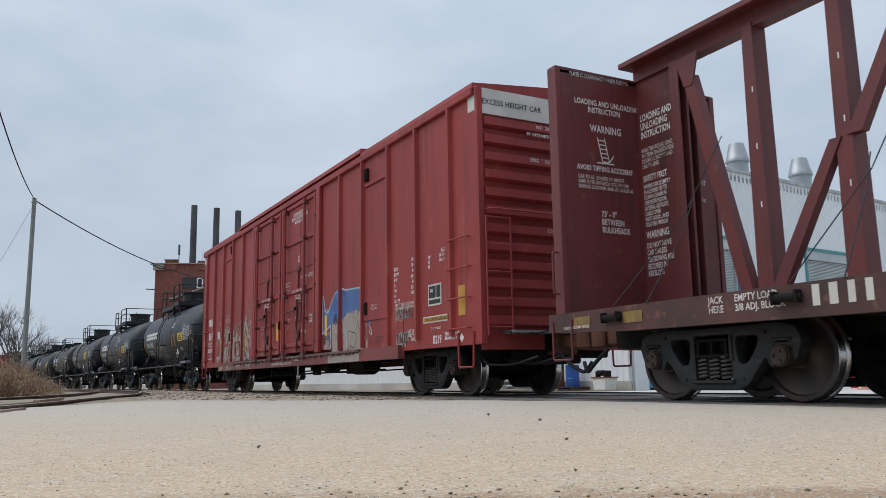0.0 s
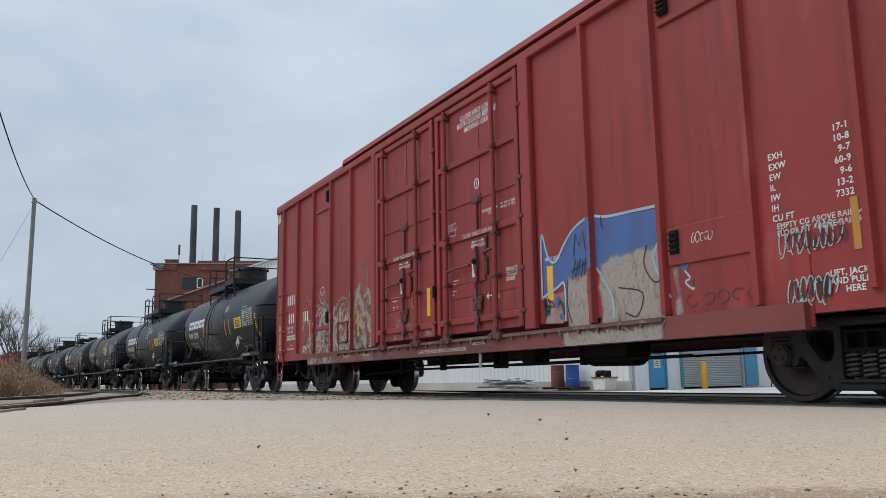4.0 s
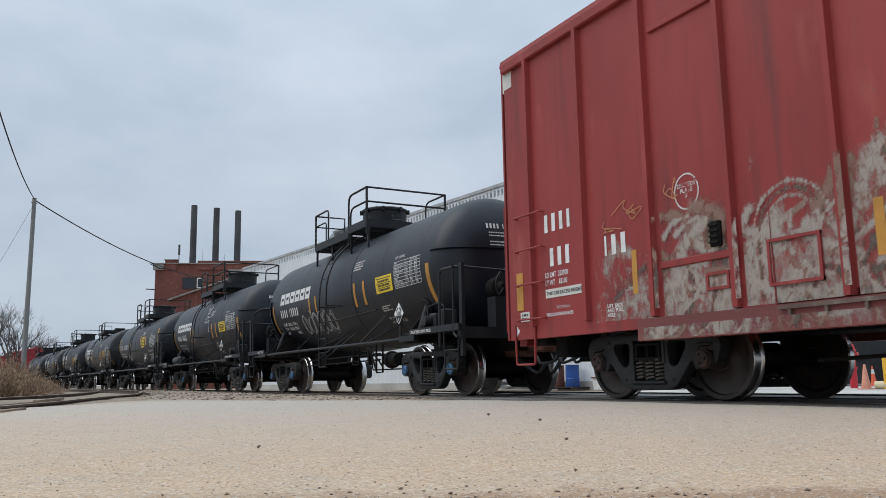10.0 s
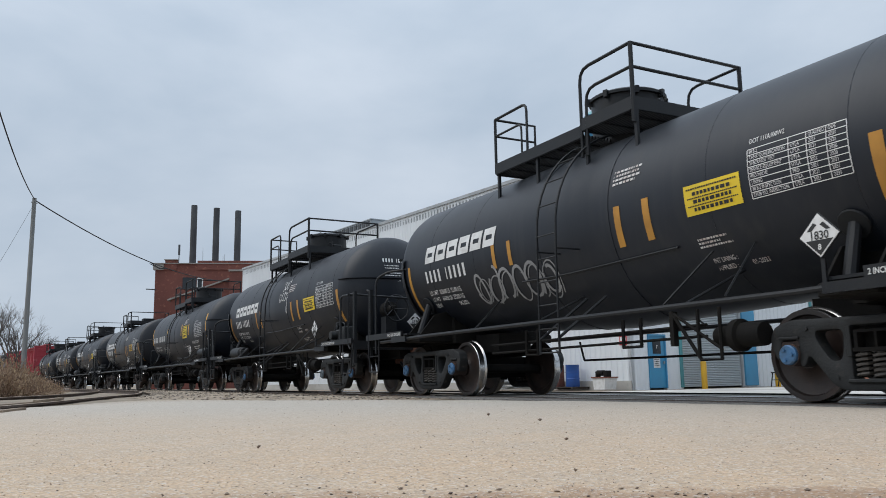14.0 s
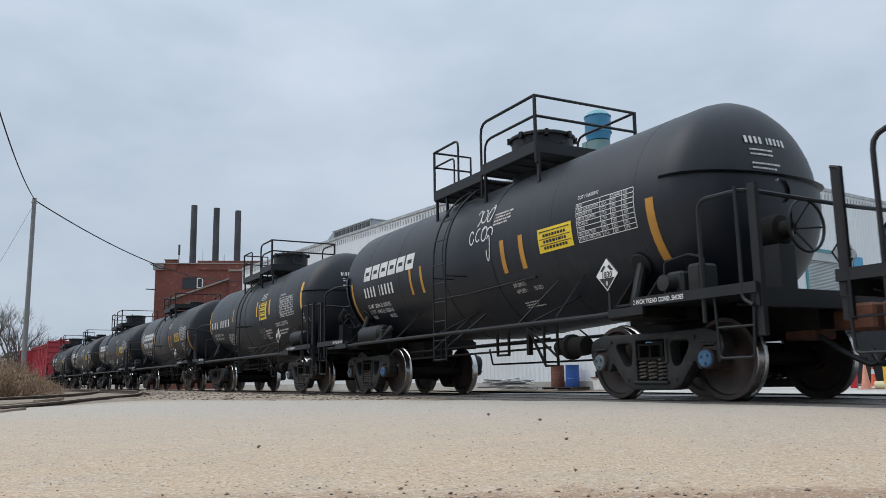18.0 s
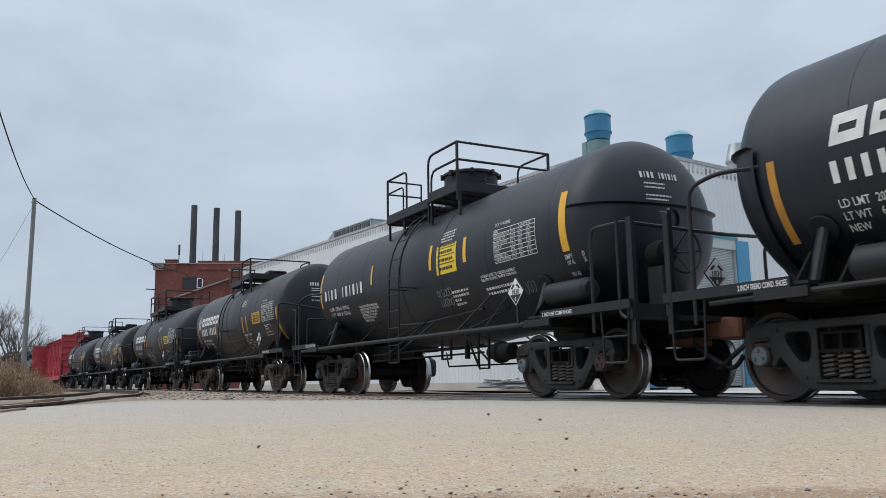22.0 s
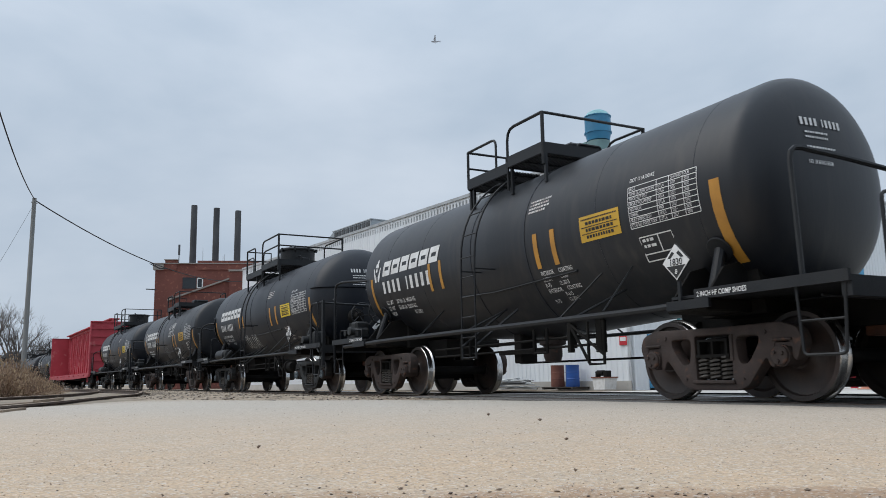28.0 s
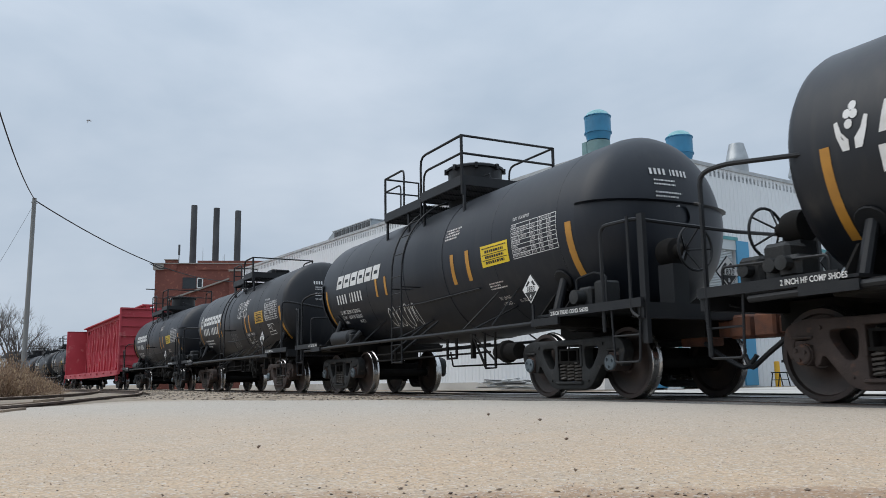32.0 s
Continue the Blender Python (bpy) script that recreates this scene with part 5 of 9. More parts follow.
    if kind == "A":
        box(b, 4.95, 5.2, -1.42, -1.12, 1.12, 1.4, bev=0.03)
        part("brake_valve", b, "truck_iron", car)
        b = B()
        box(b, 5.22, 5.42, -1.38, -1.1, 1.14, 1.46, bev=0.03)
        part("brake_valve", b, "truck_iron", car)
        b = B()
        revolve(b, [(0, 0.09), (0.14, 0.09), (0.15, 0.0)], (5.05, -1.42, 1.27), (0, -1, 0), 12)
        part("valve_cover", b, "truck_iron", car)
        b = B()
        tube(b, rounded([(4.92, -1.4, 1.12), (4.92, -1.4, 1.52), (5.3, -1.42, 1.56), (5.5, -1.4, 1.5), (5.5, -1.4, 1.1)], 0.06), 0.014, 5)
        part("valve_pipe", b, "steel_black", car)
    elif kind == "T":
        revolve(b, [(4.42, 0.0), (4.44, 0.12), (4.5, 0.165), (5.26, 0.165), (5.32, 0.12), (5.34, 0.0)], (0, -1.32, 1.37), (1, 0, 0), 20)
        part("air_tank", b, "steel_black", car, "black cylindrical air reservoir")
    # walkway platform, manway and railings on top
    zt = TZ + TR - dip[0]
    b = B()
    px0, px1 = {"A": (-2.0, 1.27), "T": (-1.62, 1.33), "C": (-1.02, 1.18)}[kind]
    if plat:
        px0, px1 = plat
    sk0 = 0.25
    if seed == 23 or seed == 59:
        sk0 = px1 - 1.55
    for nm, q in (("walkway_deck", (px0, sk0, -0.98, -0.40, zt - 0.06, zt - 0.03)), ("toe_plate", (px0, sk0, -1.0, -0.97, zt - 0.07, zt + 0.10)), ("toe_plate", (px0, px0 + 0.03, -0.96, -0.40, zt - 0.07, zt + 0.10)),
                  ("walkway_deck", (sk0, px1, -0.98, 0.98, zt + 0.03, zt + 0.06)), ("toe_plate", (sk0, px1, -1.0, -0.97, zt + 0.02, zt + 0.19)), ("toe_plate", (px1 - 0.015, px1 + 0.015, -0.96, 0.98, zt + 0.02, zt + 0.19))):
        bb = B()
        if nm == "walkway_deck":
            n_ = int((q[3] - q[2]) / 0.05)
            for k in range(n_ + 1):
                y = q[2] + (q[3] - q[2]) * k / n_
                box(bb, q[0], q[1], y - 0.009, y + 0.009, q[4] - 0.02, q[5])
            for k in range(int((q[1] - q[0]) / 0.4) + 1):
                box(bb, q[0] + 0.4 * k, q[0] + 0.4 * k + 0.025, q[2], q[3], q[4] - 0.03, q[5] - 0.004)
        else:
            box(bb, *q)
        part(nm, bb, "steel_black", car, "open steel grating walkway" if nm == "walkway_deck" else "")
    for x in (px0 + 0.02, -0.9, sk0 + 0.03, px1):
        for y in ((-0.94,) if x < sk0 else (-0.94, 0.94)):
            bb = B()
            box(bb, x - 0.025, x + 0.025, y - 0.02, y + 0.02, TZ + math.sqrt(TR * TR - 0.9) - 0.03, zt + 0.02)
            part("walkway_leg", bb, "steel_black", car)
    b.free()
    b = B()
    r_ = 0.022
    zr = (4.44 if kind != "C" else 4.18) - dip[0]
    lo = zt + 0.05
    tube(b, [(px0, -0.98, lo - 0.1), (px0, -0.98, zr)], r_ * 1.2, 6)
    tube(b, rounded([(px0, -0.98, zr), (px0 + 0.9, -0.98, zr), (px0 + 0.9, -0.98, lo)], 0.12), r_, 6)
    if kind != "C":
        tube(b, rounded([(px0, -0.98, zr - 0.28), (px0 + 0.75, -0.98, zr - 0.28), (px0 + 0.75, -0.98, lo)], 0.1), r_ * 0.8, 6)
    tube(b, [(px0, -0.98, zr), (px0, -0.2, zr), (px0, -0.2, lo)], r_, 6)
    tube(b, [(px0, -0.98, zr - 0.28), (px0, -0.2, zr - 0.28)], r_ * 0.8, 6)
    part("railing", b, "steel_black", car, "bent pipe safety railing")
    b = B()
    tube(b, rounded([(sk0 - 0.03, -0.98, lo - 0.4), (sk0 - 0.03, -0.98, zr + 0.06), (px1, -0.98, zr + 0.06)], 0.2), r_ * 1.1, 6)
    tube(b, [(px1, -0.98, lo - 0.2), (px1, -0.98, zr + 0.07)], r_ * 1.4, 6)
    tube(b, [(px1, -0.98, zr + 0.06), (px1, 0.98, zr + 0.06)], r_, 6)
    tube(b, [(px1, 0.98, lo - 0.2), (px1, 0.98, zr + 0.07)], r_ * 1.4, 6)
    tube(b, rounded([(px1, 0.98, zr + 0.06), (sk0 + 0.05, 0.98, zr + 0.06), (sk0 + 0.05, 0.98, lo)], 0.2), r_, 6)
    if kind != "C":
        tube(b, rounded([(sk0 + 0.09, -0.98, lo - 0.4), (sk0 + 0.09, -0.98, zr - 0.26), (px1, -0.98, zr - 0.26)], 0.2), r_, 6)
        tube(b, [(px1, -0.98, zr - 0.26), (px1, 0.98, zr - 0.26)], r_, 6)
    part("railing", b, "steel_black", car, "bent pipe safety railing")
    b = B()
    if kind == "C":
        box(b, 0.45, 0.95, -0.3, 0.3, zt + 0.1, zt + 0.34, bev=0.03)
        tube(b, rounded([(1.0, -0.2, zt + 0.1), (1.0, -0.2, zt + 0.3), (1.0, 0.25, zt + 0.3), (1.0, 0.25, zt + 0.1)], 0.05), 0.02, 6)
    else:
        mx = px1 - 1.2
        revolve(b, [(zt - 0.15, 0.52), (zt + 0.62, 0.52), (zt + 0.62, 0.56), (zt + 0.66, 0.56), (zt + 0.69, 0.51), (zt + 0.72, 0.0)], (mx, 0, 0), (0, 0, 1), 28)
        for a in range(8):
            box(b, -0.03, 0.03, 0.52, 0.59, zt + 0.58, zt + 0.68, m=Matrix.Translation((mx, 0, 0)) @ Matrix.Rotation(a * 0.785 + 0.3, 4, "Z"))
    hatch = part("manway", b, "steel_black", car, "domed manway hatch")
    if kind != "C":
        for u in (-0.1, 0.75):
            b = B()
            tube(b, rounded([(mx + u - 0.12, -0.2, zt + (0.70 if u < 0 else 0.3)), (mx + u - 0.12, -0.2, zt + (0.78 if u < 0 else 0.38)), (mx + u + 0.12, -0.2, zt + (0.78 if u < 0 else 0.38)), (mx + u + 0.12, -0.2, zt + (0.70 if u < 0 else 0.1))], 0.03), 0.014, 5)
            part("hatch_handle", b, "steel_black", hatch)
        b = B()
        box(b, mx + 0.58, mx + 0.76, -0.12, 0.12, zt + 0.06, zt + 0.34, bev=0.02)
        part("valve_box", b, "steel_black", car)
    lx = {"A": 0.08, "T": -0.12, "C": -0.13}[kind]
    lx = lx if lad is None else lad
    rungs_ladder(car, lx, 0.42, -1.55, 0.58, 3.4, 10)
    for x in (lx - 0.2, lx + 0.2):
        b = B()
        tube(b, [(x, -1.55, 0.78), (x + 0.22, -0.92, 1.32)], 0.021, 6)
        part("ladder_brace", b, "steel_black", car)
    # brake rigging under the belly
    for z, y in ((0.78, -1.2), (0.66, -1.2)):
        b = B()
        tube(b, [(-1.9, y, z), (2.45, y, z + 0.03)], 0.018, 6)
        part("brake_rod", b, "under_black", car)
    for x0, x1, z1 in ((1.17, 1.48, 0.62), (-0.9, -0.62, 0.6)):
        b = B()
        tube(b, [(x0, -1.25, 0.95), (x0, -1.25, z1), (x1, -1.25, z1), (x1, -1.25, 0.95)], 0.025, 5)
        part("rod_hanger", b, "under_black", car)
    b = B()
    tube(b, [(1.99, -1.25, 0.98), (2.4, -1.25, 0.44), (2.68, -1.25, 0.44), (2.68, -1.25, 0.98)], 0.022, 5)
    tube(b, [(2.0, -1.25, 0.97), (2.68, -1.25, 0.55)], 0.018, 5)
    tube(b, [(2.38, -1.25, 0.46), (2.38, -1.25, 0.98)], 0.022, 5)
    part("cylinder_bracket", b, "under_black", car)
    b = B()
    box(b, 1.97, 2.03, -1.27, -1.2, 0.6, 0.98)
    part("rod_hanger", b, "under_black", car)
    b = B()
    tube(b, rounded([(-2.0, 0.55, 0.85), (-1.9, 0.55, 0.55), (2.4, 0.55, 0.55)], 0.03), 0.018, 5)
    part("train_pipe", b, "under_black", car)
    b = B()
    revolve(b, [(2.5, 0.0), (2.52, 0.10), (2.75, 0.12), (2.76, 0.17), (2.84, 0.17), (2.86, 0.13), (3.12, 0.12), (3.14, 0.0)], (0, -1.1, 0.68), (1, 0, 0), 16)
    if kind == "C":
        bmesh.ops.translate(b, verts=b.verts, vec=(0.3, 0.75, 0.12))
    part("brake_cylinder", b, "under_black", car)
    for x, y, z in ((2.14, -1.2, 1.04), (3.0, -1.2, 1.05)):
        b = B()
        tube(b, [(x, -1.5, z), (x + (0.3 if x < 2.5 else 0.0), -0.98, TZ - 0.72)], 0.012, 5)
        part("pipe_brace", b, "steel_black", car)
    # markings on the near side
    orange = "yellow_reflect" if kind == "T" else "orange_reflect"
    if kind == "T":
        stripes = [(-4.72, 1.95, 2.75, 0.07), (-1.75, 2.19, 2.58, 0.07), (0.82, 2.16, 2.60, 0.09), (2.02, 2.14, 2.55, 0.10), (4.62, 1.92, 2.75, 0.15)]
    elif kind == "C":
        stripes = [(-4.44, 1.45, 2.28, 0.10), (-1.92, 1.83, 2.27, 0.09), (-1.52, 1.84, 2.28, 0.09), (1.32, 1.82, 2.26, 0.10), (1.73, 1.82, 2.26, 0.10), (4.60, 1.42, 2.30, 0.14)]
    else:
        stripes = [(-4.55, 1.5, 2.3, 0.09), (-1.64, 1.85 if seed == 23 else 1.95, 2.28, 0.09), (-1.2, 1.85 if seed == 23 else 1.95, 2.28, 0.09), (1.22, 1.86, 2.31, 0.11), (1.72, 1.86, 2.31, 0.11), (4.57, 1.58, 2.30, 0.13)]
    for x, z0, z1, w in stripes:
        x += shift if abs(x) < 2 and x > 0 else -shift * 0.6 if -2 < x < 0 else 0
        part("reflective_stripe", tank_patch(x, x + w, z0, z1, 0.004), orange, car)
    tx = {"A": 3.28, "T": 2.97, "C": 3.34}[kind]
    table_decal(car, tx, tx + 1.1, 2.0, 2.49, seed < 74)
    b = tank_patch(2.39 if kind != "T" else 1.1, 3.16 if kind != "T" else 1.79, 1.99 if kind != "T" else 2.05, 2.30 if kind != "T" else 2.53, 0.004)
    d = part("warning_decal", b, "decal_orange" if kind == "C" else "decal_yellow", car, "yellow emergency contact decal")
    b = B()
    ex, wide, rows = (2.43, 0.69, ((0.262, 0.016), (0.200, 0.036), (0.168, 0.012), (0.118, 0.036), (0.088, 0.012), (0.038, 0.036))) if kind != "T" else \
        (1.13, 0.62, ((0.455, 0.022), (0.415, 0.016), (0.330, 0.045), (0.285, 0.016), (0.195, 0.045), (0.150, 0.016), (0.060, 0.045)))
    a0 = arc_of(1.99 if kind != "T" else 2.05)
    for v0, h in rows:
        # dashes of the height of each line
        u, end = (0.0, wide) if h < 0.03 else (wide * 0.12, wide * 0.88)
        while u < end:
            w = min(rnd.uniform(0.7, 1.6) * h + 0.006, end - u)
            b.faces.new([b.verts.new(p) for p in ((u, v0, 0), (u + w, v0, 0), (u + w, v0 + h, 0), (u, v0 + h, 0))])
            u += w + 0.45 * h
    lay(b, lambda u, v: on_tank(ex + u, a0 + v, 0.008))
    part("decal_lettering", b, "decal_ink", d)
    if kind in "AC":
        n = slanted_blocks(6, 0.335, 0.285, 0.06, 0.22, 0.08)
        part("company_mark", tank_words(n, -3.86, 2.28), "white_paint", car, "row of slanted white blocks")
        if kind == "C":
            b = B()
            for sg, ox in ((1, 0.0), (-1, 0.46)):
                b.faces.new([b.verts.new((ox + sg * u, v, 0)) for u, v in ((0.10, 0.0), (0.19, 0.0), (0.19, 0.13), (0.10, 0.24), (0.05, 0.40), (0.0, 0.38), (0.03, 0.20))])
            for cx, cy in ((0.20, 0.33), (0.27, 0.45), (0.18, 0.47), (0.25, 0.57)):
                b.faces.new([b.verts.new((cx + 0.055 * math.cos(a * 0.698), cy + 0.065 * math.sin(a * 0.698), 0)) for a in range(9)])
            for v in b.verts:
                v.co.x *= 0.72
                v.co.y *= 0.72
            part("emblem", tank_words(b, -4.28, 2.2), "white_paint", car, "small white emblem")
    b = bars_bm(*{"A": ([w * 0.62 for w in number_w], 0.20, 0.085), "C": ([w * 0.95 for w in number_w], 0.23, 0.115), "T": ([w * 0.95 for w in number_w], 0.22, 0.132)}[kind])
    part("car_number", tank_words(b, -3.88, 1.95) if kind != "T" else tank_words(b, -4.43, 2.09), "white_paint", car)
    if seed in WEIGHTS:
        b = B()
        wl = WEIGHTS[seed]
        for r, (lead, body) in enumerate((("LD LMT", wl[0]), ("LT WT", wl[1]), ("NEW", wl[2]))):
            if body:
                add_words(b, lead, 0.115, 0.0, -0.125 * r)
                add_words(b, body, 0.115, (0.34 if r < 2 else 0.78) * (1.3 if kind == "C" else 1.06), -0.125 * r, ({"T": 1.28, "A": 0.74, "C": 0.98}[kind]) if r < 2 else 0.36)
    else:
        b = lines_block([1.1, 1.1, 0.5], 0.05, 0.11, seed + 1)
    part("weight_stencil", tank_words(b, -3.9, 1.74) if kind != "T" else tank_words(b, -4.3, 1.84), "white_paint", car)
    b = lines_block([0.5, 0.45, 0.48, 0.4], 0.03, 0.055, seed + 2)
    part("small_stencil", tank_words(b, 1.2, 2.74), "worn_white", car)
    if kind == "T":
        b = B()
        for r, body in enumerate(("CONSULT OWNER BEFORE REPAIRING TANK", "SHARP OBJECTS MUST NOT CONTACT LINING", "DO NOT STEAM OR CLEAN TANK WITH", "BOILING WATER OR CAUSTIC SODA", "DO NOT ENTER CAR WITHOUT", "RUBBER SOLE SHOES")):
            add_words(b, body, 0.068, 0, -0.062 * r, 1.0 * len(body) / 37)
        part("owner_stencil", tank_words(b, -2.56, 1.81), "white_paint", car)
        b = B()
        for r, body in enumerate(("OWNERSHIP SUBJECT TO A SECURITY AGREEMENT", "FILED WITH THE SURFACE TRANSPORTATION BOARD")):
            add_words(b, body, 0.06, 0, -0.055 * r, 0.98)
        part("owner_stencil", tank_words(b, 2.45, 1.85), "white_paint", car)
        b = B()
        for r, body in enumerate(("EMPTY LOAD", "1/4\" ADJ BLOCK", "", "NO ADJ BLOCK")):
            if body:
                add_words(b, body, 0.09, 0, -0.085 * r, 0.42)
        part("block_stencil", tank_words(b, 4.62, 1.82), "white_paint", car)
        b = lines_block([0.8, 0.6], 0.04, 0.08, seed + 9)
        part("paint_stencil", tank_words(b, 2.5, 1.67), "white_paint", car)
    if kind == "A" and seed < 74:
        b = B()
        add_words(b, "INT LINING :", 0.085, 0, 0, 0.32)
        add_words(b, "APPLIED :          05-2021", 0.085, 0, -0.10, 0.68)
        part("lining_stencil", tank_words(b, *((1.5, 1.66) if seed == 23 else (2.5, 1.51))), "worn_white", car)
        b = lines_block([0.4, 0.3, 0.45], 0.022, 0.042, seed + 3)
        part("small_stencil", tank_words(b, *((1.52, 1.44) if seed == 23 else (2.42, 1.74))), "worn_white", car)
    elif kind == "C":
        b = B()
        for r, body in enumerate(("INTERIOR      COATING", "LC7SH           C-007", "P-75          12-2013", "EXTERIOR      COATING", "                 P-615", "P-75          12-2013")):
            add_words(b, body, 0.085, 0, -0.085 * r, 0.75)
        part("coating_stencil", tank_words(b, 1.35, 1.73), "white_paint", car)
        b = strokes([[(0, 0), (0.52, 0), (0.52, 0.3), (0, 0.3), (0, 0)], [(0, 0.09), (0.52, 0.09)], [(0.3, 0.09), (0.3, 0.3)]], 0.016)
        part("data_plate", tank_words(b, 3.42, 1.62), "white_paint", car)
        b = lines_block([0.2, 0.2], 0.035, 0.07, seed + 3)
        part("small_stencil", tank_words(b, 3.46, 1.83), "white_paint", car)
    else:
        b = lines_block([0.55, 0.5, 0.2, 0.3], 0.04, 0.07, seed + 3)
        part("small_stencil", tank_words(b, 1.45, 1.74), "worn_white", car)
    b = B()
    add_words(b, "DOT 111A100W2", 0.075, 0, 0, 0.42)
    part("class_stencil", tank_words(b, tx + 0.02, 2.55), "white_paint", car)
    b = text_bm("2 INCH HF COMP SHOES" if kind != "A" else "2 INCH TREAD COND. SHOES", 0.085, "LEFT", 0.9)
    lay(b, lambda u, v: Vector((4.6 + u * 0.75, -1.594, 1.07 + v * 0.85)))
    part("shoe_stencil", b, "white_paint", car)
    b = text_bm("2 INCH HF COMP SHOES" if kind != "A" else "2 INCH TREAD COND. SHOES", 0.085, "LEFT", 0.9)
    lay(b, lambda u, v: Vector((-4.95 + u * (0.55 if kind == "A" else 0.8), -1.594, 1.07 + v * 0.9)))
    part("shoe_stencil", b, "white_paint", car)
    hazard_placard(car, {"A": 4.2, "T": 4.02, "C": 4.36}[kind], -1.62, 1.46)
    for sd, x0, x1, z0, z1, n, w, m_ in TAGS.get(seed, ()):
        b = strokes(bubble_tag(random.Random(sd), x0, x1, arc_of(z0), arc_of(z1), 1 if n < 4 or z1 - z0 < 0.54 else 2, n), w)
        lay(b, lambda u, v: on_tank(u, v, 0.009))
        part("graffiti_tag", b, m_, car, "pale spray-painted tag")
    # writing on the front head
    def on_head(u, v):
        y = -0.42 + u * 0.62
        z = 2.92 + v * 0.75
        r = min(0.995, math.hypot(y, z - TZ) / TR)
        return Vector((TX + TL + (0.37 if kind == "C" else TH) * math.cos(math.asin(min(1, r ** (1 / 0.85)))) + 0.012, y, z))
    b = bars_bm([w * 0.55 for w in number_w], 0.12, 0.05)
    lay(b, on_head)
    part("head_number", b, "white_paint", car)
    b = lines_block([0.55, 0.55, -1, 0.7, 0.6], 0.03, 0.075, seed + 5)
    lay(b, lambda u, v: on_head(u + 0.06, v - 0.12))
    part("head_stencil", b, "white_paint", car)
    b = B()
    add_words(b, "NO. 24 BRAKE BEAM", 0.085, 0, 0, 0.85)
    lay(b, lambda u, v: on_head(u + 0.06, v - 0.58))
    part("head_stencil", b, "white_paint", car)
    iron = "truck_rust" if kind == "C" else "truck_iron"
    caps = {"A": ("bearing_blue", "bearing_blue"), "T": ("bearing_grey", "truck_rust"), "C": ("truck_rust", "truck_rust")}[kind]
    caps = cap or caps
    for x in (-4.57 if kind == "T" else -4.27, 4.27):
        truck(car, x, iron, caps=caps)
    return car


TRAIN = []


def join_train(car, s, half):
    TRAIN.append((car, s, half))
    car.matrix_basis = car_pose(s, half)
    return car


NUM_A = (0.11, 0.11, 0.11, 0.11, -0.06, 0.05, 0.11, 0.11, 0.11, 0.11)
NUM_T = (0.11, 0.04, 0.1, 0.11, -0.1, 0.05, 0.11, 0.05, 0.11, 0.05, 0.11)
for s_, kind_, seed_, plat_, lad_, shift_, cap_ in (
        (-36.92, "A", 11, (-2.0, 1.27), 0.08, 0.0, None), (-50.03, "A", 23, (-1.3, 1.96), -0.11, 0.18, ("bearing_grey", "bearing_blue")), (-62.84, "T", 35, None, None, 0, None),
        (-75.97, "C", 47, None, None, 0, None), (-89.08, "A", 59, (-1.93, 1.3), -0.2, 0.18, ("bearing_grey", "bearing_grey")), (-102.1, "C", 61, None, None, 0, ("bearing_grey", "truck_rust")),
        (-115.1, "A", 73, None, None, 0, ("bearing_grey", "truck_rust")), (-153.4, "A", 85, None, None, 0, None), (-166.4, "C", 97, None, None, 0, None),
        (-179.4, "A", 103, None, None, 0, None), (-192.4, "A", 117, None, None, 0, None)):
    join_train(tank_car(s_, kind_, seed_, NUM_T if kind_ == "T" else NUM_A, plat_, lad_, shift_, cap_), s_, 4.27)


# ---- the boxcar ----
SKIN = -1.535


def bx(x):
    """The marks and posts of the boxcar's end panels stand a little nearer to its rear."""
    return x + float(np.interp(x, (-9.4, -6.5, -3.2, 3.2, 6.0, 9.4), (-0.12, -0.09, 0.0, 0.0, -0.08, -0.06)))


def on_side(x, z, y):
    x = bx(x)
    return lambda u, v: Vector((x + u, y, z + v))


def on_sill(x, z, y):
    return lambda u, v: Vector((x + u, y, z + v))


def side_words(car, body, x, z, size, mat_="white_paint", y=SKIN - 0.005, align="LEFT", stretch=0.95, name="stencil", line=0.9):
    b = text_bm(body, size, align, stretch, 1.05, line)
    lay(b, on_side(x, z, y))
    return part(name, b, mat_, car)


def side_bars(car, rows, x, z, h, lead, seed, mat_="white_paint", y=SKIN - 0.005, name="stencil"):
    b = lines_block(rows, h, lead, seed)
    lay(b, on_side(x, z, y))
    return part(name, b, mat_, car)


def wavy_up(pts, y):
    """A smooth curve through points (x, z) on an upright plane."""
    return [Vector((p.x, y, p.y)) for p in wavy(pts, 5)]


def flat_poly(pts, x, z, y):
    b = B()
    b.faces.new([b.verts.new((x + u, y, z + v)) for u, v in pts])
    bmesh.ops.triangulate(b, faces=b.faces)
    return b


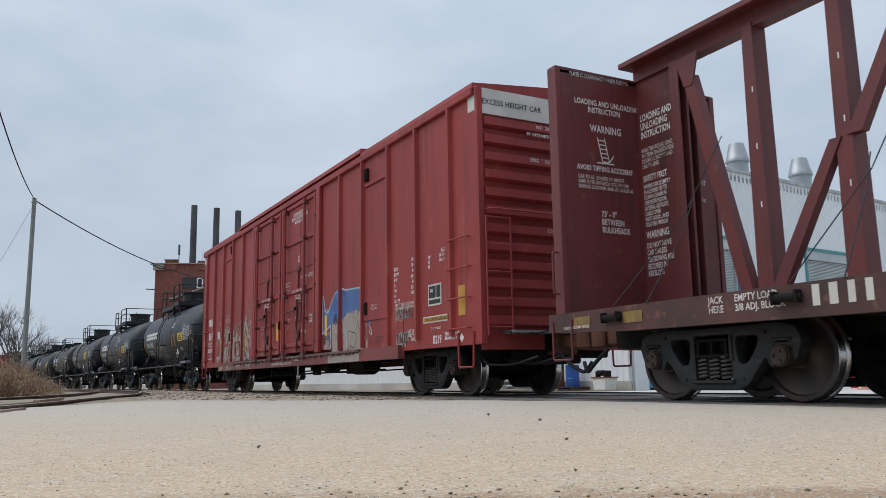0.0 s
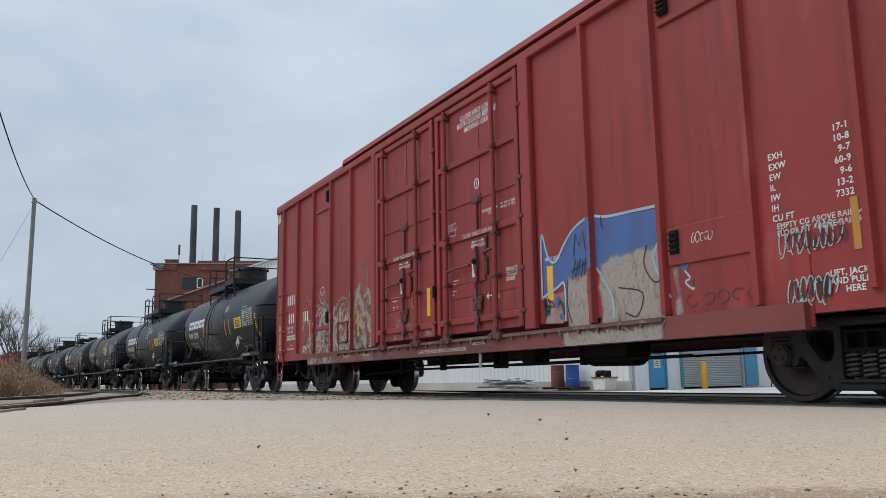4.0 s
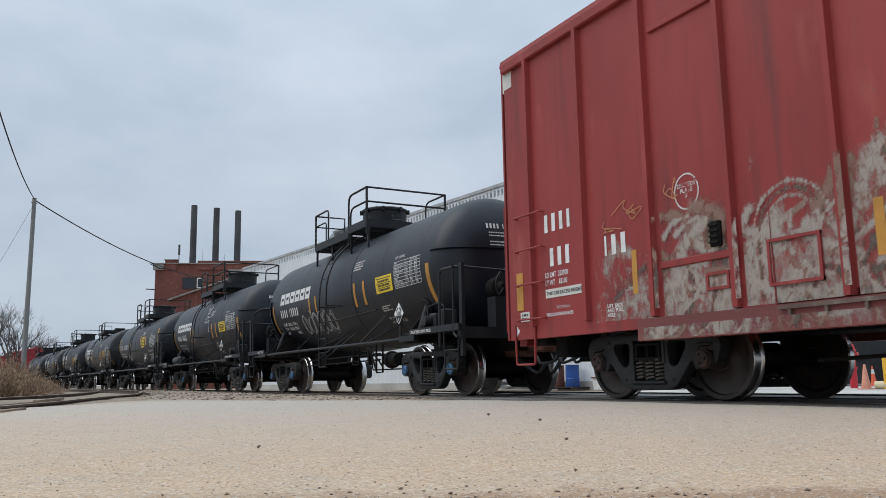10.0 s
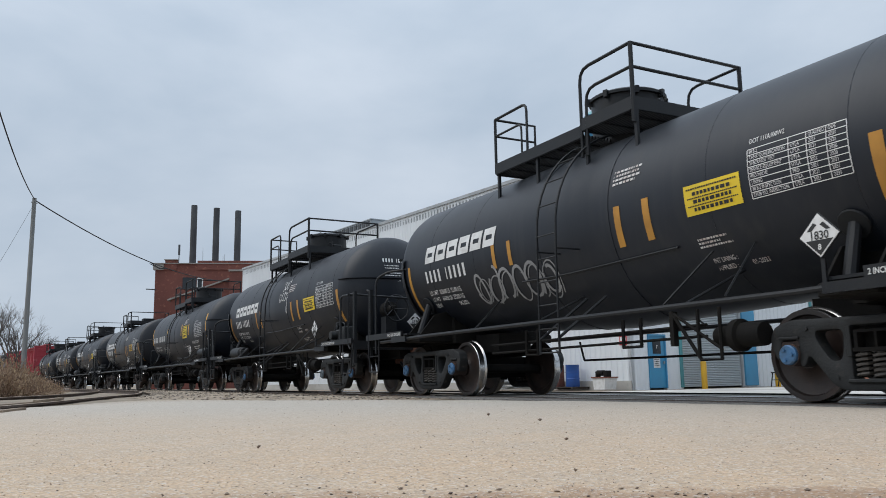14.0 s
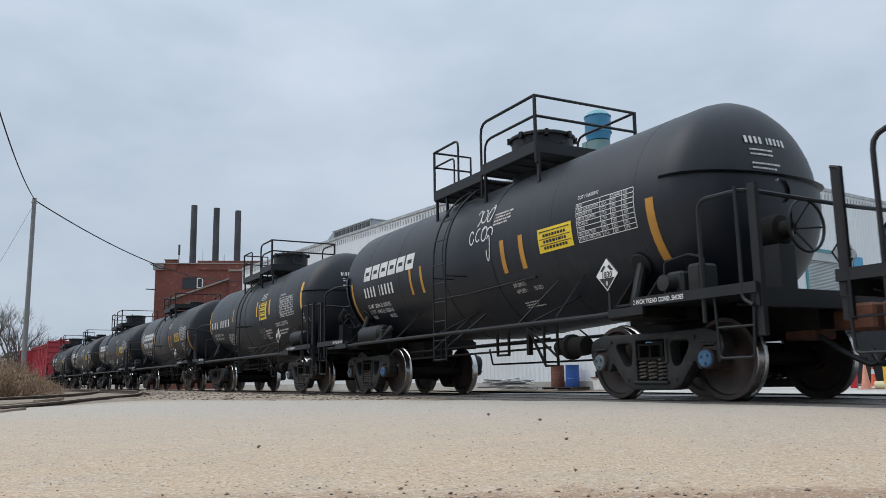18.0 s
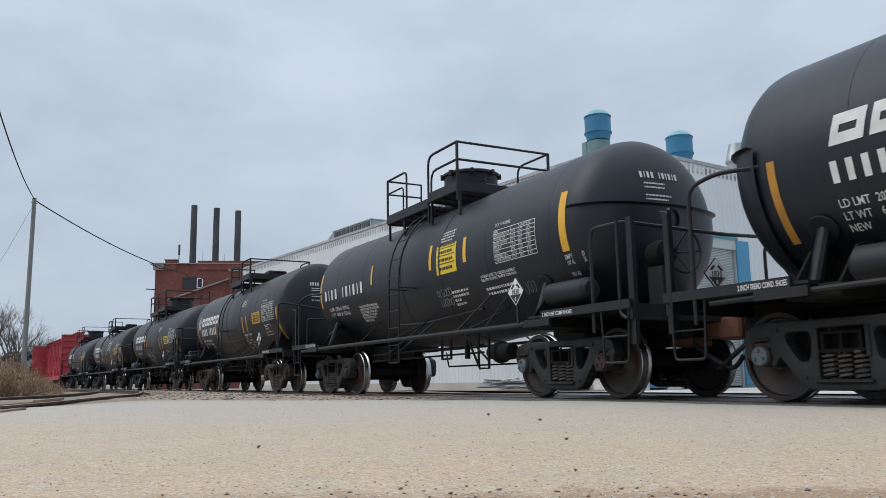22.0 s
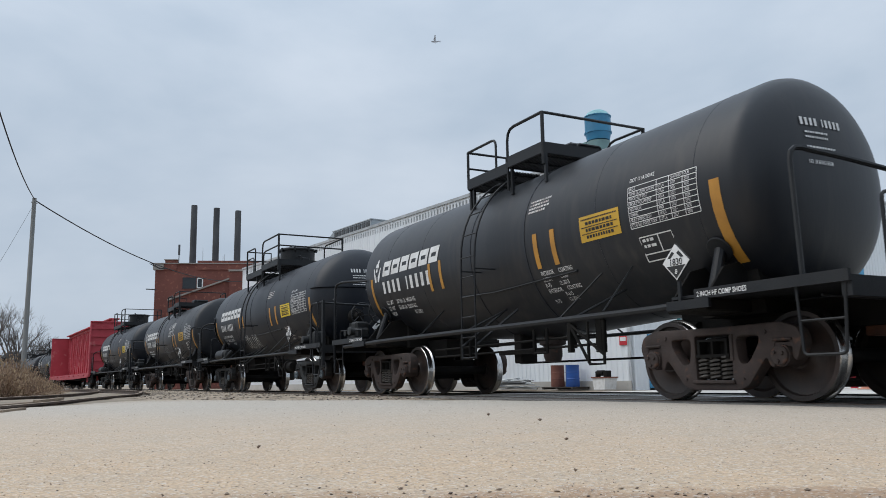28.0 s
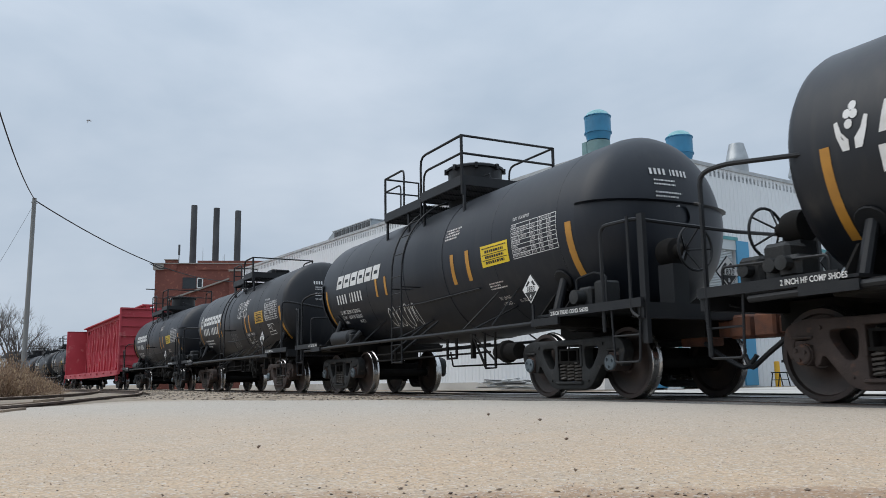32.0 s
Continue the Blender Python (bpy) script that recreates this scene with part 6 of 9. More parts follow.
class SprayField:
    """Layers of worn spray paint on the car side: a field of strokes, laid on each sheet as thin paint."""

    def __init__(self, seed):
        rnd = random.Random(seed)
        pts, tone, wid = [], [], []

        def add(line, w, t):
            for p in line:
                pts.append((p.x, p.y))
                wid.append(w)
                tone.append(t)
        for (x0, x1, z0, z1, n) in ((-7.4, -6.5, 0.95, 1.6, 9), (-6.4, -5.3, 0.7, 1.85, 34), (-5.3, -4.1, 0.95, 1.75, 32), (-4.15, -3.05, 0.95, 2.0, 34), (-2.6, -0.6, 1.0, 1.5, 9)):
            for _ in range(n):
                cx, cz = rnd.uniform(x0, x1), z0 + (z1 - z0) * rnd.random() ** 1.3
                a = rnd.choice((0.5, 0.9, 1.2, 1.9, 2.3, 2.7)) + rnd.gauss(0, 0.2)
                ln = rnd.uniform(0.2, 0.62)
                bow = rnd.gauss(0, 0.14)
                d, q = Vector((math.cos(a), math.sin(a), 0)), Vector((-math.sin(a), math.cos(a), 0))
                c = Vector((cx, cz, 0))
                add(wavy([c - d * ln / 2, c + q * bow, c + d * ln / 2], 10), rnd.choice((0.02, 0.03, 0.05, 0.075)), rnd.choice((0.0, 0.0, 0.1, 0.2, 0.3, 0.6, 1.0)))
        # a tall arch round the hatch, spikes beside it, plumes near the door
        for r, t in ((0.42, 0.15), (0.36, 1.0), (0.30, 0.3)):
            add([Vector((-4.68 + r * math.cos(k * 0.11), 1.55 + r * 1.15 * math.sin(k * 0.11), 0)) for k in range(29)], 0.02, t)
            add([Vector((-4.68 - r, 0.98 + 0.03 * k, 0)) for k in range(19)], 0.022, t)
        for k in range(9):
            x = -4.0 + 0.11 * k
            top = 2.0 + 0.35 * math.sin(k * 1.7)
            add(wavy([(x, 1.5), (x + 0.05, 1.8), (x + 0.14 * math.sin(k), top)], 10), 0.022, 0.6)
        add(wavy([(-3.75, 1.9), (-3.62, 2.45), (-3.45, 2.6), (-3.35, 2.3), (-3.28, 1.9)], 14), 0.03, 0.7)
        add(wavy([(-3.1, 2.0), (-3.06, 2.4), (-3.12, 2.7)], 14), 0.05, 0.8)
        for k in range(5):
            add(wavy([(-6.2 + 0.16 * k, 0.75), (-6.05 + 0.14 * k, 1.15), (-6.15 + 0.18 * k, 1.4)], 12), 0.025, 1.0 if k % 2 else 0.2)
        self.p, self.w, self.t = np.array(pts), np.array(wid), np.array(tone)

    def lay_on(self, car, x0, x1, z0, z1, y):
        nx, nz = max(2, int((x1 - x0) / 0.022)), max(2, int((z1 - z0) / 0.022))
        gx, gz = np.meshgrid(np.linspace(x0, x1, nx + 1), np.linspace(z0, z1, nz + 1))
        gx, gz = gx.ravel(), gz.ravel()
        d = np.hypot(gx[:, None] - self.p[None, :, 0], gz[:, None] - self.p[None, :, 1]) / self.w[None, :]
        k = d.argmin(axis=1)
        near = d[np.arange(len(k)), k]
        wash = np.clip(1.2 - (gz - 0.9) / 0.85, 0.0, 1.0) * np.where(gz < 0.88, 0.6, 1.0) * np.interp(gx, (-7.4, -6.3, -3.1, -2.8, -0.5), (0.24, 0.70, 0.66, 0.34, 0.14))
        cover = np.maximum(np.exp(-0.5 * near ** 2) * np.interp(gx, (-7.4, -6.4, -3.0, -2.6), (0.55, 0.9, 0.9, 0.5)), wash)
        self.sheet(car, gx, gz, nx, nz, y, cover, self.t[k])

    @staticmethod
    def patch(car, x0, x1, z0, z1, y, seed, full=0.95, tone=0.15):
        """A ragged field of thin pale paint."""
        nx, nz = int((x1 - x0) / 0.03), int((z1 - z0) / 0.03)
        gx, gz = np.meshgrid(np.linspace(x0, x1, nx + 1), np.linspace(z0, z1, nz + 1))
        gx, gz = gx.ravel(), gz.ravel()
        rag = np.array([noise.noise((a * 3.0, b * 3.0, seed)) for a, b in zip(gx, gz)])
        edge = np.minimum.reduce([gx - x0, x1 - gx, gz - z0 + 0.1, z1 - gz]) + 0.06 * rag
        SprayField.sheet(car, gx, gz, nx, nz, y, np.clip(edge / 0.09, 0, 1) * full, np.clip(tone + 0.35 * rag, 0, 1))

    @staticmethod
    def sheet(car, gx, gz, nx, nz, y, cover, tones):
        me = bpy.data.meshes.new("graffiti")
        idx = lambda i, j: j * (nx + 1) + i
        me.from_pydata([(float(a), y, float(b)) for a, b in zip(gx, gz)], [], [(idx(i, j), idx(i + 1, j), idx(i + 1, j + 1), idx(i, j + 1)) for j in range(nz) for i in range(nx)])
        me.attributes.new("cover", "FLOAT", "POINT").data.foreach_set("value", cover.astype(np.float32))
        me.attributes.new("tone", "FLOAT", "POINT").data.foreach_set("value", tones.astype(np.float32))
        me.materials.append(MAT["spray_worn"])
        ob = new("graffiti", me)
        ob.parent = car
        ob["label"] = "worn layers of tan and grey spray paint"


def spray_material():
    m = bpy.data.materials.new("spray_worn")
    m.use_nodes = True
    nt = m.node_tree
    N, L = nt.nodes.new, nt.links.new
    b, out = nt.nodes["Principled BSDF"], nt.nodes["Material Output"]
    co = N("ShaderNodeTexCoord")

    def tex(sc, st=(1, 1, 1), det=6.0, dist=0.0):
        mp, n = N("ShaderNodeMapping"), N("ShaderNodeTexNoise")
        mp.inputs["Scale"].default_value = st
        n.inputs["Scale"].default_value, n.inputs["Detail"].default_value, n.inputs["Distortion"].default_value = sc, det, dist
        L(co.outputs["Object"], mp.inputs[0]), L(mp.outputs[0], n.inputs["Vector"])
        return n.outputs[0]

    def calc(op, a, c):
        x = N("ShaderNodeMath")
        x.operation = op
        for i, v in enumerate((a, c)):
            if isinstance(v, float):
                x.inputs[i].default_value = v
            else:
                L(v, x.inputs[i])
        return x.outputs[0]

    def span(src, lo, hi):
        r = N("ShaderNodeMapRange")
        r.inputs[1].default_value, r.inputs[2].default_value = lo, hi
        L(src, r.inputs[0])
        return r.outputs[0]

    def blend(f, a, c):
        x = N("ShaderNodeMix")
        x.data_type = "RGBA"
        L(f, x.inputs[0])
        for slot, v in ((6, a), (7, c)):
            if isinstance(v, tuple):
                x.inputs[slot].default_value = (*v, 1)
            else:
                L(v, x.inputs[slot])
        return x.outputs[2]
    cov, ton = N("ShaderNodeAttribute"), N("ShaderNodeAttribute")
    cov.attribute_name, ton.attribute_name = "cover", "tone"
    rub = tex(7.0, (1.0, 1.0, 0.6), 10.0, 1.6)
    fine = tex(60.0, (1.0, 1.0, 0.4), 6.0, 0.8)
    mask = calc("ADD", cov.outputs["Fac"], calc("ADD", calc("MULTIPLY", calc("SUBTRACT", rub, 0.5), 1.5), calc("MULTIPLY", calc("SUBTRACT", fine, 0.5), 0.6)))
    mask = calc("MULTIPLY", span(mask, 0.24, 0.82), 0.80)
    tone = calc("ADD", ton.outputs["Fac"], calc("MULTIPLY", calc("SUBTRACT", tex(10.0, (1.0, 1.0, 0.45), 8.0, 1.8), 0.5), 1.1))
    c = blend(span(tone, 0.25, 0.5), (0.42, 0.38, 0.335), (0.27, 0.165, 0.125))
    c = blend(span(tone, 0.78, 0.95), c, (0.085, 0.085, 0.07))
    c = blend(calc("MULTIPLY", span(fine, 0.45, 0.65), 0.4), c, (0.20, 0.13, 0.10))
    L(c, b.inputs["Base Color"])
    b.inputs["Roughness"].default_value = 0.65
    tr, mx = N("ShaderNodeBsdfTransparent"), N("ShaderNodeMixShader")
    L(mask, mx.inputs[0]), L(tr.outputs[0], mx.inputs[1]), L(b.outputs[0], mx.inputs[2])
    L(mx.outputs[0], out.inputs["Surface"])
    return m


MAT["spray_worn"] = spray_material()


def boxcar(s):
    car = thing("boxcar", "rusty oxide-red steel boxcar with graffiti and double doors", "boxcar")
    R = "boxcar_red"
    X0, X1 = -9.40, 9.27
    b = B()
    box(b, X0, X1, SKIN, 1.535, 0.98, 4.82)
    part("body", b, R, car, "oxide-red sheet steel body")
    # lower side sheets and sills
    for e in (X0, X1):
        sgn = 1 if e > 0 else -1
        for q in ((e, e - sgn * 2.7, SKIN - 0.002, SKIN + 0.12, 0.80, 0.985), (e, e - sgn * 2.7, 1.41, 1.537, 0.80, 0.985), (e - sgn * 0.01, e - sgn * 0.18, -1.40, 1.40, 0.72, 0.985)):
            b = B()
            box(b, *q)
            part("end_skirt", b, R, car)
    for y0, y1 in ((SKIN - 0.09, SKIN + 0.05), (1.485, 1.625)):
        b = B()
        prism(b, [(-6.7, 0.66), (6.62, 0.66), (6.62, 0.90), (-6.7, 0.90)], y1 - y0, m=Matrix.Translation((0, y0, 0)))
        part("side_sill", b, "sill_red", car, "long red side sill")
    for q in ((-6.72, -4.9, SKIN - 0.012, SKIN + 0.003, 0.68, 1.46), (4.95, 6.66, SKIN - 0.012, SKIN + 0.003, 0.68, 1.46)):
        b = B()
        box(b, *q)
        part("side_sheet", b, R, car)
    b = B()
    box(b, X0, X1, -0.33, 0.33, 0.70, 0.99)
    for x in (-7.2, -3.6, 0, 3.6, 7.2):
        box(b, x - 0.1, x + 0.1, -1.45, 1.45, 0.78, 0.98)
    part("underframe", b, "under_black", car)
    # roof with a raised middle length and eave rail
    b = B()
    for x0, x1, dz in ((X0 - 0.02, -4.6, 0.0), (-4.6, 4.82, 0.10), (4.82, X1 + 0.02, 0.0)):
        prism(b, [(-1.60, 4.80 + dz), (1.60, 4.80 + dz), (1.58, 4.90 + dz), (0, 5.06 + dz), (-1.58, 4.90 + dz)], x1 - x0,
              m=Matrix.Translation((x0, 0, 0)) @ Matrix(((0, 1, 0, 0), (1, 0, 0, 0), (0, 0, 1, 0), (0, 0, 0, 1))))
    part("roof", b, R, car)
    b = B()
    box(b, X0, X1, SKIN - 0.07, SKIN + 0.01, 4.70, 4.84, bev=0.015)
    part("eave_rail", b, R, car)
    # side posts
    for x in (8.55, 7.34, 6.18, 4.92, 3.66, -8.68, -7.55, -6.39, -5.28, -4.12):
        bottom = 0.96 if abs(x) > 6.7 else 0.92
        x = bx(x)
        top = 4.71
        b = B()
        vs = prism(b, [(-0.05, 0), (0.05, 0), (0.032, -0.07), (-0.032, -0.07)], 1.0)
        for v in b.verts:
            x_, y_, z_ = v.co
            v.co = (x + x_, SKIN + z_, bottom + (top - bottom) * y_)
        part("side_post", b, R, car)
    # riveted patches with their hooks
    for x0, x1, z0, z1 in ((-6.36, -5.3, 4.13, 4.2), (4.98, 6.16, 4.13, 4.2), (-6.36, -5.3, 1.42, 1.5), (4.95, 6.1, 1.43, 1.84)):
        b = B()
        box(b, x0, x1, SKIN - 0.035, SKIN, z0, z1, bev=0.01)
        part("patch_rail", b, R, car)
    for x, z in ((-5.55, 4.42), (5.08, 4.38), (-5.55, 1.68), (5.06, 1.68)):
        b = B()
        box(b, x - 0.07, x + 0.07, SKIN - 0.05, SKIN, z - 0.13, z + 0.13, bev=0.01)
        for k in range(4):
            box(b, x - 0.06, x + 0.06, SKIN - 0.07, SKIN - 0.045, z - 0.1 + 0.06 * k, z - 0.075 + 0.06 * k)
        part("jacking_hook", b, "under_black", car)
    for x0, x1, z0, z1 in ((-4.95, -4.38, 1.08, 1.52), (-5.72, -5.42, 1.12, 1.3)):
        b = B()
        for a in ((x0, x1, z0, z0 + 0.03), (x0, x1, z1 - 0.03, z1), (x0, x0 + 0.03, z0, z1), (x1 - 0.03, x1, z0, z1)):
            box(b, a[0], a[1], SKIN - 0.03, SKIN, a[2], a[3])
        part("side_hatch", b, R, car)
    # the two doors with ribs, lock rods, latches
    for x0, x1, rods in ((-2.76, -0.36, (-2.33, -0.95)), (-0.26, 2.22, (0.13, 1.6))):
        b = B()
        box(b, x0, x1, SKIN - 0.045, SKIN, 0.98, 4.66)
        door = part("door", b, R, car, "double boxcar door with lock rods")
        b = B()
        for z in (4.60, 3.68, 2.46, 1.16):
            box(b, x0, x1, SKIN - 0.085, SKIN - 0.045, z - 0.05, z + 0.05, bev=0.012)
        for x in (x0 + 0.05, x1 - 0.05):
            box(b, x - 0.05, x + 0.05, SKIN - 0.09, SKIN - 0.045, 0.98, 4.66, bev=0.012)
        box(b, x0, x1, SKIN - 0.06, SKIN - 0.045, 2.98, 3.02)
        part("door_rib", b, R, door)
        for i, x in enumerate(rods):
            b = B()
            tube(b, [(x, SKIN - 0.125, 0.86), (x + 0.012, SKIN - 0.125, 2.6), (x - 0.006, SKIN - 0.125, 4.62)], 0.036, 10)
            part("lock_rod", b, R, door)
            b = B()
            for z in (1.16, 1.75, 2.36, 2.5, 3.66, 4.5):
                bb = B()
                box(bb, x - 0.055, x + 0.055, SKIN - 0.165, SKIN - 0.05, z - 0.03, z + 0.03, bev=0.01)
                part("rod_bracket", bb, "rust_red", door)
            b.free()
            b = B()
            prism(b, [(x - 0.16, 0.84), (x + 0.16, 0.84), (x + 0.15, 0.91), (x + 0.07, 0.92), (x + 0.04, 1.0), (x - 0.04, 1.0), (x - 0.07, 0.92), (x - 0.15, 0.91)], 0.07,
                  m=Matrix.Translation((0, SKIN - 0.17, 0)))
            for dx in (-0.1, 0.1):
                revolve(b, [(0, 0.05), (0.05, 0.05), (0.05, 0.0)], (x + dx, SKIN - 0.13, 0.87), (0, -1, 0), 12)
            part("door_roller", b, "rust_red", door)
        hx = (x0 + x1) / 2 + 0.05
        b = B()
        box(b, hx - 0.17, hx + 0.2, SKIN - 0.07, SKIN - 0.05, 1.72, 2.36)
        part("latch_plate", b, "boxcar_red", door)
        b = B()
        prism(b, [(hx - 0.03, 1.84), (hx + 0.03, 1.84), (hx + 0.05, 2.0), (hx + 0.02, 2.25), (hx - 0.02, 2.25), (hx - 0.05, 2.0)], 0.05, m=Matrix.Translation((0, SKIN - 0.12, 0)))
        box(b, hx - 0.02, hx + 0.02, SKIN - 0.11, SKIN - 0.08, 0.98, 1.85)
        box(b, hx - 0.1, hx + 0.1, SKIN - 0.11, SKIN - 0.05, 1.28, 1.42, bev=0.02)
        box(b, hx - 0.05, hx + 0.05, SKIN - 0.12, SKIN - 0.05, 1.08, 1.16)
        box(b, hx - 0.08, hx + 0.08, SKIN - 0.09, SKIN - 0.05, 2.92, 3.02, bev=0.015)
        box(b, hx - 0.014, hx + 0.014, SKIN - 0.08, SKIN - 0.05, 2.46, 2.95)
        part("latch_lever", b, "rust_red", door)
        for xa, xb, z in ((rods[0], hx - 0.2, 1.98), (hx + 0.25, rods[1], 2.14)):
            b = B()
            tube(b, [(xa, SKIN - 0.12, z - 0.02), ((xa + xb) / 2, SKIN - 0.13, z), (xb, SKIN - 0.1, z + 0.01)], 0.022, 6)
            part("lock_handle", b, "rust_red", door)
        # sheet seams, straps beside the latch plate, bolted keepers on its rod, the hook at the foot
        for q in ((hx + 0.07, hx + 0.082, 2.52, 3.60), (hx + 0.30, hx + 0.312, 1.22, 1.72), (hx + 0.07, hx + 0.082, 3.76, 4.54)):
            b = B()
            box(b, q[0], q[1], SKIN - 0.053, SKIN - 0.045, q[2], q[3])
            part("sheet_seam", b, R, door)
        for z in (1.52, 1.74):
            b = B()
            box(b, x0 + 0.1, x1 - 0.1, SKIN - 0.054, SKIN - 0.045, z, z + 0.014)
            part("sheet_seam", b, R, door)
        for z0, z1 in ((1.80, 2.06), (2.14, 2.38)):
            b = B()
            box(b, hx + 0.23, hx + 0.275, SKIN - 0.085, SKIN - 0.045, z0, z1, bev=0.008)
            for zz in (z0 + 0.04, z1 - 0.04):
                revolve(b, [(0, 0.013), (0.012, 0.013), (0.014, 0.0)], (hx + 0.252, SKIN - 0.085, zz), (0, -1, 0), 8)
            part("keeper_strap", b, "rust_red", door)
        b = B()
        box(b, hx - 0.12, hx + 0.12, SKIN - 0.075, SKIN - 0.05, 2.93, 3.06, bev=0.01)
        for dx in (-0.08, 0.0, 0.08):
            revolve(b, [(0, 0.014), (0.014, 0.014), (0.016, 0.0)], (hx + dx, SKIN - 0.075, 2.965), (0, -1, 0), 8)
        part("rod_keeper", b, "rust_red", door)
        b = B()
        box(b, hx - 0.13, hx + 0.13, SKIN - 0.10, SKIN - 0.05, 1.40, 1.50, bev=0.015)
        for dx in (-0.09, 0.09):
            revolve(b, [(0, 0.016), (0.016, 0.016), (0.018, 0.0)], (hx + dx, SKIN - 0.10, 1.45), (0, -1, 0), 8)
        part("rod_keeper", b, "rust_red", door)
        b = B()
        revolve(b, [(0, 0.045), (0.03, 0.045), (0.035, 0.02), (0.05, 0.02), (0.052, 0.0)], (hx, SKIN - 0.12, 2.02), (0, -1, 0), 12)
        part("pivot_bolt", b, "under_black", door)
        b = B()
        tube(b, wavy_up([(hx, 1.84), (hx + 0.035, 1.74), (hx - 0.02, 1.66), (hx + 0.02, 1.52)], SKIN - 0.11), 0.016, 6)
        tube(b, wavy_up([(hx, 1.22), (hx + 0.05, 1.16), (hx + 0.02, 1.06), (hx - 0.03, 1.10)], SKIN - 0.11), 0.02, 6)
        part("chain_hook", b, "rust_red", door)
        b = B()
        box(b, hx - 0.16, hx - 0.02, SKIN - 0.075, SKIN - 0.07, 1.80, 2.02)
        part("seal_card", b, "worn_white", door)
        for z in (1.2, 1.78, 2.5, 3.05, 4.1):
            b = B()
            box(b, x1 - 0.02, x1 + 0.09, SKIN - 0.11, SKIN - 0.04, z - 0.035, z + 0.02, bev=0.008)
            part("door_hinge", b, "rust_red", door)
    b = B()
    box(b, -2.98, -2.80, SKIN - 0.09, SKIN, 0.92, 4.72, bev=0.015)
    part("door_frame", b, R, car)
    b = B()
    box(b, 2.26, 2.50, SKIN - 0.09, SKIN, 0.92, 4.72, bev=0.015)
    part("door_frame", b, R, car)
    b = B()
    box(b, -4.8, 4.9, SKIN - 0.13, SKIN, 0.85, 0.885)
    for k in range(26):
        box(b, -4.7 + 0.37 * k, -4.67 + 0.37 * k, SKIN - 0.125, SKIN - 0.09, 0.80, 0.86)
    part("door_track", b, "sill_dust", car, "dusty door track ledge")
    b = B()
    box(b, -0.335, -0.27, SKIN - 0.14, SKIN - 0.05, 1.60, 1.80, bev=0.012)
    part("door_stop", b, "under_black", car)
    b = B()
    box(b, 0.93, 1.0, SKIN - 0.03, SKIN - 0.01, 0.44, 0.70, bev=0.004)
    part("rod_strap", b, "galvanised", car)
    for x, rows, z in ((0.22, [0.2, 0.16, -1, 0.12, 0.05], 1.80), (-2.05, [0.3, 0.2, -1, 0.22, 0.1], 1.74)):
        side_bars(car, rows, x, z, 0.022, 0.055, 31, "worn_white", SKIN - 0.051)
    # front end: horizontal ribs, white clearance panel, ladder
    for e, sg in ((X1, 1), (X0, -1)):
        for k in range(12):
            z = 1.17 + 0.285 * k
            b = B()
            prism(b, [(0.0, -0.115), (0.10, -0.075), (0.10, 0.045), (0.0, 0.085)], 2.84, m=Matrix.Translation((e, -1.42, z)) @ Matrix.Diagonal((sg, 1, 1, 1)))
            part("end_rib", b, R, car)
        for y in (-1.49, 1.49):
            b = B()
            box(b, e - 0.04, e + sg * 0.075, y - 0.05, y + 0.05, 0.8, 4.82)
            part("corner_post", b, R, car)
        b = B()
        box(b, e, e + sg * 0.03, -1.54, 1.54, 4.42, 4.84)
        part("clearance_panel", b, "panel_white", car, "dirty white excess-height clearance panel")
        b = B()
        box(b, e - sg * 0.2, e, SKIN - 0.006, SKIN, 4.46, 4.70)
        part("clearance_wrap", b, "panel_white", car)
        for y0 in (-1.48, 0.95):
            b = B()
            for y in (y0, y0 + 0.44):
                tube(b, [(e + sg * 0.17, y, 0.92), (e + sg * 0.17, y, 2.75)], 0.016, 6)
            for k in range(5):
                tube(b, [(e + sg * 0.17, y0, 1.05 + 0.42 * k), (e + sg * 0.17, y0 + 0.44, 1.05 + 0.42 * k)], 0.013, 6)
            part("end_ladder", b, R, car)
        b = B()
        tube(b, rounded([(e + sg * 0.06, -1.44, 2.86), (e + sg * 0.2, -1.4, 2.86), (e + sg * 0.2, 1.4, 2.86), (e + sg * 0.06, 1.44, 2.86)], 0.05), 0.015, 6)
        part("end_handrail", b, R, car)
        b = B()
        box(b, e, e + sg * 0.3, -1.1, 1.1, 0.96, 1.0)
        part("end_step", b, "galvanised", car)
        for y in (SKIN - 0.02, 1.55):
            b = B()
            tube(b, rounded([(e - sg * 0.62, y, 1.0), (e - sg * 0.6, y, 0.46), (e - sg * 0.16, y, 0.46), (e - sg * 0.14, y, 1.0)], 0.04), 0.018, 6)
            part("sill_step", b, R, car)
        for k in range(4):
            b = B()
            z = 1.06 + 0.475 * k
            x0 = e - sg * 0.86
            x1 = e - sg * 0.24
            tube(b, rounded([(x0, SKIN, z), (x0, SKIN - 0.075, z), (x1, SKIN - 0.075, z), (x1, SKIN, z)], 0.03), 0.014, 6)
            part("side_rung", b, R, car)
        coupler(car, e + sg * 0.75, sg)
        for q in ((0.15, 0.75, -0.5, 0.5, 0.5, 0.95), (0.2, 0.5, -1.3, -0.85, 0.72, 0.95), (0.55, 0.8, -1.2, -0.75, 0.55, 0.85), (0.3, 0.6, 0.6, 1.2, 0.6, 0.95)):
            b = B()
            box(b, e - sg * q[0], e - sg * q[1], *q[2:], bev=0.03)
            part("draft_gear", b, "under_black", car)
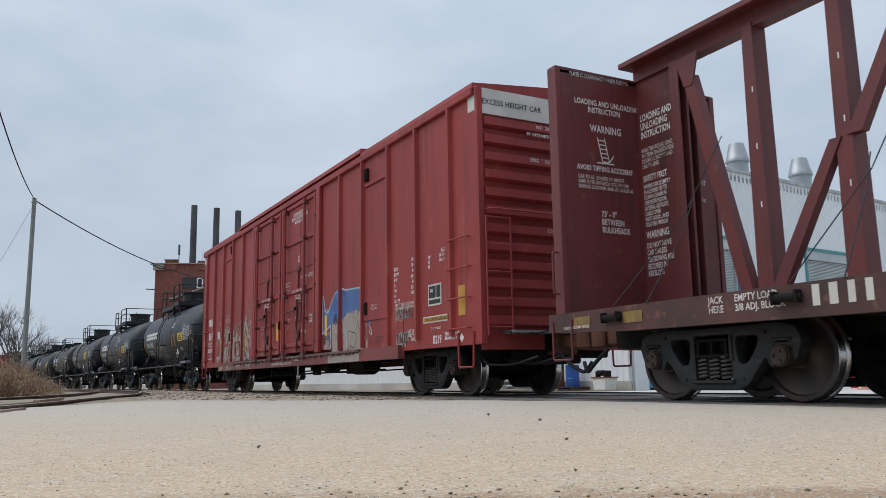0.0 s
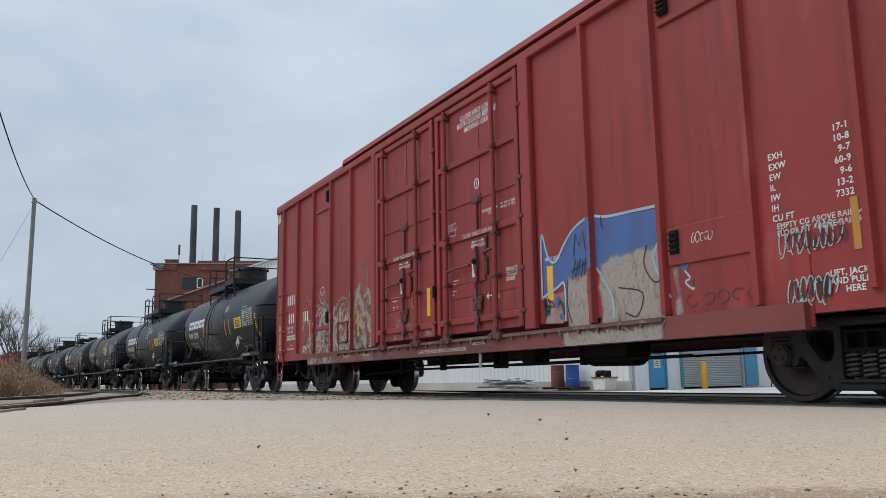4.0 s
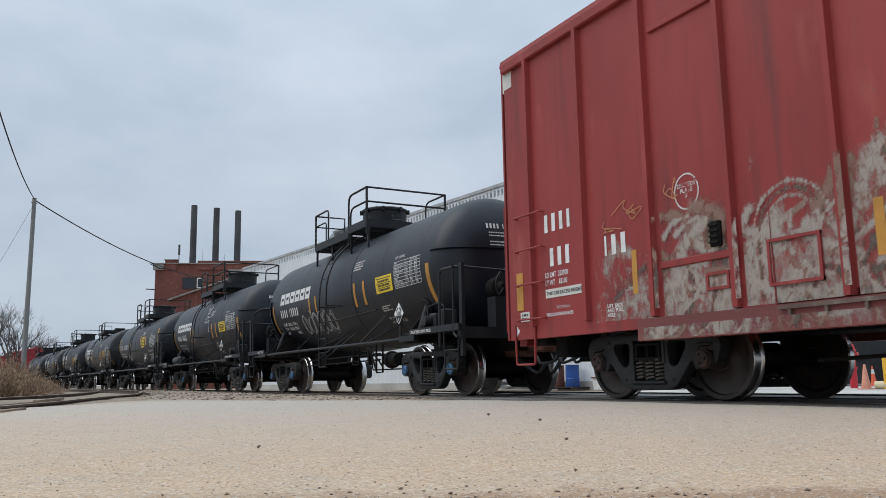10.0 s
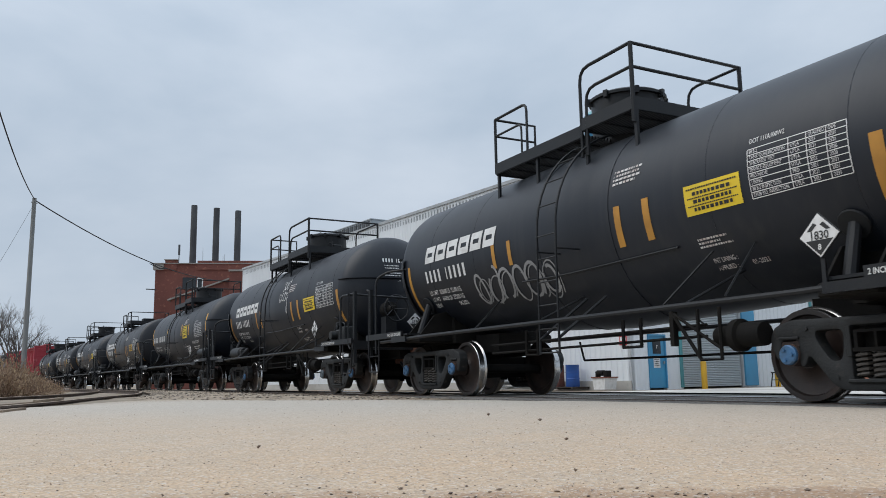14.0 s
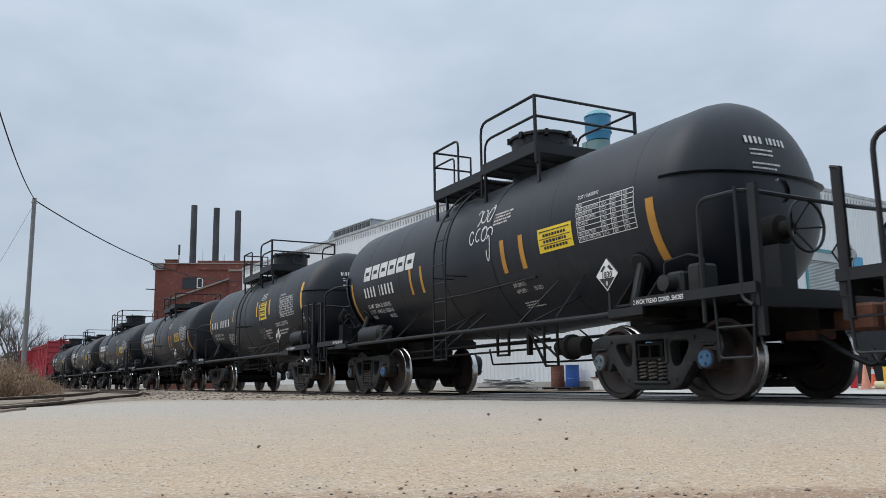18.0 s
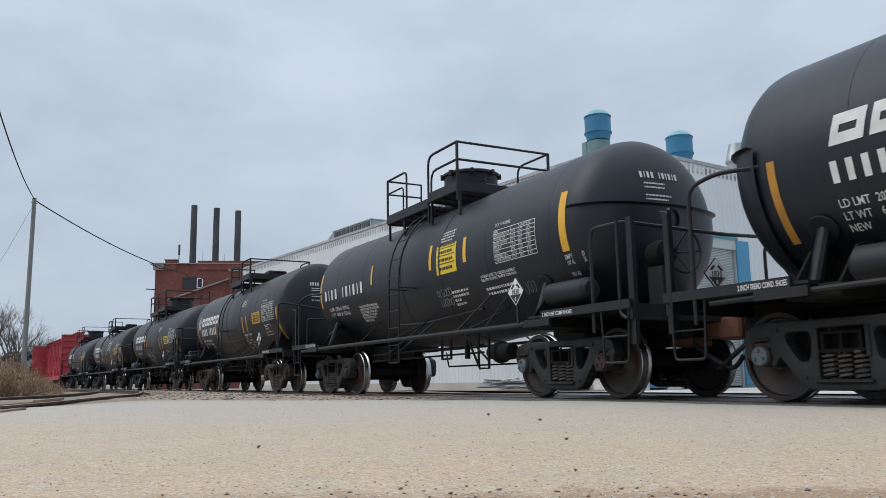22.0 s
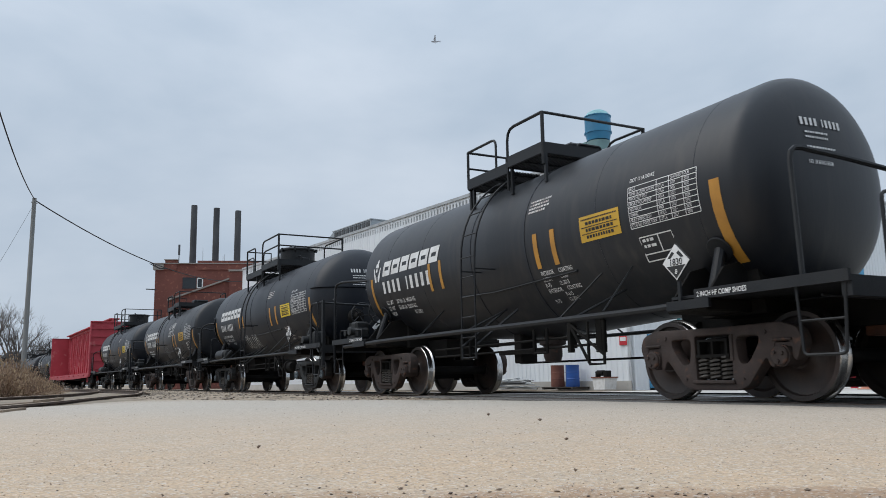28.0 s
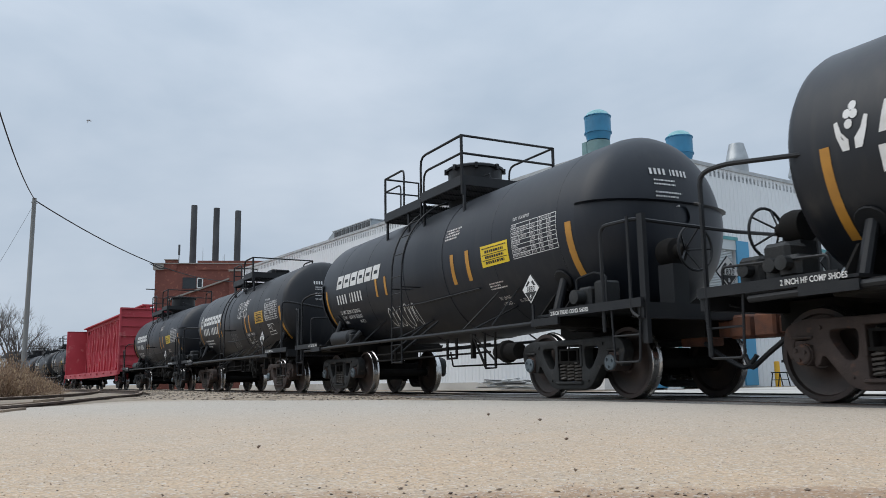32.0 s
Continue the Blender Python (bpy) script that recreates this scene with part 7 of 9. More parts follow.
        for k, y in enumerate((-1.1, -0.7, -0.45)):
            b = B()
            tube(b, rounded([(e - sg * 0.7, y, 0.8), (e - sg * 0.5, y - 0.05, 0.5 + 0.06 * k), (e + sg * 0.1, y + 0.1, 0.48), (e + sg * 0.45, y + 0.3, 0.6)], 0.15), 0.022, 6)
            part("air_line", b, "steel_black", car)
    b = B()
    box(b, X1 + 0.06, X1 + 0.12, 0.3, 0.95, 1.72, 2.1, bev=0.02)
    part("notice_board", b, R, car)
    for body, y, z, sz, m_ in (("EXCESS HEIGHT CAR", -1.42, 4.58, 0.13, "decal_ink"), ("NO. 24 BRAKE BEAM", -0.55, 4.27, 0.115, "worn_white"), ("39\" INTERMEDIATE TREAD", -0.75, 4.14, 0.10, "worn_white"),
                               ("SPRG  7 OC D5  7 IC D5  2 OC", -0.7, 3.71, 0.11, "worn_white"), ("KEYSTONE F-11", -0.3, 3.14, 0.11, "worn_white"), ("CH 36 1W CLASS C WHEELS", -0.4, 2.57, 0.12, "worn_white"),
                               ("DO NOT STEP\nON COUPLER", 0.1, 1.72, 0.09, "worn_white"), ("GROUND ONLY      TO CAR BODY\n         WHEN        WELDING", 0.1, 1.40, 0.08, "worn_white")):
        if m_ != "decal_ink":
            y, sz = y + 0.12, sz * 0.76
        t_ = text_bm(body, sz, "LEFT", 0.9, 1.05, 0.9)
        lay(t_, lambda u, v: Vector((X1 + (0.034 if m_ == "decal_ink" else 0.104), y + u, z + v)))
        part("end_stencil", t_, m_, car)
    # writing on the near side
    side_words(car, "CLOSE AND LOCK\nBOTH DOORS BEFORE\nMOVING CAR", 1.04, 4.34, 0.118, y=SKIN - 0.05, align="CENTER")
    for x, z in ((-2.05, 2.42), (0.52, 2.42)):
        side_words(car, "CLOSE THIS DOOR FIRST", x + 0.1, z, 0.088, "worn_white", SKIN - 0.09)
    for x in (-1.72, 0.86):
        side_words(car, "OPEN CLOSE", x, 2.24, 0.075, "white_paint", SKIN - 0.075)
        b = strokes([[(0.02, 0.17), (0.22, 0.17)], [(0.02, 0.17), (0.08, 0.21)], [(0.02, 0.17), (0.08, 0.13)], [(0.34, 0.17), (0.56, 0.17)], [(0.56, 0.17), (0.5, 0.21)], [(0.56, 0.17), (0.5, 0.13)]], 0.018)
        lay(b, lambda u, v: Vector((x + u * 0.66, SKIN - 0.075, 2.22 + v * 0.66)))
        part("arrow", b, "white_paint", car)
    side_words(car, "UNLATCH\nTO CLOSE\nDOOR", 1.78, 1.78, 0.078, y=SKIN - 0.05)
    side_words(car, "SEAL", 1.42, 1.42, 0.10, "worn_white", SKIN - 0.05)
    side_words(car, "SEAL", -1.28, 1.5, 0.09, "worn_white", SKIN - 0.05)
    b = strokes([[(-0.14, 0.05), (0, 0.05)], [(-0.14, 0.05), (-0.09, 0.09)], [(-0.14, 0.05), (-0.09, 0.01)]], 0.022)
    lay(b, on_side(1.38, 1.43, SKIN - 0.05))
    part("arrow", b, "white_paint", car)
    b = strokes([[(0.0, 0.0), (0, 0.16)], [(-0.04, 0.05), (0, 0), (0.04, 0.05)]], 0.02)
    lay(b, on_side(2.14, 1.53, SKIN - 0.05))
    part("arrow", b, "white_paint", car)
    side_words(car, "OPENING MAIN\n         TOTAL", 1.16, 2.74, 0.062, y=SKIN - 0.05)
    side_words(car, "W   8-0  H 12-9\nW 16-0  H 12-9", 1.68, 2.76, 0.058, y=SKIN - 0.05)
    side_words(car, "SECURITY\nDEVICE ONLY", 0.01, 2.67, 0.062, "worn_white", SKIN - 0.05)
    b = strokes([[(0, 0), (0.38, 0), (0.38, 0.19), (0, 0.19), (0, 0)]], 0.011)
    lay(b, on_side(-0.04, 2.54, SKIN - 0.05))
    part("stencil_box", b, "worn_white", car)
    b = strokes([[(0.065 * math.cos(a * 0.3), 0.075 * math.sin(a * 0.3)) for a in range(22)], [(0, -0.04), (0, 0.04)]], 0.018)
    lay(b, on_side(1.02, 3.23, SKIN - 0.05))
    part("circle_mark", b, "white_paint", car)
    side_words(car, "CLEAR THRESHOLD BEFORE CLOSING DOORS", -0.98, 0.71, 0.08, "worn_white", SKIN - 0.095)
    side_words(car, "BRAKE CYL REL", 0.86, 0.78, 0.055, "worn_white", SKIN - 0.095)
    side_words(car, "NEXT SIGN", 2.66, 1.80, 0.065, "worn_white")
    for i, (a, c) in enumerate((("", "17-1"), ("EXH", "10-8"), ("EXW", "9-7"), ("EW", "60-9"), ("IL", "9-6"), ("IW", "13-2"), ("IH", "7332"), ("CU FT", ""))):
        if c:
            side_words(car, c, 7.22, 2.36 - 0.098 * i, 0.088, align="RIGHT")
        if a:
            side_words(car, a, 6.38, 2.36 - 0.098 * i, 0.088)
    side_words(car, "EMPTY CG ABOVE RAIL 64\nFLOOR HT ABOVE RAIL 44", 6.42, 1.60, 0.075, "worn_white")
    side_words(car, "W\nH\nH", 7.72, 2.30, 0.088)
    side_words(car, "8-2\n14-11\n16-11", 8.30, 2.37, 0.088, align="RIGHT")
    side_words(car, "LIFT, JACK\nAND PULL\n      HERE", 6.92, 1.10, 0.08)
    side_words(car, "B219", 7.86, 0.87, 0.19, stretch=0.72)
    side_words(car, "TREADGUARD\nBRAKE SHOES", 8.26, 0.98, 0.075)
    b = B()
    for a in ((0, 0.46, 0, 0.36),):
        box(b, 7.64 + a[0], 7.64 + a[1], SKIN - 0.008, SKIN, 1.5 + a[2], 1.5 + a[3])
    aci = part("data_plate", b, "panel_white", car, "black and white maintenance data plate")
    b = B()
    for u0, u1, v0, v1 in ((0.03, 0.27, 0.13, 0.33), (0.30, 0.43, 0.13, 0.33), (0.03, 0.43, 0.03, 0.10)):
        box(b, 7.64 + u0, 7.64 + u1, SKIN - 0.012, SKIN - 0.006, 1.5 + v0, 1.5 + v1)
    part("data_field", b, "decal_ink", aci)
    side_bars(aci, [0.1, 0.1], 7.80, 1.76, 0.02, 0.03, 5, y=SKIN - 0.014)
    for x in (7.45, -8.53):
        b = B()
        box(b, x, x + 0.84 if x > 0 else x + 0.76, SKIN - 0.006, SKIN, 1.22 if x > 0 else 1.31, 1.33 if x > 0 else 1.425)
        pl = part("notice_plate", b, "panel_white", car)
        if x > 0:
            b = B()
            box(b, x + 0.02, x + 0.82, SKIN - 0.009, SKIN - 0.004, 1.24, 1.31)
            part("notice_field", b, "orange_reflect", pl)
        side_words(pl, "THIS CAR EXCESS HEIGHT", (7.60 if x > 0 else -8.39), 1.25 if x > 0 else 1.345, 0.075 if x > 0 else 0.064, "decal_ink", SKIN - 0.011)
    for x, z0, z1, w, m_ in ((8.72, 1.27, 1.74, 0.22, "orange_reflect"), (7.17, 1.30, 1.75, 0.07, "orange_reflect"), (2.70, 1.27, 1.73, 0.13, "yellow_reflect"), (-0.68, 1.33, 1.8, 0.12, "yellow_reflect"),
                             (-3.86, 1.22, 1.7, 0.09, "orange_reflect"), (-6.74, 1.2, 1.7, 0.08, "orange_reflect"), (-9.1, 1.2, 1.72, 0.16, "orange_reflect")):
        b = B()
        x = bx(x)
        box(b, x, x + w, SKIN - (0.055 if -2.7 < x < 2.2 else 0.006), SKIN, z0, z1)
        part("reflector", b, m_, car)
    b = B()
    box(b, -9.14, -8.92, SKIN - 0.006, SKIN, 1.04, 1.17)
    mk = part("maker_plate", b, "panel_white", car)
    b = lines_block([0.14, 0.12], 0.028, 0.05, 8)
    lay(b, lambda u, v: Vector((-9.10 + u, SKIN - 0.009, 1.115 + v)))
    part("plate_lines", b, "decal_ink", mk)
    for x in (8.74, -9.24):
        b = B()
        box(b, -0.05, 0.05, -0.005, 0, -0.05, 0.05, m=Matrix.Translation((x, SKIN - 0.001, 0.92)) @ Matrix.Rotation(math.pi / 4, 4, "Y"))
        part("diamond_mark", b, "white_paint", car)
    # reporting mark and number as plain upright bars
    for x, z, ws in ((-8.4, 2.18, (0.12, 0.13, 0.12, 0.10)), (-8.3, 1.72, (0.13, 0.13, 0.13)), (-7.2, 1.70, (0.06, 0.13, 0.13))):
        b = bars_bm([w * 0.6 for w in ws], 0.24, 0.09)
        lay(b, on_side(x, z, SKIN - 0.005))
        part("car_number", b, "white_paint", car)
    side_words(car, "LD LMT  203900\nLT WT    82100", -8.42, 1.58, 0.095, stretch=0.72, line=1.1)
    side_words(car, "TCC IV 60 LT", -8.2, 1.16, 0.05, "worn_white")
    side_words(car, "TREADGUARD BRAKE SHOES", -8.42, 1.07, 0.06, stretch=0.7)
    side_words(car, "TCC IV 60 LT", 7.80, 1.10, 0.06, "worn_white")
    side_words(car, "LIFT, JACK\nAND PULL\nHERE", -7.2, 1.08, 0.06)
    b = strokes([[(0.17 * math.cos(a * 0.3), 0.19 * math.sin(a * 0.3)) for a in range(22)]], 0.018)
    lay(b, on_side(-5.86, 2.2, SKIN - 0.005))
    part("circle_mark", b, "worn_white", car)
    side_words(car, "EXCEEDS\nPLATE\nF", -5.86, 2.25, 0.066, "worn_white", align="CENTER")
    # spray paint
    # a blue field with a pale worn lower half, split by a side post
    blue_top = [(2.62, 2.12), (2.70, 1.90), (2.78, 1.82), (2.90, 1.80), (3.02, 1.88), (3.16, 2.04), (3.30, 2.14), (3.46, 2.20), (3.605, 2.22)]
    blue_low = [(3.605, 1.60), (3.40, 1.52), (3.10, 1.47), (2.85, 1.42), (2.62, 1.34)]
    b = flat_poly(blue_top + blue_low, 0, 0, SKIN - 0.003)
    part("graffiti", b, "graffiti_blue", car, "blue spray-painted field")
    b = flat_poly([(3.715, 2.20), (3.85, 2.15), (4.1, 2.15), (4.5, 2.12), (4.86, 2.10), (4.86, 1.78), (4.78, 1.68), (4.4, 1.62), (4.0, 1.55), (3.715, 1.55)], 0, 0, SKIN - 0.003)
    part("graffiti", b, "graffiti_blue", car, "blue spray-painted field")
    b = flat_poly([(3.63, 1.58), (3.69, 1.58), (3.69, 2.20), (3.63, 2.21)], 0, 0, SKIN - 0.0725)
    part("graffiti", b, "graffiti_blue", car, "blue spray-painted field")
    for i, (x0, x1, z0, z1, y) in enumerate(((3.08, 3.605, 0.90, 1.58, SKIN - 0.005), (3.715, 4.93, 0.90, 1.72, SKIN - 0.005), (3.625, 3.695, 0.98, 1.6, SKIN - 0.0735), (3.10, 4.9, 0.665, 0.85, SKIN - 0.0955), (4.97, 5.12, 0.72, 1.45, SKIN - 0.0135))):
        SprayField.patch(car, x0, x1, z0, z1, y, 40 + i)
    b = flat_poly([(2.64, 0.98), (3.02, 0.96), (3.06, 1.36), (2.66, 1.33)], 0, 0, SKIN - 0.003)
    part("graffiti", b, "graffiti_tan", car, "brown spray-painted field with blue dots")
    b = B()
    for cx, cz, r in ((2.92, 1.24, 0.06), (2.72, 1.12, 0.04), (2.98, 1.05, 0.035), (5.16, 1.45, 0.07), (5.3, 1.52, 0.05)):
        b.faces.new([b.verts.new((cx + r * math.cos(k * 0.628), SKIN - (0.0055 if cx < 5 else 0.0145), cz + 1.25 * r * math.sin(k * 0.628))) for k in range(10)])
    part("graffiti", b, "graffiti_blue", car)
    b = strokes([wavy([(2.58, 1.3), (2.60, 2.16), (2.74, 1.84), (2.9, 1.77), (3.1, 1.97), (3.3, 2.13), (3.6, 2.24)], 5), wavy([(3.72, 2.22), (3.95, 2.17), (4.4, 2.15), (4.87, 2.13)], 5),
                 wavy([(4.87, 2.13), (4.84, 1.8), (4.7, 1.55), (4.93, 1.1)], 5), wavy([(2.58, 1.32), (2.9, 1.42), (3.07, 1.45), (3.07, 0.98)], 5), wavy([(3.72, 1.58), (3.82, 1.46), (3.98, 1.2), (4.0, 0.95)], 5)], 0.034)
    lay(b, lambda u, v: Vector((u, SKIN - 0.008, v)))
    part("graffiti_outline", b, "graffiti_sky", car, "pale blue spray outline")
    b = strokes([wavy([(3.1, 0.86), (3.2, 0.70), (3.45, 0.68), (3.6, 0.84)], 5), wavy([(3.6, 0.84), (3.8, 0.69), (4.1, 0.69), (4.25, 0.84)], 5), wavy([(4.25, 0.84), (4.5, 0.69), (4.75, 0.70), (4.92, 0.86)], 5)], 0.016)
    lay(b, lambda u, v: Vector((u, SKIN - 0.097, v)))
    part("graffiti_outline", b, "tag_grey", car, "grey spray outline")
    b = strokes([[(3.28, 1.78), (3.33, 2.06), (3.40, 1.9), (3.48, 2.08), (3.52, 1.84)]] + [[(3.24 + 0.06 * k, 1.50 + 0.02 * (k % 3)), (3.32 + 0.05 * k, 1.74 - 0.03 * (k % 2))] for k in range(6)] +
                [[(3.22, 1.60), (3.58, 1.68)], wavy([(3.85, 2.2), (3.84, 2.1), (3.88, 2.04)], 4), wavy([(3.14, 1.5), (3.12, 1.2), (3.2, 0.95)], 4), wavy([(4.6, 1.72), (4.55, 1.5), (4.7, 1.3), (4.86, 1.34)], 4),
                 wavy([(4.1, 1.3), (4.5, 1.2), (4.4, 0.95), (4.2, 1.0)], 4)], 0.017)
    lay(b, lambda u, v: Vector((u, SKIN - 0.009, v)))
    part("graffiti_outline", b, "graffiti_dark", car, "dark spray scribble")
    for seed, x0, x1, z0, z1, n, w, m_ in ((5, 5.2, 5.7, 1.5, 1.75, 4, 0.012, "worn_white"), (6, 5.0, 5.3, 1.1, 1.4, 2, 0.028, "graffiti_sky"),
                                          (7, -7.3, -6.5, 1.98, 2.3, 4, 0.013, "graffiti_orange"), (8, 2.62, 3.05, 0.95, 1.3, 5, 0.02, "graffiti_dark"), (9, -6.3, -6.0, 2.15, 2.42, 2, 0.013, "graffiti_orange")):
        b = strokes(scribble(random.Random(seed), x0, x1, z0, z1, n), w * 0.8)
        lay(b, lambda u, v: Vector((u, SKIN - 0.010 - 0.0004 * seed, v)))
        part("graffiti_tag", b, m_, car, "small spray-painted tag")
    for seed, x0, x1, z0, z1, n, w, m_ in ((21, 6.36, 7.0, 1.32, 1.62, 9, 0.010, "graffiti_mint"), (22, 6.42, 7.05, 1.36, 1.54, 10, 0.011, "graffiti_dark"), (23, 6.40, 6.92, 0.86, 1.16, 7, 0.012, "graffiti_mint"),
                                          (24, 6.42, 6.86, 0.92, 1.12, 9, 0.011, "graffiti_dark"), (25, 5.15, 6.15, 0.98, 1.12, 5, 0.016, "rust_red"), (26, 5.3, 5.6, 1.62, 1.74, 5, 0.009, "worn_white")):
        b = strokes(bubble_tag(random.Random(seed), x0, x1, z0, z1, 1, n), w)
        lay(b, lambda u, v: Vector((u, SKIN - 0.0145 - 0.0003 * (seed - 20) - (0.022 if seed == 26 else 0), v)))
        part("graffiti_tag", b, m_, car, "small spray-painted tag")
    spray = SprayField(77)
    for x0, x1, z0, z1, y in ((-7.50, -6.73, 0.92, 2.15, SKIN - 0.004), (-6.71, -6.44, 0.70, 2.2, SKIN - 0.016), (-6.34, -5.33, 0.70, 1.42, SKIN - 0.016), (-6.34, -5.33, 1.50, 2.3, SKIN - 0.016),
                              (-5.23, -4.91, 0.92, 2.4, SKIN - 0.016), (-4.91, -4.17, 0.92, 2.4, SKIN - 0.004), (-4.07, -3.0, 0.92, 2.75, SKIN - 0.004), (-2.66, -0.46, 1.0, 1.95, SKIN - 0.05),
                              (-6.6, 4.9, 0.67, 0.80, SKIN - 0.094), (-0.14, 2.10, 1.22, 1.6, SKIN - 0.05), (-5.312, -5.248, 1.0, 2.2, SKIN - 0.074), (-6.422, -6.358, 1.0, 2.0, SKIN - 0.074), (-4.152, -4.088, 1.0, 2.3, SKIN - 0.074)):
        spray.lay_on(car, x0, x1, z0, z1, y)
    # underside gear
    b = B()
    tube(b, [(-5.0, -0.9, 0.40), (-3.0, -0.95, 0.47), (4.6, -0.95, 0.50)], 0.022, 6)
    tube(b, [(-2.9, -0.9, 0.54), (5.2, -0.85, 0.57)], 0.018, 6)
    for x in (-3.0, -1.4, 0.4, 0.62, 2.6):
        box(b, x - 0.02, x + 0.02, -0.97, -0.85, 0.44, 0.8)
    box(b, -3.05, -2.95, -1.0, -0.86, 0.40, 0.62, bev=0.015)
    tube(b, rounded([(-4.4, 0.7, 0.55), (-1.0, 0.7, 0.52), (5.0, 0.7, 0.56)], 0.1), 0.02, 6)
    part("brake_rod", b, "under_black", car)
    b = B()
    revolve(b, [(2.6, 0.0), (2.62, 0.2), (3.5, 0.21), (3.55, 0.0)], (0, -0.75, 0.62), (1, 0, 0), 16)
    part("air_reservoir", b, "under_black", car)
    b = B()
    box(b, 1.2, 1.55, -1.0, -0.7, 0.50, 0.8, bev=0.03)
    part("brake_valve", b, "under_black", car)
    b = B()
    box(b, -1.2, -0.8, -0.95, -0.75, 0.58, 0.8, bev=0.03)
    part("brake_valve", b, "under_black", car)
    for x in (-7.17, 6.80):
        truck(car, x, "truck_iron", caps=("truck_rust", "truck_rust"))
    return car


join_train(boxcar(-19.77), -19.77, 7.17)


# ---- the centerbeam flat cars ----
def centerbeam(s, R, label, words):
    car = thing("centerbeam_flat_car", label, "flat car", group="centerbeam cars of the train")
    HB = 11.2
    W = 1.46
    b = B()
    box(b, -HB - 0.25, HB + 0.25, -W, W, 1.0, 1.07)
    part("deck", b, R, car)
    for y0, y1 in ((-W - 0.02, -W + 0.08), (W - 0.08, W + 0.02)):
        b = B()
        prism(b, [(-HB - 0.3, 0.86), (-HB + 1.2, 0.80), (-4, 0.74), (4, 0.74), (HB - 1.2, 0.80), (HB + 0.3, 0.86), (HB + 0.3, 1.09), (-HB - 0.3, 1.09)], y1 - y0, m=Matrix.Translation((0, y0, 0)))
        part("side_sill", b, "sill_dirty" if words else R, car)
    b = B()
    box(b, -HB - 0.3, HB + 0.3, -0.35, 0.35, 0.66, 1.0)
    for k in range(9):
        x = -9.6 + 2.4 * k
        box(b, x - 0.08, x + 0.08, -1.4, 1.4, 0.78, 1.0)
    part("underframe", b, "under_black", car)
    for e in (-1, 1):
        x = e * HB
        b = B()
        box(b, x - 0.03, x + 0.03, -W, W, 1.07, 4.42)
        bh = part("bulkhead", b, R, car, "steel bulkhead with stencilled loading instructions" if words else "tall steel bulkhead")
        for y in (-W + 0.03, W - 0.03):
            b = B()
            box(b, x - e * 0.05, x + e * 0.14, y - 0.045, y + 0.045, 1.07, 4.45, bev=0.01)
            part("bulkhead_flange", b, R, bh)
        b = B()
        for k in range(6):
            z = 1.4 + 0.52 * k
            box(b, x + e * 0.03, x + e * 0.12, -W + 0.06, W - 0.06, z - 0.05, z + 0.05)
        box(b, x - e * 0.03, x + e * 0.14, -W, W, 4.38, 4.46)
        part("bulkhead_rib", b, R, bh)
        b = B()
        box(b, x - e * 0.03, x - e * 0.80, -0.05, 0.05, 1.07, 4.44)
        part("centre_web", b, R, car)
        b = B()
        for q in ((0.80, 0.82, -0.15, 0.15), (0.82, 0.95, -0.15, -0.13), (0.82, 0.95, 0.13, 0.15), (0.82, 0.95, -0.02, 0.02)):
            box(b, x - e * q[0], x - e * q[1], q[2], q[3], 1.07, 4.44)
        part("end_post", b, R, car)
        coupler(car, e * (HB + 1.0), e)
        b = B()
        tube(b, rounded([(e * (HB + 0.2), -W - 0.03, 1.0), (e * (HB + 0.2), -W - 0.03, 0.5), (e * (HB - 0.2), -W - 0.03, 0.5), (e * (HB - 0.2), -W - 0.03, 1.0)], 0.04), 0.016, 6)
        part("sill_step", b, R, car)
        b = B()
        tube(b, rounded([(e * (HB + 0.05), -W - 0.02, 1.35), (e * (HB + 0.05), -W - 0.1, 1.35), (e * (HB + 0.05), -W - 0.1, 1.9), (e * (HB + 0.05), -W - 0.02, 1.9)], 0.04), 0.014, 6)
        part("grab_iron", b, R, car)
    b = B()
    box(b, -HB - 0.02, HB + 0.02, -0.32, 0.32, 4.60, 4.68, bev=0.01)
    box(b, -HB + 0.05, HB - 0.05, -0.10, 0.10, 4.42, 4.61)
    part("top_chord", b, R, car)
    posts = [-9.12 + 1.14 * k for k in range(17)]
    for x in posts:
        b = B()
        prism(b, [(-0.115, 0), (0.115, 0), (0.075, 3.40), (-0.075, 3.40)], 0.24, m=Matrix.Translation((x, -0.12, 1.07)))
        part("post", b, R, car)
    for x, d in [(-10.08, 0.75), (10.08, -0.75)]:
        b = B()
        prism(b, [(x - 0.09, 4.15), (x + 0.07, 4.15), (x + d + 0.09, 1.07), (x + d - 0.09, 1.07)], 0.14, m=Matrix.Translation((0, -0.15, 0)))
        prism(b, [(x - 0.2, 4.42), (x + 0.2, 4.42), (x + 0.08, 4.0), (x - 0.06, 4.0)], 0.03, m=Matrix.Translation((0, -0.16, 0)))
        part("diagonal", b, R, car)
    for k, x in enumerate(posts[:-1]):
        b = B()
        x2 = posts[k + 1]
        za, zb = (1.15, 2.75) if k % 2 == 0 else (2.75, 4.42)
        prism(b, [(x + 0.04, za), (x + 0.22, za), (x2 - 0.02, zb), (x2 - 0.16, zb)], 0.12, m=Matrix.Translation((0, -0.14, 0)))
        part("diagonal", b, R, car)
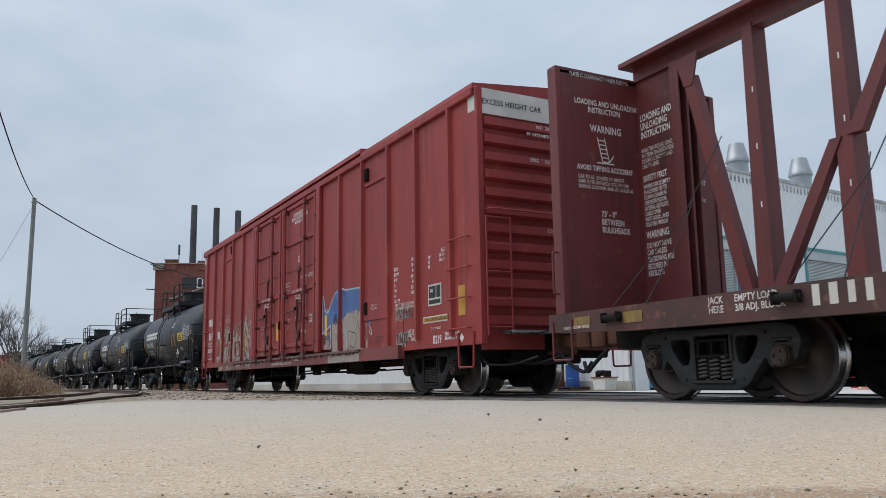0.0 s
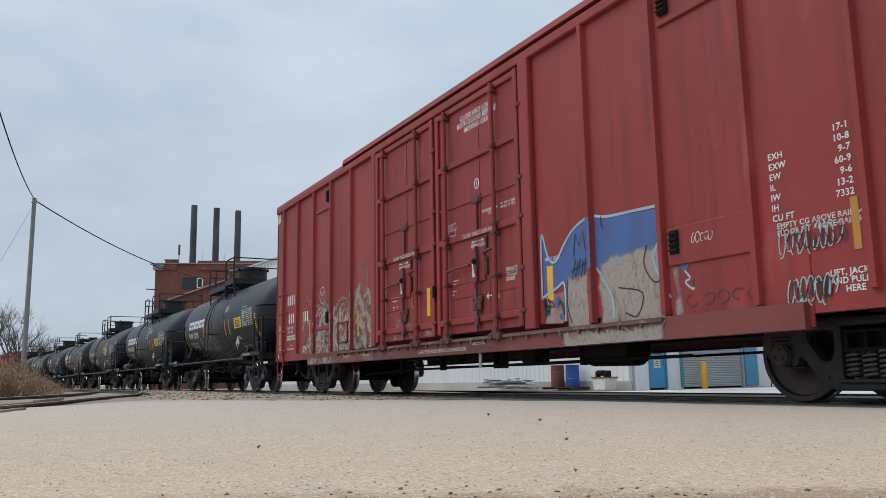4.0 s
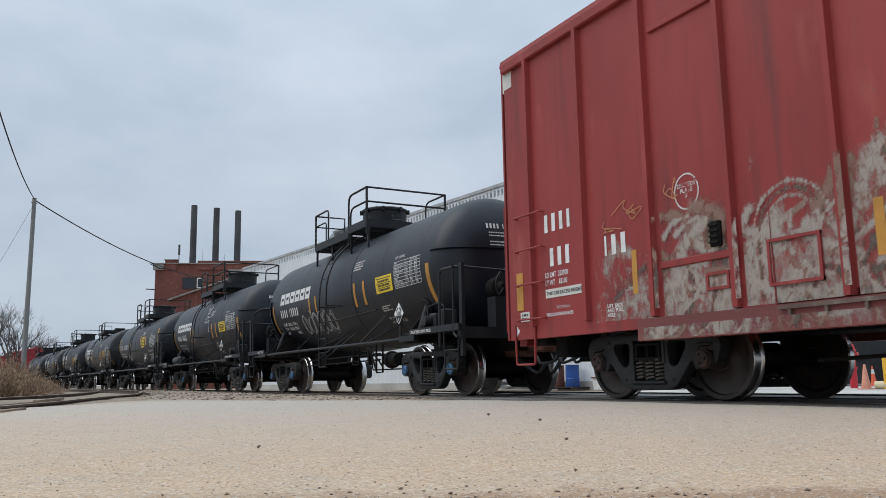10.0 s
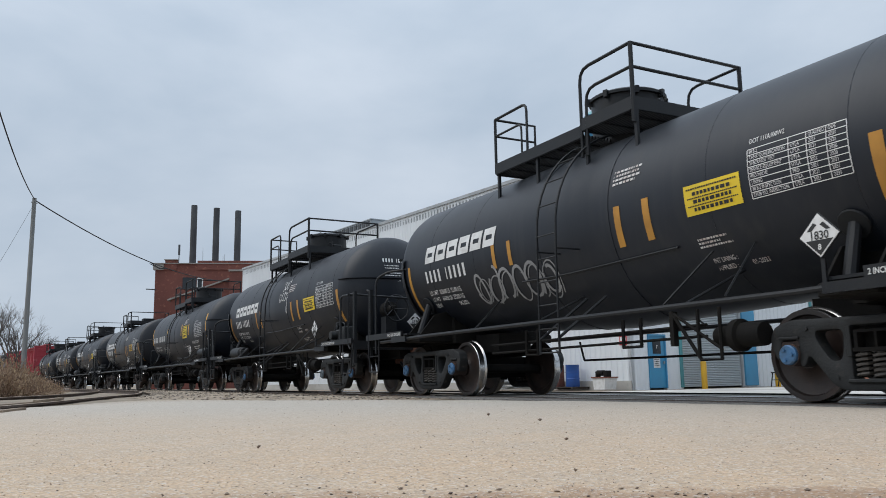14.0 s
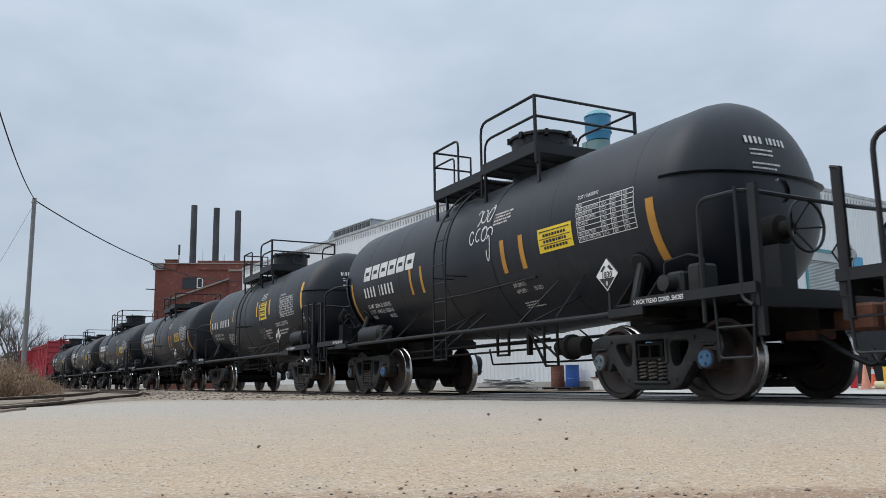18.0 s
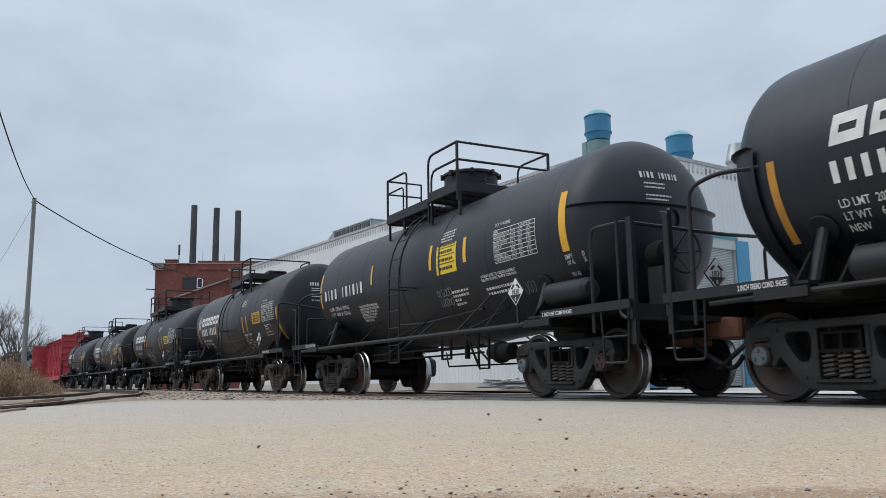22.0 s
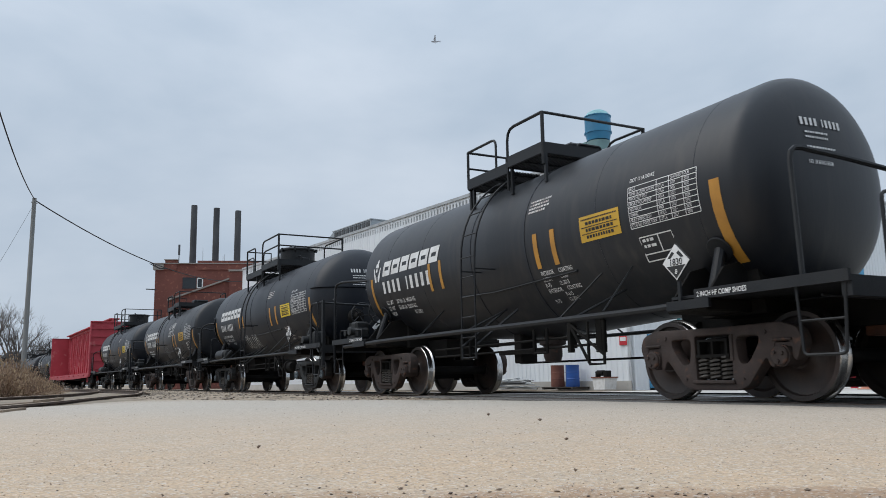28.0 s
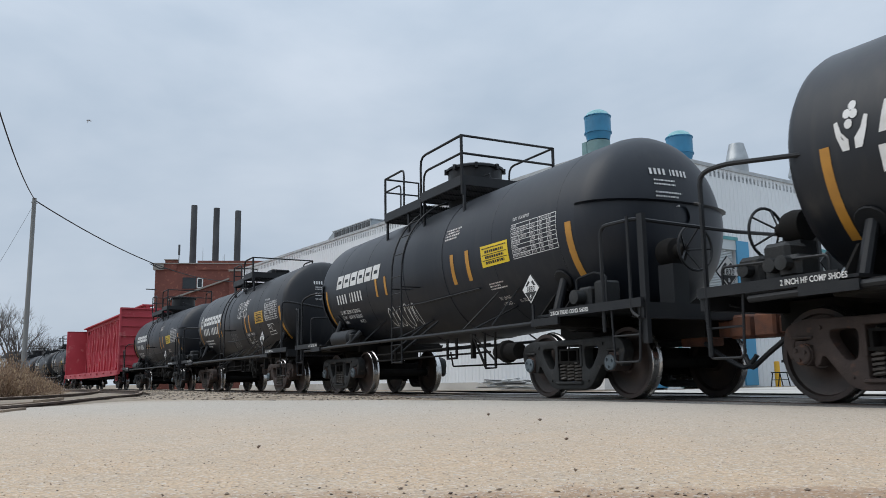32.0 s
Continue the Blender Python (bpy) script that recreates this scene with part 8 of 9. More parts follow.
    # winches, straps and hooks along the sill
    for k in range(9):
        x = -10.2 + 2.45 * k
        b = B()
        revolve(b, [(-0.15, 0.0), (-0.15, 0.026), (-0.11, 0.026), (-0.11, 0.042), (0.11, 0.042), (0.11, 0.026), (0.17, 0.026), (0.17, 0.0)], (x, -W - 0.065, 0.965), (1, 0, 0), 12)
        for q in (-0.16, 0.16) if words else ():
            box(b, x + q * 0.8 - 0.015, x + q * 0.8 + 0.015, -W - 0.11, -W, 0.91, 1.03, bev=0.006)
        w = part("winch", b, "under_black" if words else R, car)
        if words:
            b = B()
            tube(b, [(x + 0.02, -W - 0.05, 1.08), (x + 0.35, -0.6, 2.2), (x + 0.6, -0.13, 3.2)], 0.007, 5)
            tube(b, [(x + 0.6, -W - 0.05, 1.08), (x + 0.2, -0.5, 2.0), (x + 0.05, -0.13, 2.5)], 0.008, 5)
            part("tie_down_cable", b, "cable", w)
    if words:
        xf = -HB + 0.034
        blocks = (("PLATE C CLEARANCE WHEN DOWN", -1.25, 4.26, 0.085, "worn_white"), ("LOADING AND UNLOADING\n         INSTRUCTION", -1.18, 3.88, 0.118, "white_paint"), ("WARNING", -0.93, 3.50, 0.155, "white_paint"),
                  ("AVOID TIPPING ACCIDENT", -1.18, 2.95, 0.108, "white_paint"), ("CAR TO BE LOADED AT ABOUT\nSAME RATE ON EACH SIDE OF CAR\nDURING LOADING AND UNLOADING", -1.17, 2.83, 0.075, "worn_white"),
                  ("73' - 0\"\nBETWEEN\nBULKHEADS", -0.80, 2.32, 0.12, "white_paint"))
        for body, y, z, sz, m_ in blocks:
            t_ = text_bm(body, sz, "LEFT", 0.78, 1.05, 0.95)
            lay(t_, lambda u, v: Vector((xf, y + 0.02 + u * 0.9, z + 0.10 + v * 0.95)))
            part("loading_stencil", t_, m_, car)
            t_ = text_bm(body, sz, "LEFT", 0.78, 1.05, 0.95)
            lay(t_, lambda u, v: Vector((xf, y + 1.42 + u * 0.9, z + 0.10 + v * 0.95)))
            part("loading_stencil", t_, "worn_white", car)
        b = strokes([[(0.0, 0.0), (-0.07, 0.34)], [(0.12, 0.0), (0.05, 0.34)]] + [[(-0.015 * k, 0.06 * k), (0.12 - 0.015 * k, 0.06 * k)] for k in range(6)] + [[(-0.1, -0.02), (0.2, -0.02)], [(0.12, 0.0), (0.2, 0.1)]], 0.016)
        lay(b, lambda u, v: Vector((xf, -0.72 + u, 3.19 + v)))
        part("tipping_pictogram", b, "white_paint", car)
        yw = -0.055
        for body, x, z, sz, m_ in (("LOADING AND\nUNLOADING\nINSTRUCTION", -HB + 0.06, 3.98, 0.165, "white_paint"), ("MAINTAIN EQUAL LOAD\nPATTERN ON BOTH SIDES\nDURING LOADING AND\nUNLOADING", -HB + 0.06, 3.44, 0.10, "worn_white"),
                                   ("SAFETY FIRST", -HB + 0.06, 2.94, 0.145, "white_paint"),
                                   ("WHEN CAR IS EMPTY\nPLACE END OF TIE\nDOWN CHAIN IN\nOPPOSITE FLOOR\nLATERAL KEYSLOT,\nCABLE OVER\nPOST HOOK, AND\nTIGHTEN WINCH", -HB + 0.06, 2.82, 0.10, "white_paint"),
                                   ("WARNING", -HB + 0.06, 1.98, 0.17, "white_paint"), ("DO NOT MOVE\nCAR UNLESS\nTIE DOWNS ARE\nSECURED IN\nKEYSLOTS", -HB + 0.06, 1.82, 0.125, "white_paint")):
            t_ = text_bm(body, sz, "LEFT", 0.58, 1.0, 0.92)
            lay(t_, lambda u, v: Vector((x + 0.03 + u * 0.92, yw, 2.15 + 0.84 * (z - 1.98) + v * 0.84)))
            part("safety_stencil", t_, m_, car)
        ys = -W - 0.024
        for body, x, z, sz in (("JACK\nHERE", -8.72, 0.99, 0.10), ("EMPTY LOAD\n3/8 ADJ. BLOCK", -8.38, 0.99, 0.10)):
            t_ = text_bm(body, sz, "LEFT", 0.85, 1.0, 0.95)
            lay(t_, on_sill(x, z, ys))
            part("sill_stencil", t_, "worn_white", car)
        b = bars_bm((0.075, 0.085, 0.07, 0.07), 0.19, 0.095)
        lay(b, on_sill(-7.5, 0.87, ys))
        part("reporting_mark", b, "panel_white", car)
        for x in (-10.95, -10.02):
            b = B()
            box(b, x, x + 0.32, ys - 0.004, ys, 0.89, 1.02)
            part("reflector", b, "reflect_dirty", car)
        side_words(car, "2 INCH H COMP SHOES", -11.05, 0.88, 0.05, "worn_white", ys - 0.006)
        # white plates on the posts stand in for daylight seen through their slots
        for x in posts[:3]:
            for z in (2.2, 2.9, 3.6):
                b = B()
                box(b, x + 0.02, x + 0.035, -0.124, -0.119, z, z + 0.07)
                part("keyslot", b, "white_paint", car)
    for x in (-9.1, 9.1):
        truck(car, x, "truck_iron", caps=("truck_rust", "truck_rust"))
    return car


join_train(centerbeam(2.75, "beam_red", "dull red centerbeam flat car with bulkheads", True), 2.75, 9.1)
join_train(centerbeam(-134.3, "far_red", "bright red centerbeam flat car, empty", False), -134.3, 9.1)


# ---- the yard: doors, shutters, roof vents ----
M_("bollard_yellow", (0.75, 0.42, 0.02), 0.5, col2=(0.62, 0.34, 0.03), scale=2.0, bump=0.03)
M_("hydrant_red", (0.52, 0.02, 0.035), 0.4, col2=(0.42, 0.02, 0.03), scale=3.0, bump=0.03)
M_("cone_orange", (0.80, 0.12, 0.035), 0.55, col2=(0.65, 0.12, 0.06), scale=3.0, bump=0.03)
M_("cone_faded", (0.72, 0.32, 0.22), 0.6, bump=0.03)
M_("dumpster_black", (0.009, 0.011, 0.0125), 0.55, spec=0.35, col2=(0.015, 0.0175, 0.019), scale=1.5, bump=0.1)
M_("drum_rust", (0.20, 0.075, 0.05), 0.75, col2=(0.13, 0.05, 0.038), scale=3.0, bump=0.1)
M_("drum_blue", (0.015, 0.09, 0.36), 0.45, col2=(0.02, 0.07, 0.25), scale=3.0, bump=0.03)
M_("pipe_cream", (0.66, 0.56, 0.36), 0.5, bump=0.03)
M_("glass_clear", (0.04, 0.06, 0.07), 0.1, bump=0.0)
M_("sign_red", (0.6, 0.03, 0.04), 0.5, bump=0.0)
M_("mat_teal", (0.08, 0.30, 0.32), 0.5, bump=0.02)
M_("bird_grey", (0.42, 0.43, 0.45), 0.8, col2=(0.24, 0.24, 0.26), scale=12.0, bump=0.0)
M_("evergreen", (0.025, 0.05, 0.022), 0.9, col2=(0.04, 0.06, 0.03), scale=0.8, bump=0.0)
M_("far_white", (0.66, 0.67, 0.68), 0.6, bump=0.02)


def wall_part(name, bm, mt, parent, origin=WA, d=DIR_R, nrm=NRM_R, label=""):
    return part(name, oriented(bm, origin, d, nrm), mt, parent, label)


def build_doors():
    d = thing("door_1", "blue steel entrance door with a small window", "door", kind="structure")
    b = B()
    box(b, 1.06, 2.02, -0.08, 0.0, YARD_Z, 1.94, bev=0.01)
    leaf = wall_part("leaf", b, "door_blue", d)
    for a in ((1.0, 1.06, YARD_Z, 2.0), (2.02, 2.08, YARD_Z, 2.0), (1.06, 2.02, 1.94, 2.0)):
        b = B()
        box(b, a[0], a[1], -0.12, 0.06, a[2], a[3])
        wall_part("jamb", b, "door_blue", d)
    b = B()
    box(b, 1.3, 1.8, -0.005, 0.006, 1.2, 1.8)
    wall_part("window_pane", b, "window_dark", leaf)
    b = B()
    box(b, 1.32, 1.72, 0.002, 0.008, 0.62, 1.05)
    wall_part("notice", b, "white_paint", leaf, label="white paper notice")
    b = lines_block([0.3, 0.3, 0.25, 0.3], 0.035, 0.08, 3)
    for v in b.verts:
        v.co = (1.37 + v.co.x, 0.011, 0.95 + v.co.y)
    wall_part("notice_lines", b, "decal_ink", leaf)
    b = text_bm("7", 0.2)
    for v in b.verts:
        v.co = (1.5 + v.co.x, 0.012, 1.42 + v.co.y)
    wall_part("door_figure", b, "white_paint", leaf)
    b = B()
    box(b, 1.9, 1.96, 0.0, 0.07, 0.78, 0.9, bev=0.01)
    wall_part("door_handle", b, "galvanised", leaf)
    for u0, u1 in ((3.1, 7.4), (13.2, 17.6), (25.0, 29.4)):
        g = thing("roller_door", "grey ribbed steel roller door with blue jambs", "roller door", group="roller doors of the warehouse", kind="structure")
        n = 84
        for k in range(n):
            b = B()
            h = (DOOR_Z - YARD_Z - 0.4) / n
            z = YARD_Z + h * k
            prism(b, [(0.0, 0.0), (0.0, h - 0.006), (-0.03, h * 0.75), (-0.03, h * 0.25)], u1 - u0 - 0.3)
            for v in b.verts:
                x_, y_, z_ = v.co
                v.co = (u0 + 0.15 + y_, -0.10 - x_, z + z_)
            wall_part("slat", b, "shutter_grey", g)
        b = B()
        box(b, u0, u1, -0.15, 0.04, DOOR_Z - 0.45, DOOR_Z)
        wall_part("hood", b, "shutter_grey", g)
        b = B()
        box(b, u0 - 0.1, u1 + 0.15, 0.0, 0.07, DOOR_Z, DOOR_Z + 0.16)
        wall_part("header", b, "mat_teal", g)
        b = B()
        box(b, u1, u1 + 0.92, 0.0, 0.08, YARD_Z, DOOR_Z)
        wall_part("jamb", b, "door_blue", g, label="wide blue painted door jamb")
        b = B()
        box(b, u0 - 0.16, u0, 0.0, 0.07, YARD_Z, DOOR_Z)
        wall_part("jamb", b, "mat_teal", g)


build_doors()


def vent(px, py_base, depth, blue):
    p = at_depth(px, py_base, depth)
    k = depth / 1429.1
    if blue:
        v = thing("roof_vent", "blue cylindrical roof exhaust fan with a pale dome", "roof vent", Matrix.Translation((p.x, p.y, 0)), group="roof vents")
        r = 23 * k
        z0 = W_H - 0.4
        zt = at_depth(px, 193 if px < 1100 else 231, depth).z
        b = B()
        revolve(b, [(z0, r * 0.88), (zt - 1.25 * r * 2.0, r * 0.88)], (0, 0, 0), (0, 0, 1), 24)
        part("stack", b, "vent_green", v)
        b = B()
        lo = zt - 0.5 * r - 1.35 * r
        revolve(b, [(lo - 0.35, r * 0.86), (lo - 0.1, r * 0.95), (lo, r * 1.0), (lo, r * 1.06), (lo + 0.06, r * 1.06), (lo + 0.07, r), (zt - 0.55 * r, r), (zt - 0.55 * r, r * 1.05), (zt - 0.48 * r, r * 1.05)], (0, 0, 0), (0, 0, 1), 28)
        part("housing", b, "vent_blue", v)
        b = B()
        revolve(b, [(zt - 0.48 * r, r * 0.98), (zt - 0.2 * r, r * 0.78), (zt - 0.03 * r, r * 0.52), (zt, r * 0.4), (zt, 0.0)], (0, 0, 0), (0, 0, 1), 28)
        part("dome", b, "vent_teal", v)
        b = B()
        box(b, -r * 1.45, -r * 0.85, -r * 0.5, r * 0.3, z0, lo - 0.25, bev=0.02)
        part("motor_box", b, "vent_green", v)
    else:
        v = thing("roof_vent", "galvanised conical roof exhaust stack", "roof vent", Matrix.Translation((p.x, p.y, 0)), group="roof vents")
        zt = at_depth(px, 254 if px < 1350 else 280, depth).z
        r = 19.5 * k
        b = B()
        revolve(b, [(W_H - 0.4, r * 0.92), (zt - 1.05, r * 0.92)], (0, 0, 0), (0, 0, 1), 24)
        part("stack", b, "galvanised", v)
        b = B()
        revolve(b, [(zt - 1.1, r * 0.93), (zt - 1.02, r * 1.04), (zt - 0.92, r * 1.04), (zt - 0.85, r), (zt, r * 0.66), (zt, r * 0.58), (zt - 0.3, r * 0.6)], (0, 0, 0), (0, 0, 1), 28)
        part("cone", b, "galvanised", v)


vent(1060, 268, 38.0, True)
vent(1204, 285, 41.5, True)
vent(1306, 300, 43.5, False)
vent(1418, 328, 46.5, False)


def roof_unit():
    v = thing("roof_unit", "pale grey rooftop ventilator box with dark louvres", "roof unit")
    b = B()
    prism(b, [(22.3, W_H - 0.16), (28.6, W_H - 0.16), (28.6, W_H + 0.42), (27.6, W_H + 0.86), (22.3, W_H + 0.86)], -1.4, m=Matrix.Translation((0, -0.7, 0)))
    wall_part("casing", b, "galvanised", v, WA, DIR_L, NRM_L)
    b = B()
    box(b, 22.2, 27.7, -2.2, -0.64, W_H + 0.86, W_H + 0.92)
    wall_part("cap", b, "trim_grey", v, WA, DIR_L, NRM_L)
    for k in range(9):
        b = B()
        box(b, 22.5 + 0.56 * k, 22.9 + 0.56 * k, -0.70, -0.66, W_H + 0.42, W_H + 0.78)
        wall_part("louvre", b, "stack_steel", v, WA, DIR_L, NRM_L)


roof_unit()


# ---- yard things ----
def bollard(x, y, h, r):
    t = thing("bollard", "yellow painted steel bollard on the yard", "bollard", Matrix.Translation((x, y, ground_z(x, y) - 0.03)), group="yellow bollards")
    b = B()
    revolve(b, [(-0.1, r), (h - 0.05, r), (h - 0.015, r * 0.85), (h, 0.0)], (0, 0, 0), (0, 0, 1), 16)
    part("post", b, "bollard_yellow", t)


_w = WA + NRM_R * 0.9 + DIR_R * 3.35
bollard(_w.x, _w.y, 1.15, 0.12)
_w = WA + NRM_R * 0.9 + DIR_R * 8.55
bollard(_w.x, _w.y, 1.15, 0.12)
bollard(-16.2, 21.6, 1.0, 0.098)
bollard(-14.4, 21.9, 1.0, 0.098)


def hydrant():
    x, y = -16.5, 23.4
    t = thing("fire_hydrant", "tall red fire hydrant standpipe in the yard", "fire hydrant", Matrix.Translation((x, y, ground_z(x, y) - 0.03)))
    b = B()
    revolve(b, [(-0.1, 0.15), (0.62, 0.15), (0.62, 0.19), (0.70, 0.19), (0.70, 0.145), (1.15, 0.14), (1.17, 0.20), (1.24, 0.20), (1.26, 0.16), (1.38, 0.12), (1.42, 0.05), (1.48, 0.05), (1.48, 0.0)], (0, 0, 0), (0, 0, 1), 20)
    for v in b.verts:
        v.co.x *= 0.74
        v.co.y *= 0.74
    part("barrel", b, "hydrant_red", t)
    for a in (0, 180, 270):
        b = B()
        revolve(b, [(0.05, 0.06), (0.16, 0.06), (0.165, 0.07), (0.2, 0.07), (0.2, 0.0)], (0, 0, 1.08), (math.cos(radians(a + 20)), math.sin(radians(a + 20)), 0), 12)
        part("nozzle_cap", b, "hydrant_red", t)


hydrant()


def cone(x, y, m_, lab):
    t = thing("traffic_cone", lab, "traffic cone", Matrix.Translation((x, y, ground_z(x, y) + 0.012)), group="traffic cones")
    b = B()
    box(b, -0.18, 0.18, -0.18, 0.18, 0.0, 0.03, bev=0.01)
    part("base", b, m_, t)
    b = B()
    revolve(b, [(0.03, 0.135), (0.70, 0.03), (0.71, 0.0)], (0, 0, 0), (0, 0, 1), 20)
    part("body", b, m_, t)
    if m_ == "cone_orange":
        b = B()
        revolve(b, [(0.42, 0.076), (0.43, 0.079), (0.58, 0.054), (0.59, 0.05)], (0, 0, 0), (0, 0, 1), 20)
        part("collar", b, "white_paint", t)


cone(-15.0, 21.8, "cone_faded", "sun-faded pale orange traffic cone")
cone(-18.3, 27.0, "cone_orange", "orange traffic cone with a white collar")


def dumpster():
    t = thing("dumpster", "black steel refuse dumpster with a lid", "dumpster", Matrix.Translation((-20.2, 27.0, YARD_Z - 0.02)) @ Matrix.Rotation(-0.05, 4, "Z"))
    b = B()
    prism(b, [(-1.25, 0.12), (1.9, 0.12), (1.9, 2.05), (-1.9, 2.05), (-1.9, 1.0)], 1.8)
    part("bin", b, "dumpster_black", t)
    b = B()
    for z in (0.95, 1.98):
        box(b, -1.93, 1.93, -0.05, 0.0, z, z + 0.1)
    for x in (-0.7, 0.6, 1.8):
        box(b, x, x + 0.1, -0.05, 0.0, 0.15, 2.0)
    part("stiffener", b, "dumpster_black", t)
    b = B()
    box(b, -1.95, 1.95, -0.06, 1.86, 2.05, 2.12, bev=0.02)
    part("lid", b, "dumpster_black", t)
    b = lines_block([0.45, 0.3, 0.4, 0.45], 0.07, 0.14, 12)
    lay(b, lambda u, v: Vector((0.35 + u, -0.056, 1.75 + v)))
    part("notice_lines", b, "worn_white", t)
    for x in (-1.1, 1.7):
        b = B()
        box(b, x - 0.08, x + 0.08, 0.05, 1.75, 0.0, 0.13)
        part("skid", b, "dumpster_black", t)
    f = thing("sawhorse", "small black folding steel sawhorse", "sawhorse", Matrix.Translation((-22.3, 26.9, YARD_Z)) @ Matrix.Scale(0.75, 4))
    for y in (0.0, 0.55):
        b = B()
        tube(b, [(-0.38, y, 0.0), (-0.22, y, 0.72), (0.22, y, 0.72), (0.38, y, 0.0)], 0.03, 6)
        tube(b, [(-0.30, y, 0.35), (0.30, y, 0.35)], 0.02, 6)
        part("leg_frame", b, "steel_black", f)
    b = B()
    box(b, -0.3, 0.3, -0.03, 0.58, 0.70, 0.76)
    part("top_bar", b, "steel_black", f)
    g = thing("brown_container", "rust-brown steel container beside the dumpster", "container", Matrix.Translation((-17.6, 29.0, YARD_Z - 0.02)))
    b = B()
    box(b, -1.6, 2.6, 0, 2.0, 0.0, 1.25, bev=0.02)
    for k in range(8):
        box(b, -1.5 + 0.5 * k, -1.4 + 0.5 * k, -0.05, 0.0, 0.05, 1.2)
    part("body", b, "drum_rust", g)
    p = thing("pipe_length", "cream plastic pipe lying on the yard", "pipe", Matrix.Translation((-14.2, 21.9, ground_z(-14, 21.9) + 0.01)))
    b = B()
    tube(b, [(-0.55, 0, 0.12), (1.9, 0.1, 0.12)], 0.115, 14)
    part("tube", b, "pipe_cream", p)


dumpster()


def drum(u, m_, lab):
    o = WA + DIR_L * u + NRM_L * 0.55
    t = thing("drum", lab, "drum", Matrix.Translation((o.x, o.y, YARD_Z + 0.1)), group="drums by the wall")
    b = B()
    revolve(b, [(0.0, 0.0), (0.0, 0.29), (0.03, 0.30), (0.31, 0.29), (0.33, 0.305), (0.35, 0.29), (0.58, 0.29), (0.60, 0.305), (0.62, 0.29), (0.9, 0.29), (0.92, 0.30), (0.92, 0.27), (0.89, 0.26), (0.89, 0.0)], (0, 0, 0), (0, 0, 1), 24)
    part("body", b, m_, t)
    for a in (0.4, 3.4):
        b = B()
        revolve(b, [(0.89, 0.035), (0.91, 0.035), (0.91, 0.0)], (0.18 * math.cos(a), 0.18 * math.sin(a), 0), (0, 0, 1), 8)
        part("bung", b, m_, t)


drum(2.85, "drum_blue", "blue plastic drum standing by the warehouse wall")
drum(3.78, "drum_rust", "rusty red-brown steel drum by the warehouse wall")


def wall_yard():
    o = WA + DIR_L * 3.3 + NRM_L * 0.55
    t = thing("pallet", "dark wooden pallet under the drums", "pallet", Matrix.Translation((o.x, o.y, YARD_Z - 0.01)) @ Matrix.Rotation(math.atan2(DIR_L.y, DIR_L.x), 4, "Z"))
    for k in range(5):
        b = B()
        box(b, -1.0, 1.0, -0.5 + 0.22 * k, -0.38 + 0.22 * k, 0.08, 0.10)
        part("deck_board", b, "tie_wood", t)
    for x in (-0.95, 0, 0.87):
        b = B()
        box(b, x, x + 0.09, -0.5, 0.5, 0.0, 0.08)
        part("stringer", b, "tie_wood", t)
    o = WA + DIR_L * 0.75 + NRM_L * 0.8
    t = thing("wash_tub", "white plastic tub with a pump on top", "tub", Matrix.Translation((o.x, o.y, YARD_Z - 0.01)))
    b = B()
    prism(b, [(-0.33, 0.0), (0.33, 0.0), (0.40, 0.45), (-0.40, 0.45)], 0.6, m=Matrix.Translation((0, -0.3, 0)))
    part("tub", b, "white_paint", t)
    b = B()
    box(b, -0.44, 0.44, -0.34, 0.34, 0.45, 0.50)
    part("lid", b, "drum_rust", t)
    b = B()
    revolve(b, [(-0.2, 0.0), (-0.2, 0.12), (0.2, 0.12), (0.2, 0.0)], (-0.2, 0, 0.65), (1, 0, 0), 14)
    box(b, 0.05, 0.3, -0.12, 0.12, 0.5, 0.75, bev=0.02)
    box(b, -0.45, -0.36, -0.1, 0.1, 0.5, 0.72)
    part("pump", b, "under_black", t)
    # heap of lengths of pipe and angle iron
    rnd = random.Random(5)
    o = WA + DIR_L * 6.5 + NRM_L * 1.0
    t = thing("scrap_pile", "pile of grey pipes and steel lengths", "scrap pile", Matrix.Translation((o.x, o.y, YARD_Z - 0.01)) @ Matrix.Rotation(math.atan2(DIR_L.y, DIR_L.x), 4, "Z"))
    for k in range(34):
        b = B()
        a = rnd.gauss(0, 0.18)
        ln = rnd.uniform(1.2, 3.0)
        z = rnd.uniform(0.04, 0.42)
        cx, cy = rnd.uniform(-0.9, 0.9), rnd.uniform(-0.5, 0.5)
        dx, dy, dz = math.cos(a) * ln / 2, math.sin(a) * ln / 2, rnd.gauss(0, 0.06)
        p0, p1 = (cx - dx, cy - dy, max(0.03, z - dz)), (cx + dx, cy + dy, max(0.03, z + dz))
        if k % 3:
            tube(b, [p0, p1], rnd.uniform(0.02, 0.04), 6)
        else:
            m_ = Matrix.Translation(((p0[0] + p1[0]) / 2, (p0[1] + p1[1]) / 2, z)) @ Matrix.Rotation(a, 4, "Z")
            box(b, -ln / 2, ln / 2, -0.04, 0.04, -0.012, 0.012, m=m_)
        part("length", b, "galvanised" if k % 4 else "stack_steel", t)
    b = B()
    box(b, 0.15, 0.55, 0.045, 0.06, 1.55, 2.05)
    s = tagged(part("wall_sign", oriented(b, WA, DIR_L, NRM_L), "sign_red"), "small red and white warning sign on the wall", "sign")
    b = B()
    box(b, 0.19, 0.51, 0.06, 0.066, 1.72, 1.88)
    part("sign_field", oriented(b, WA, DIR_L, NRM_L), "white_paint", s)


wall_yard()


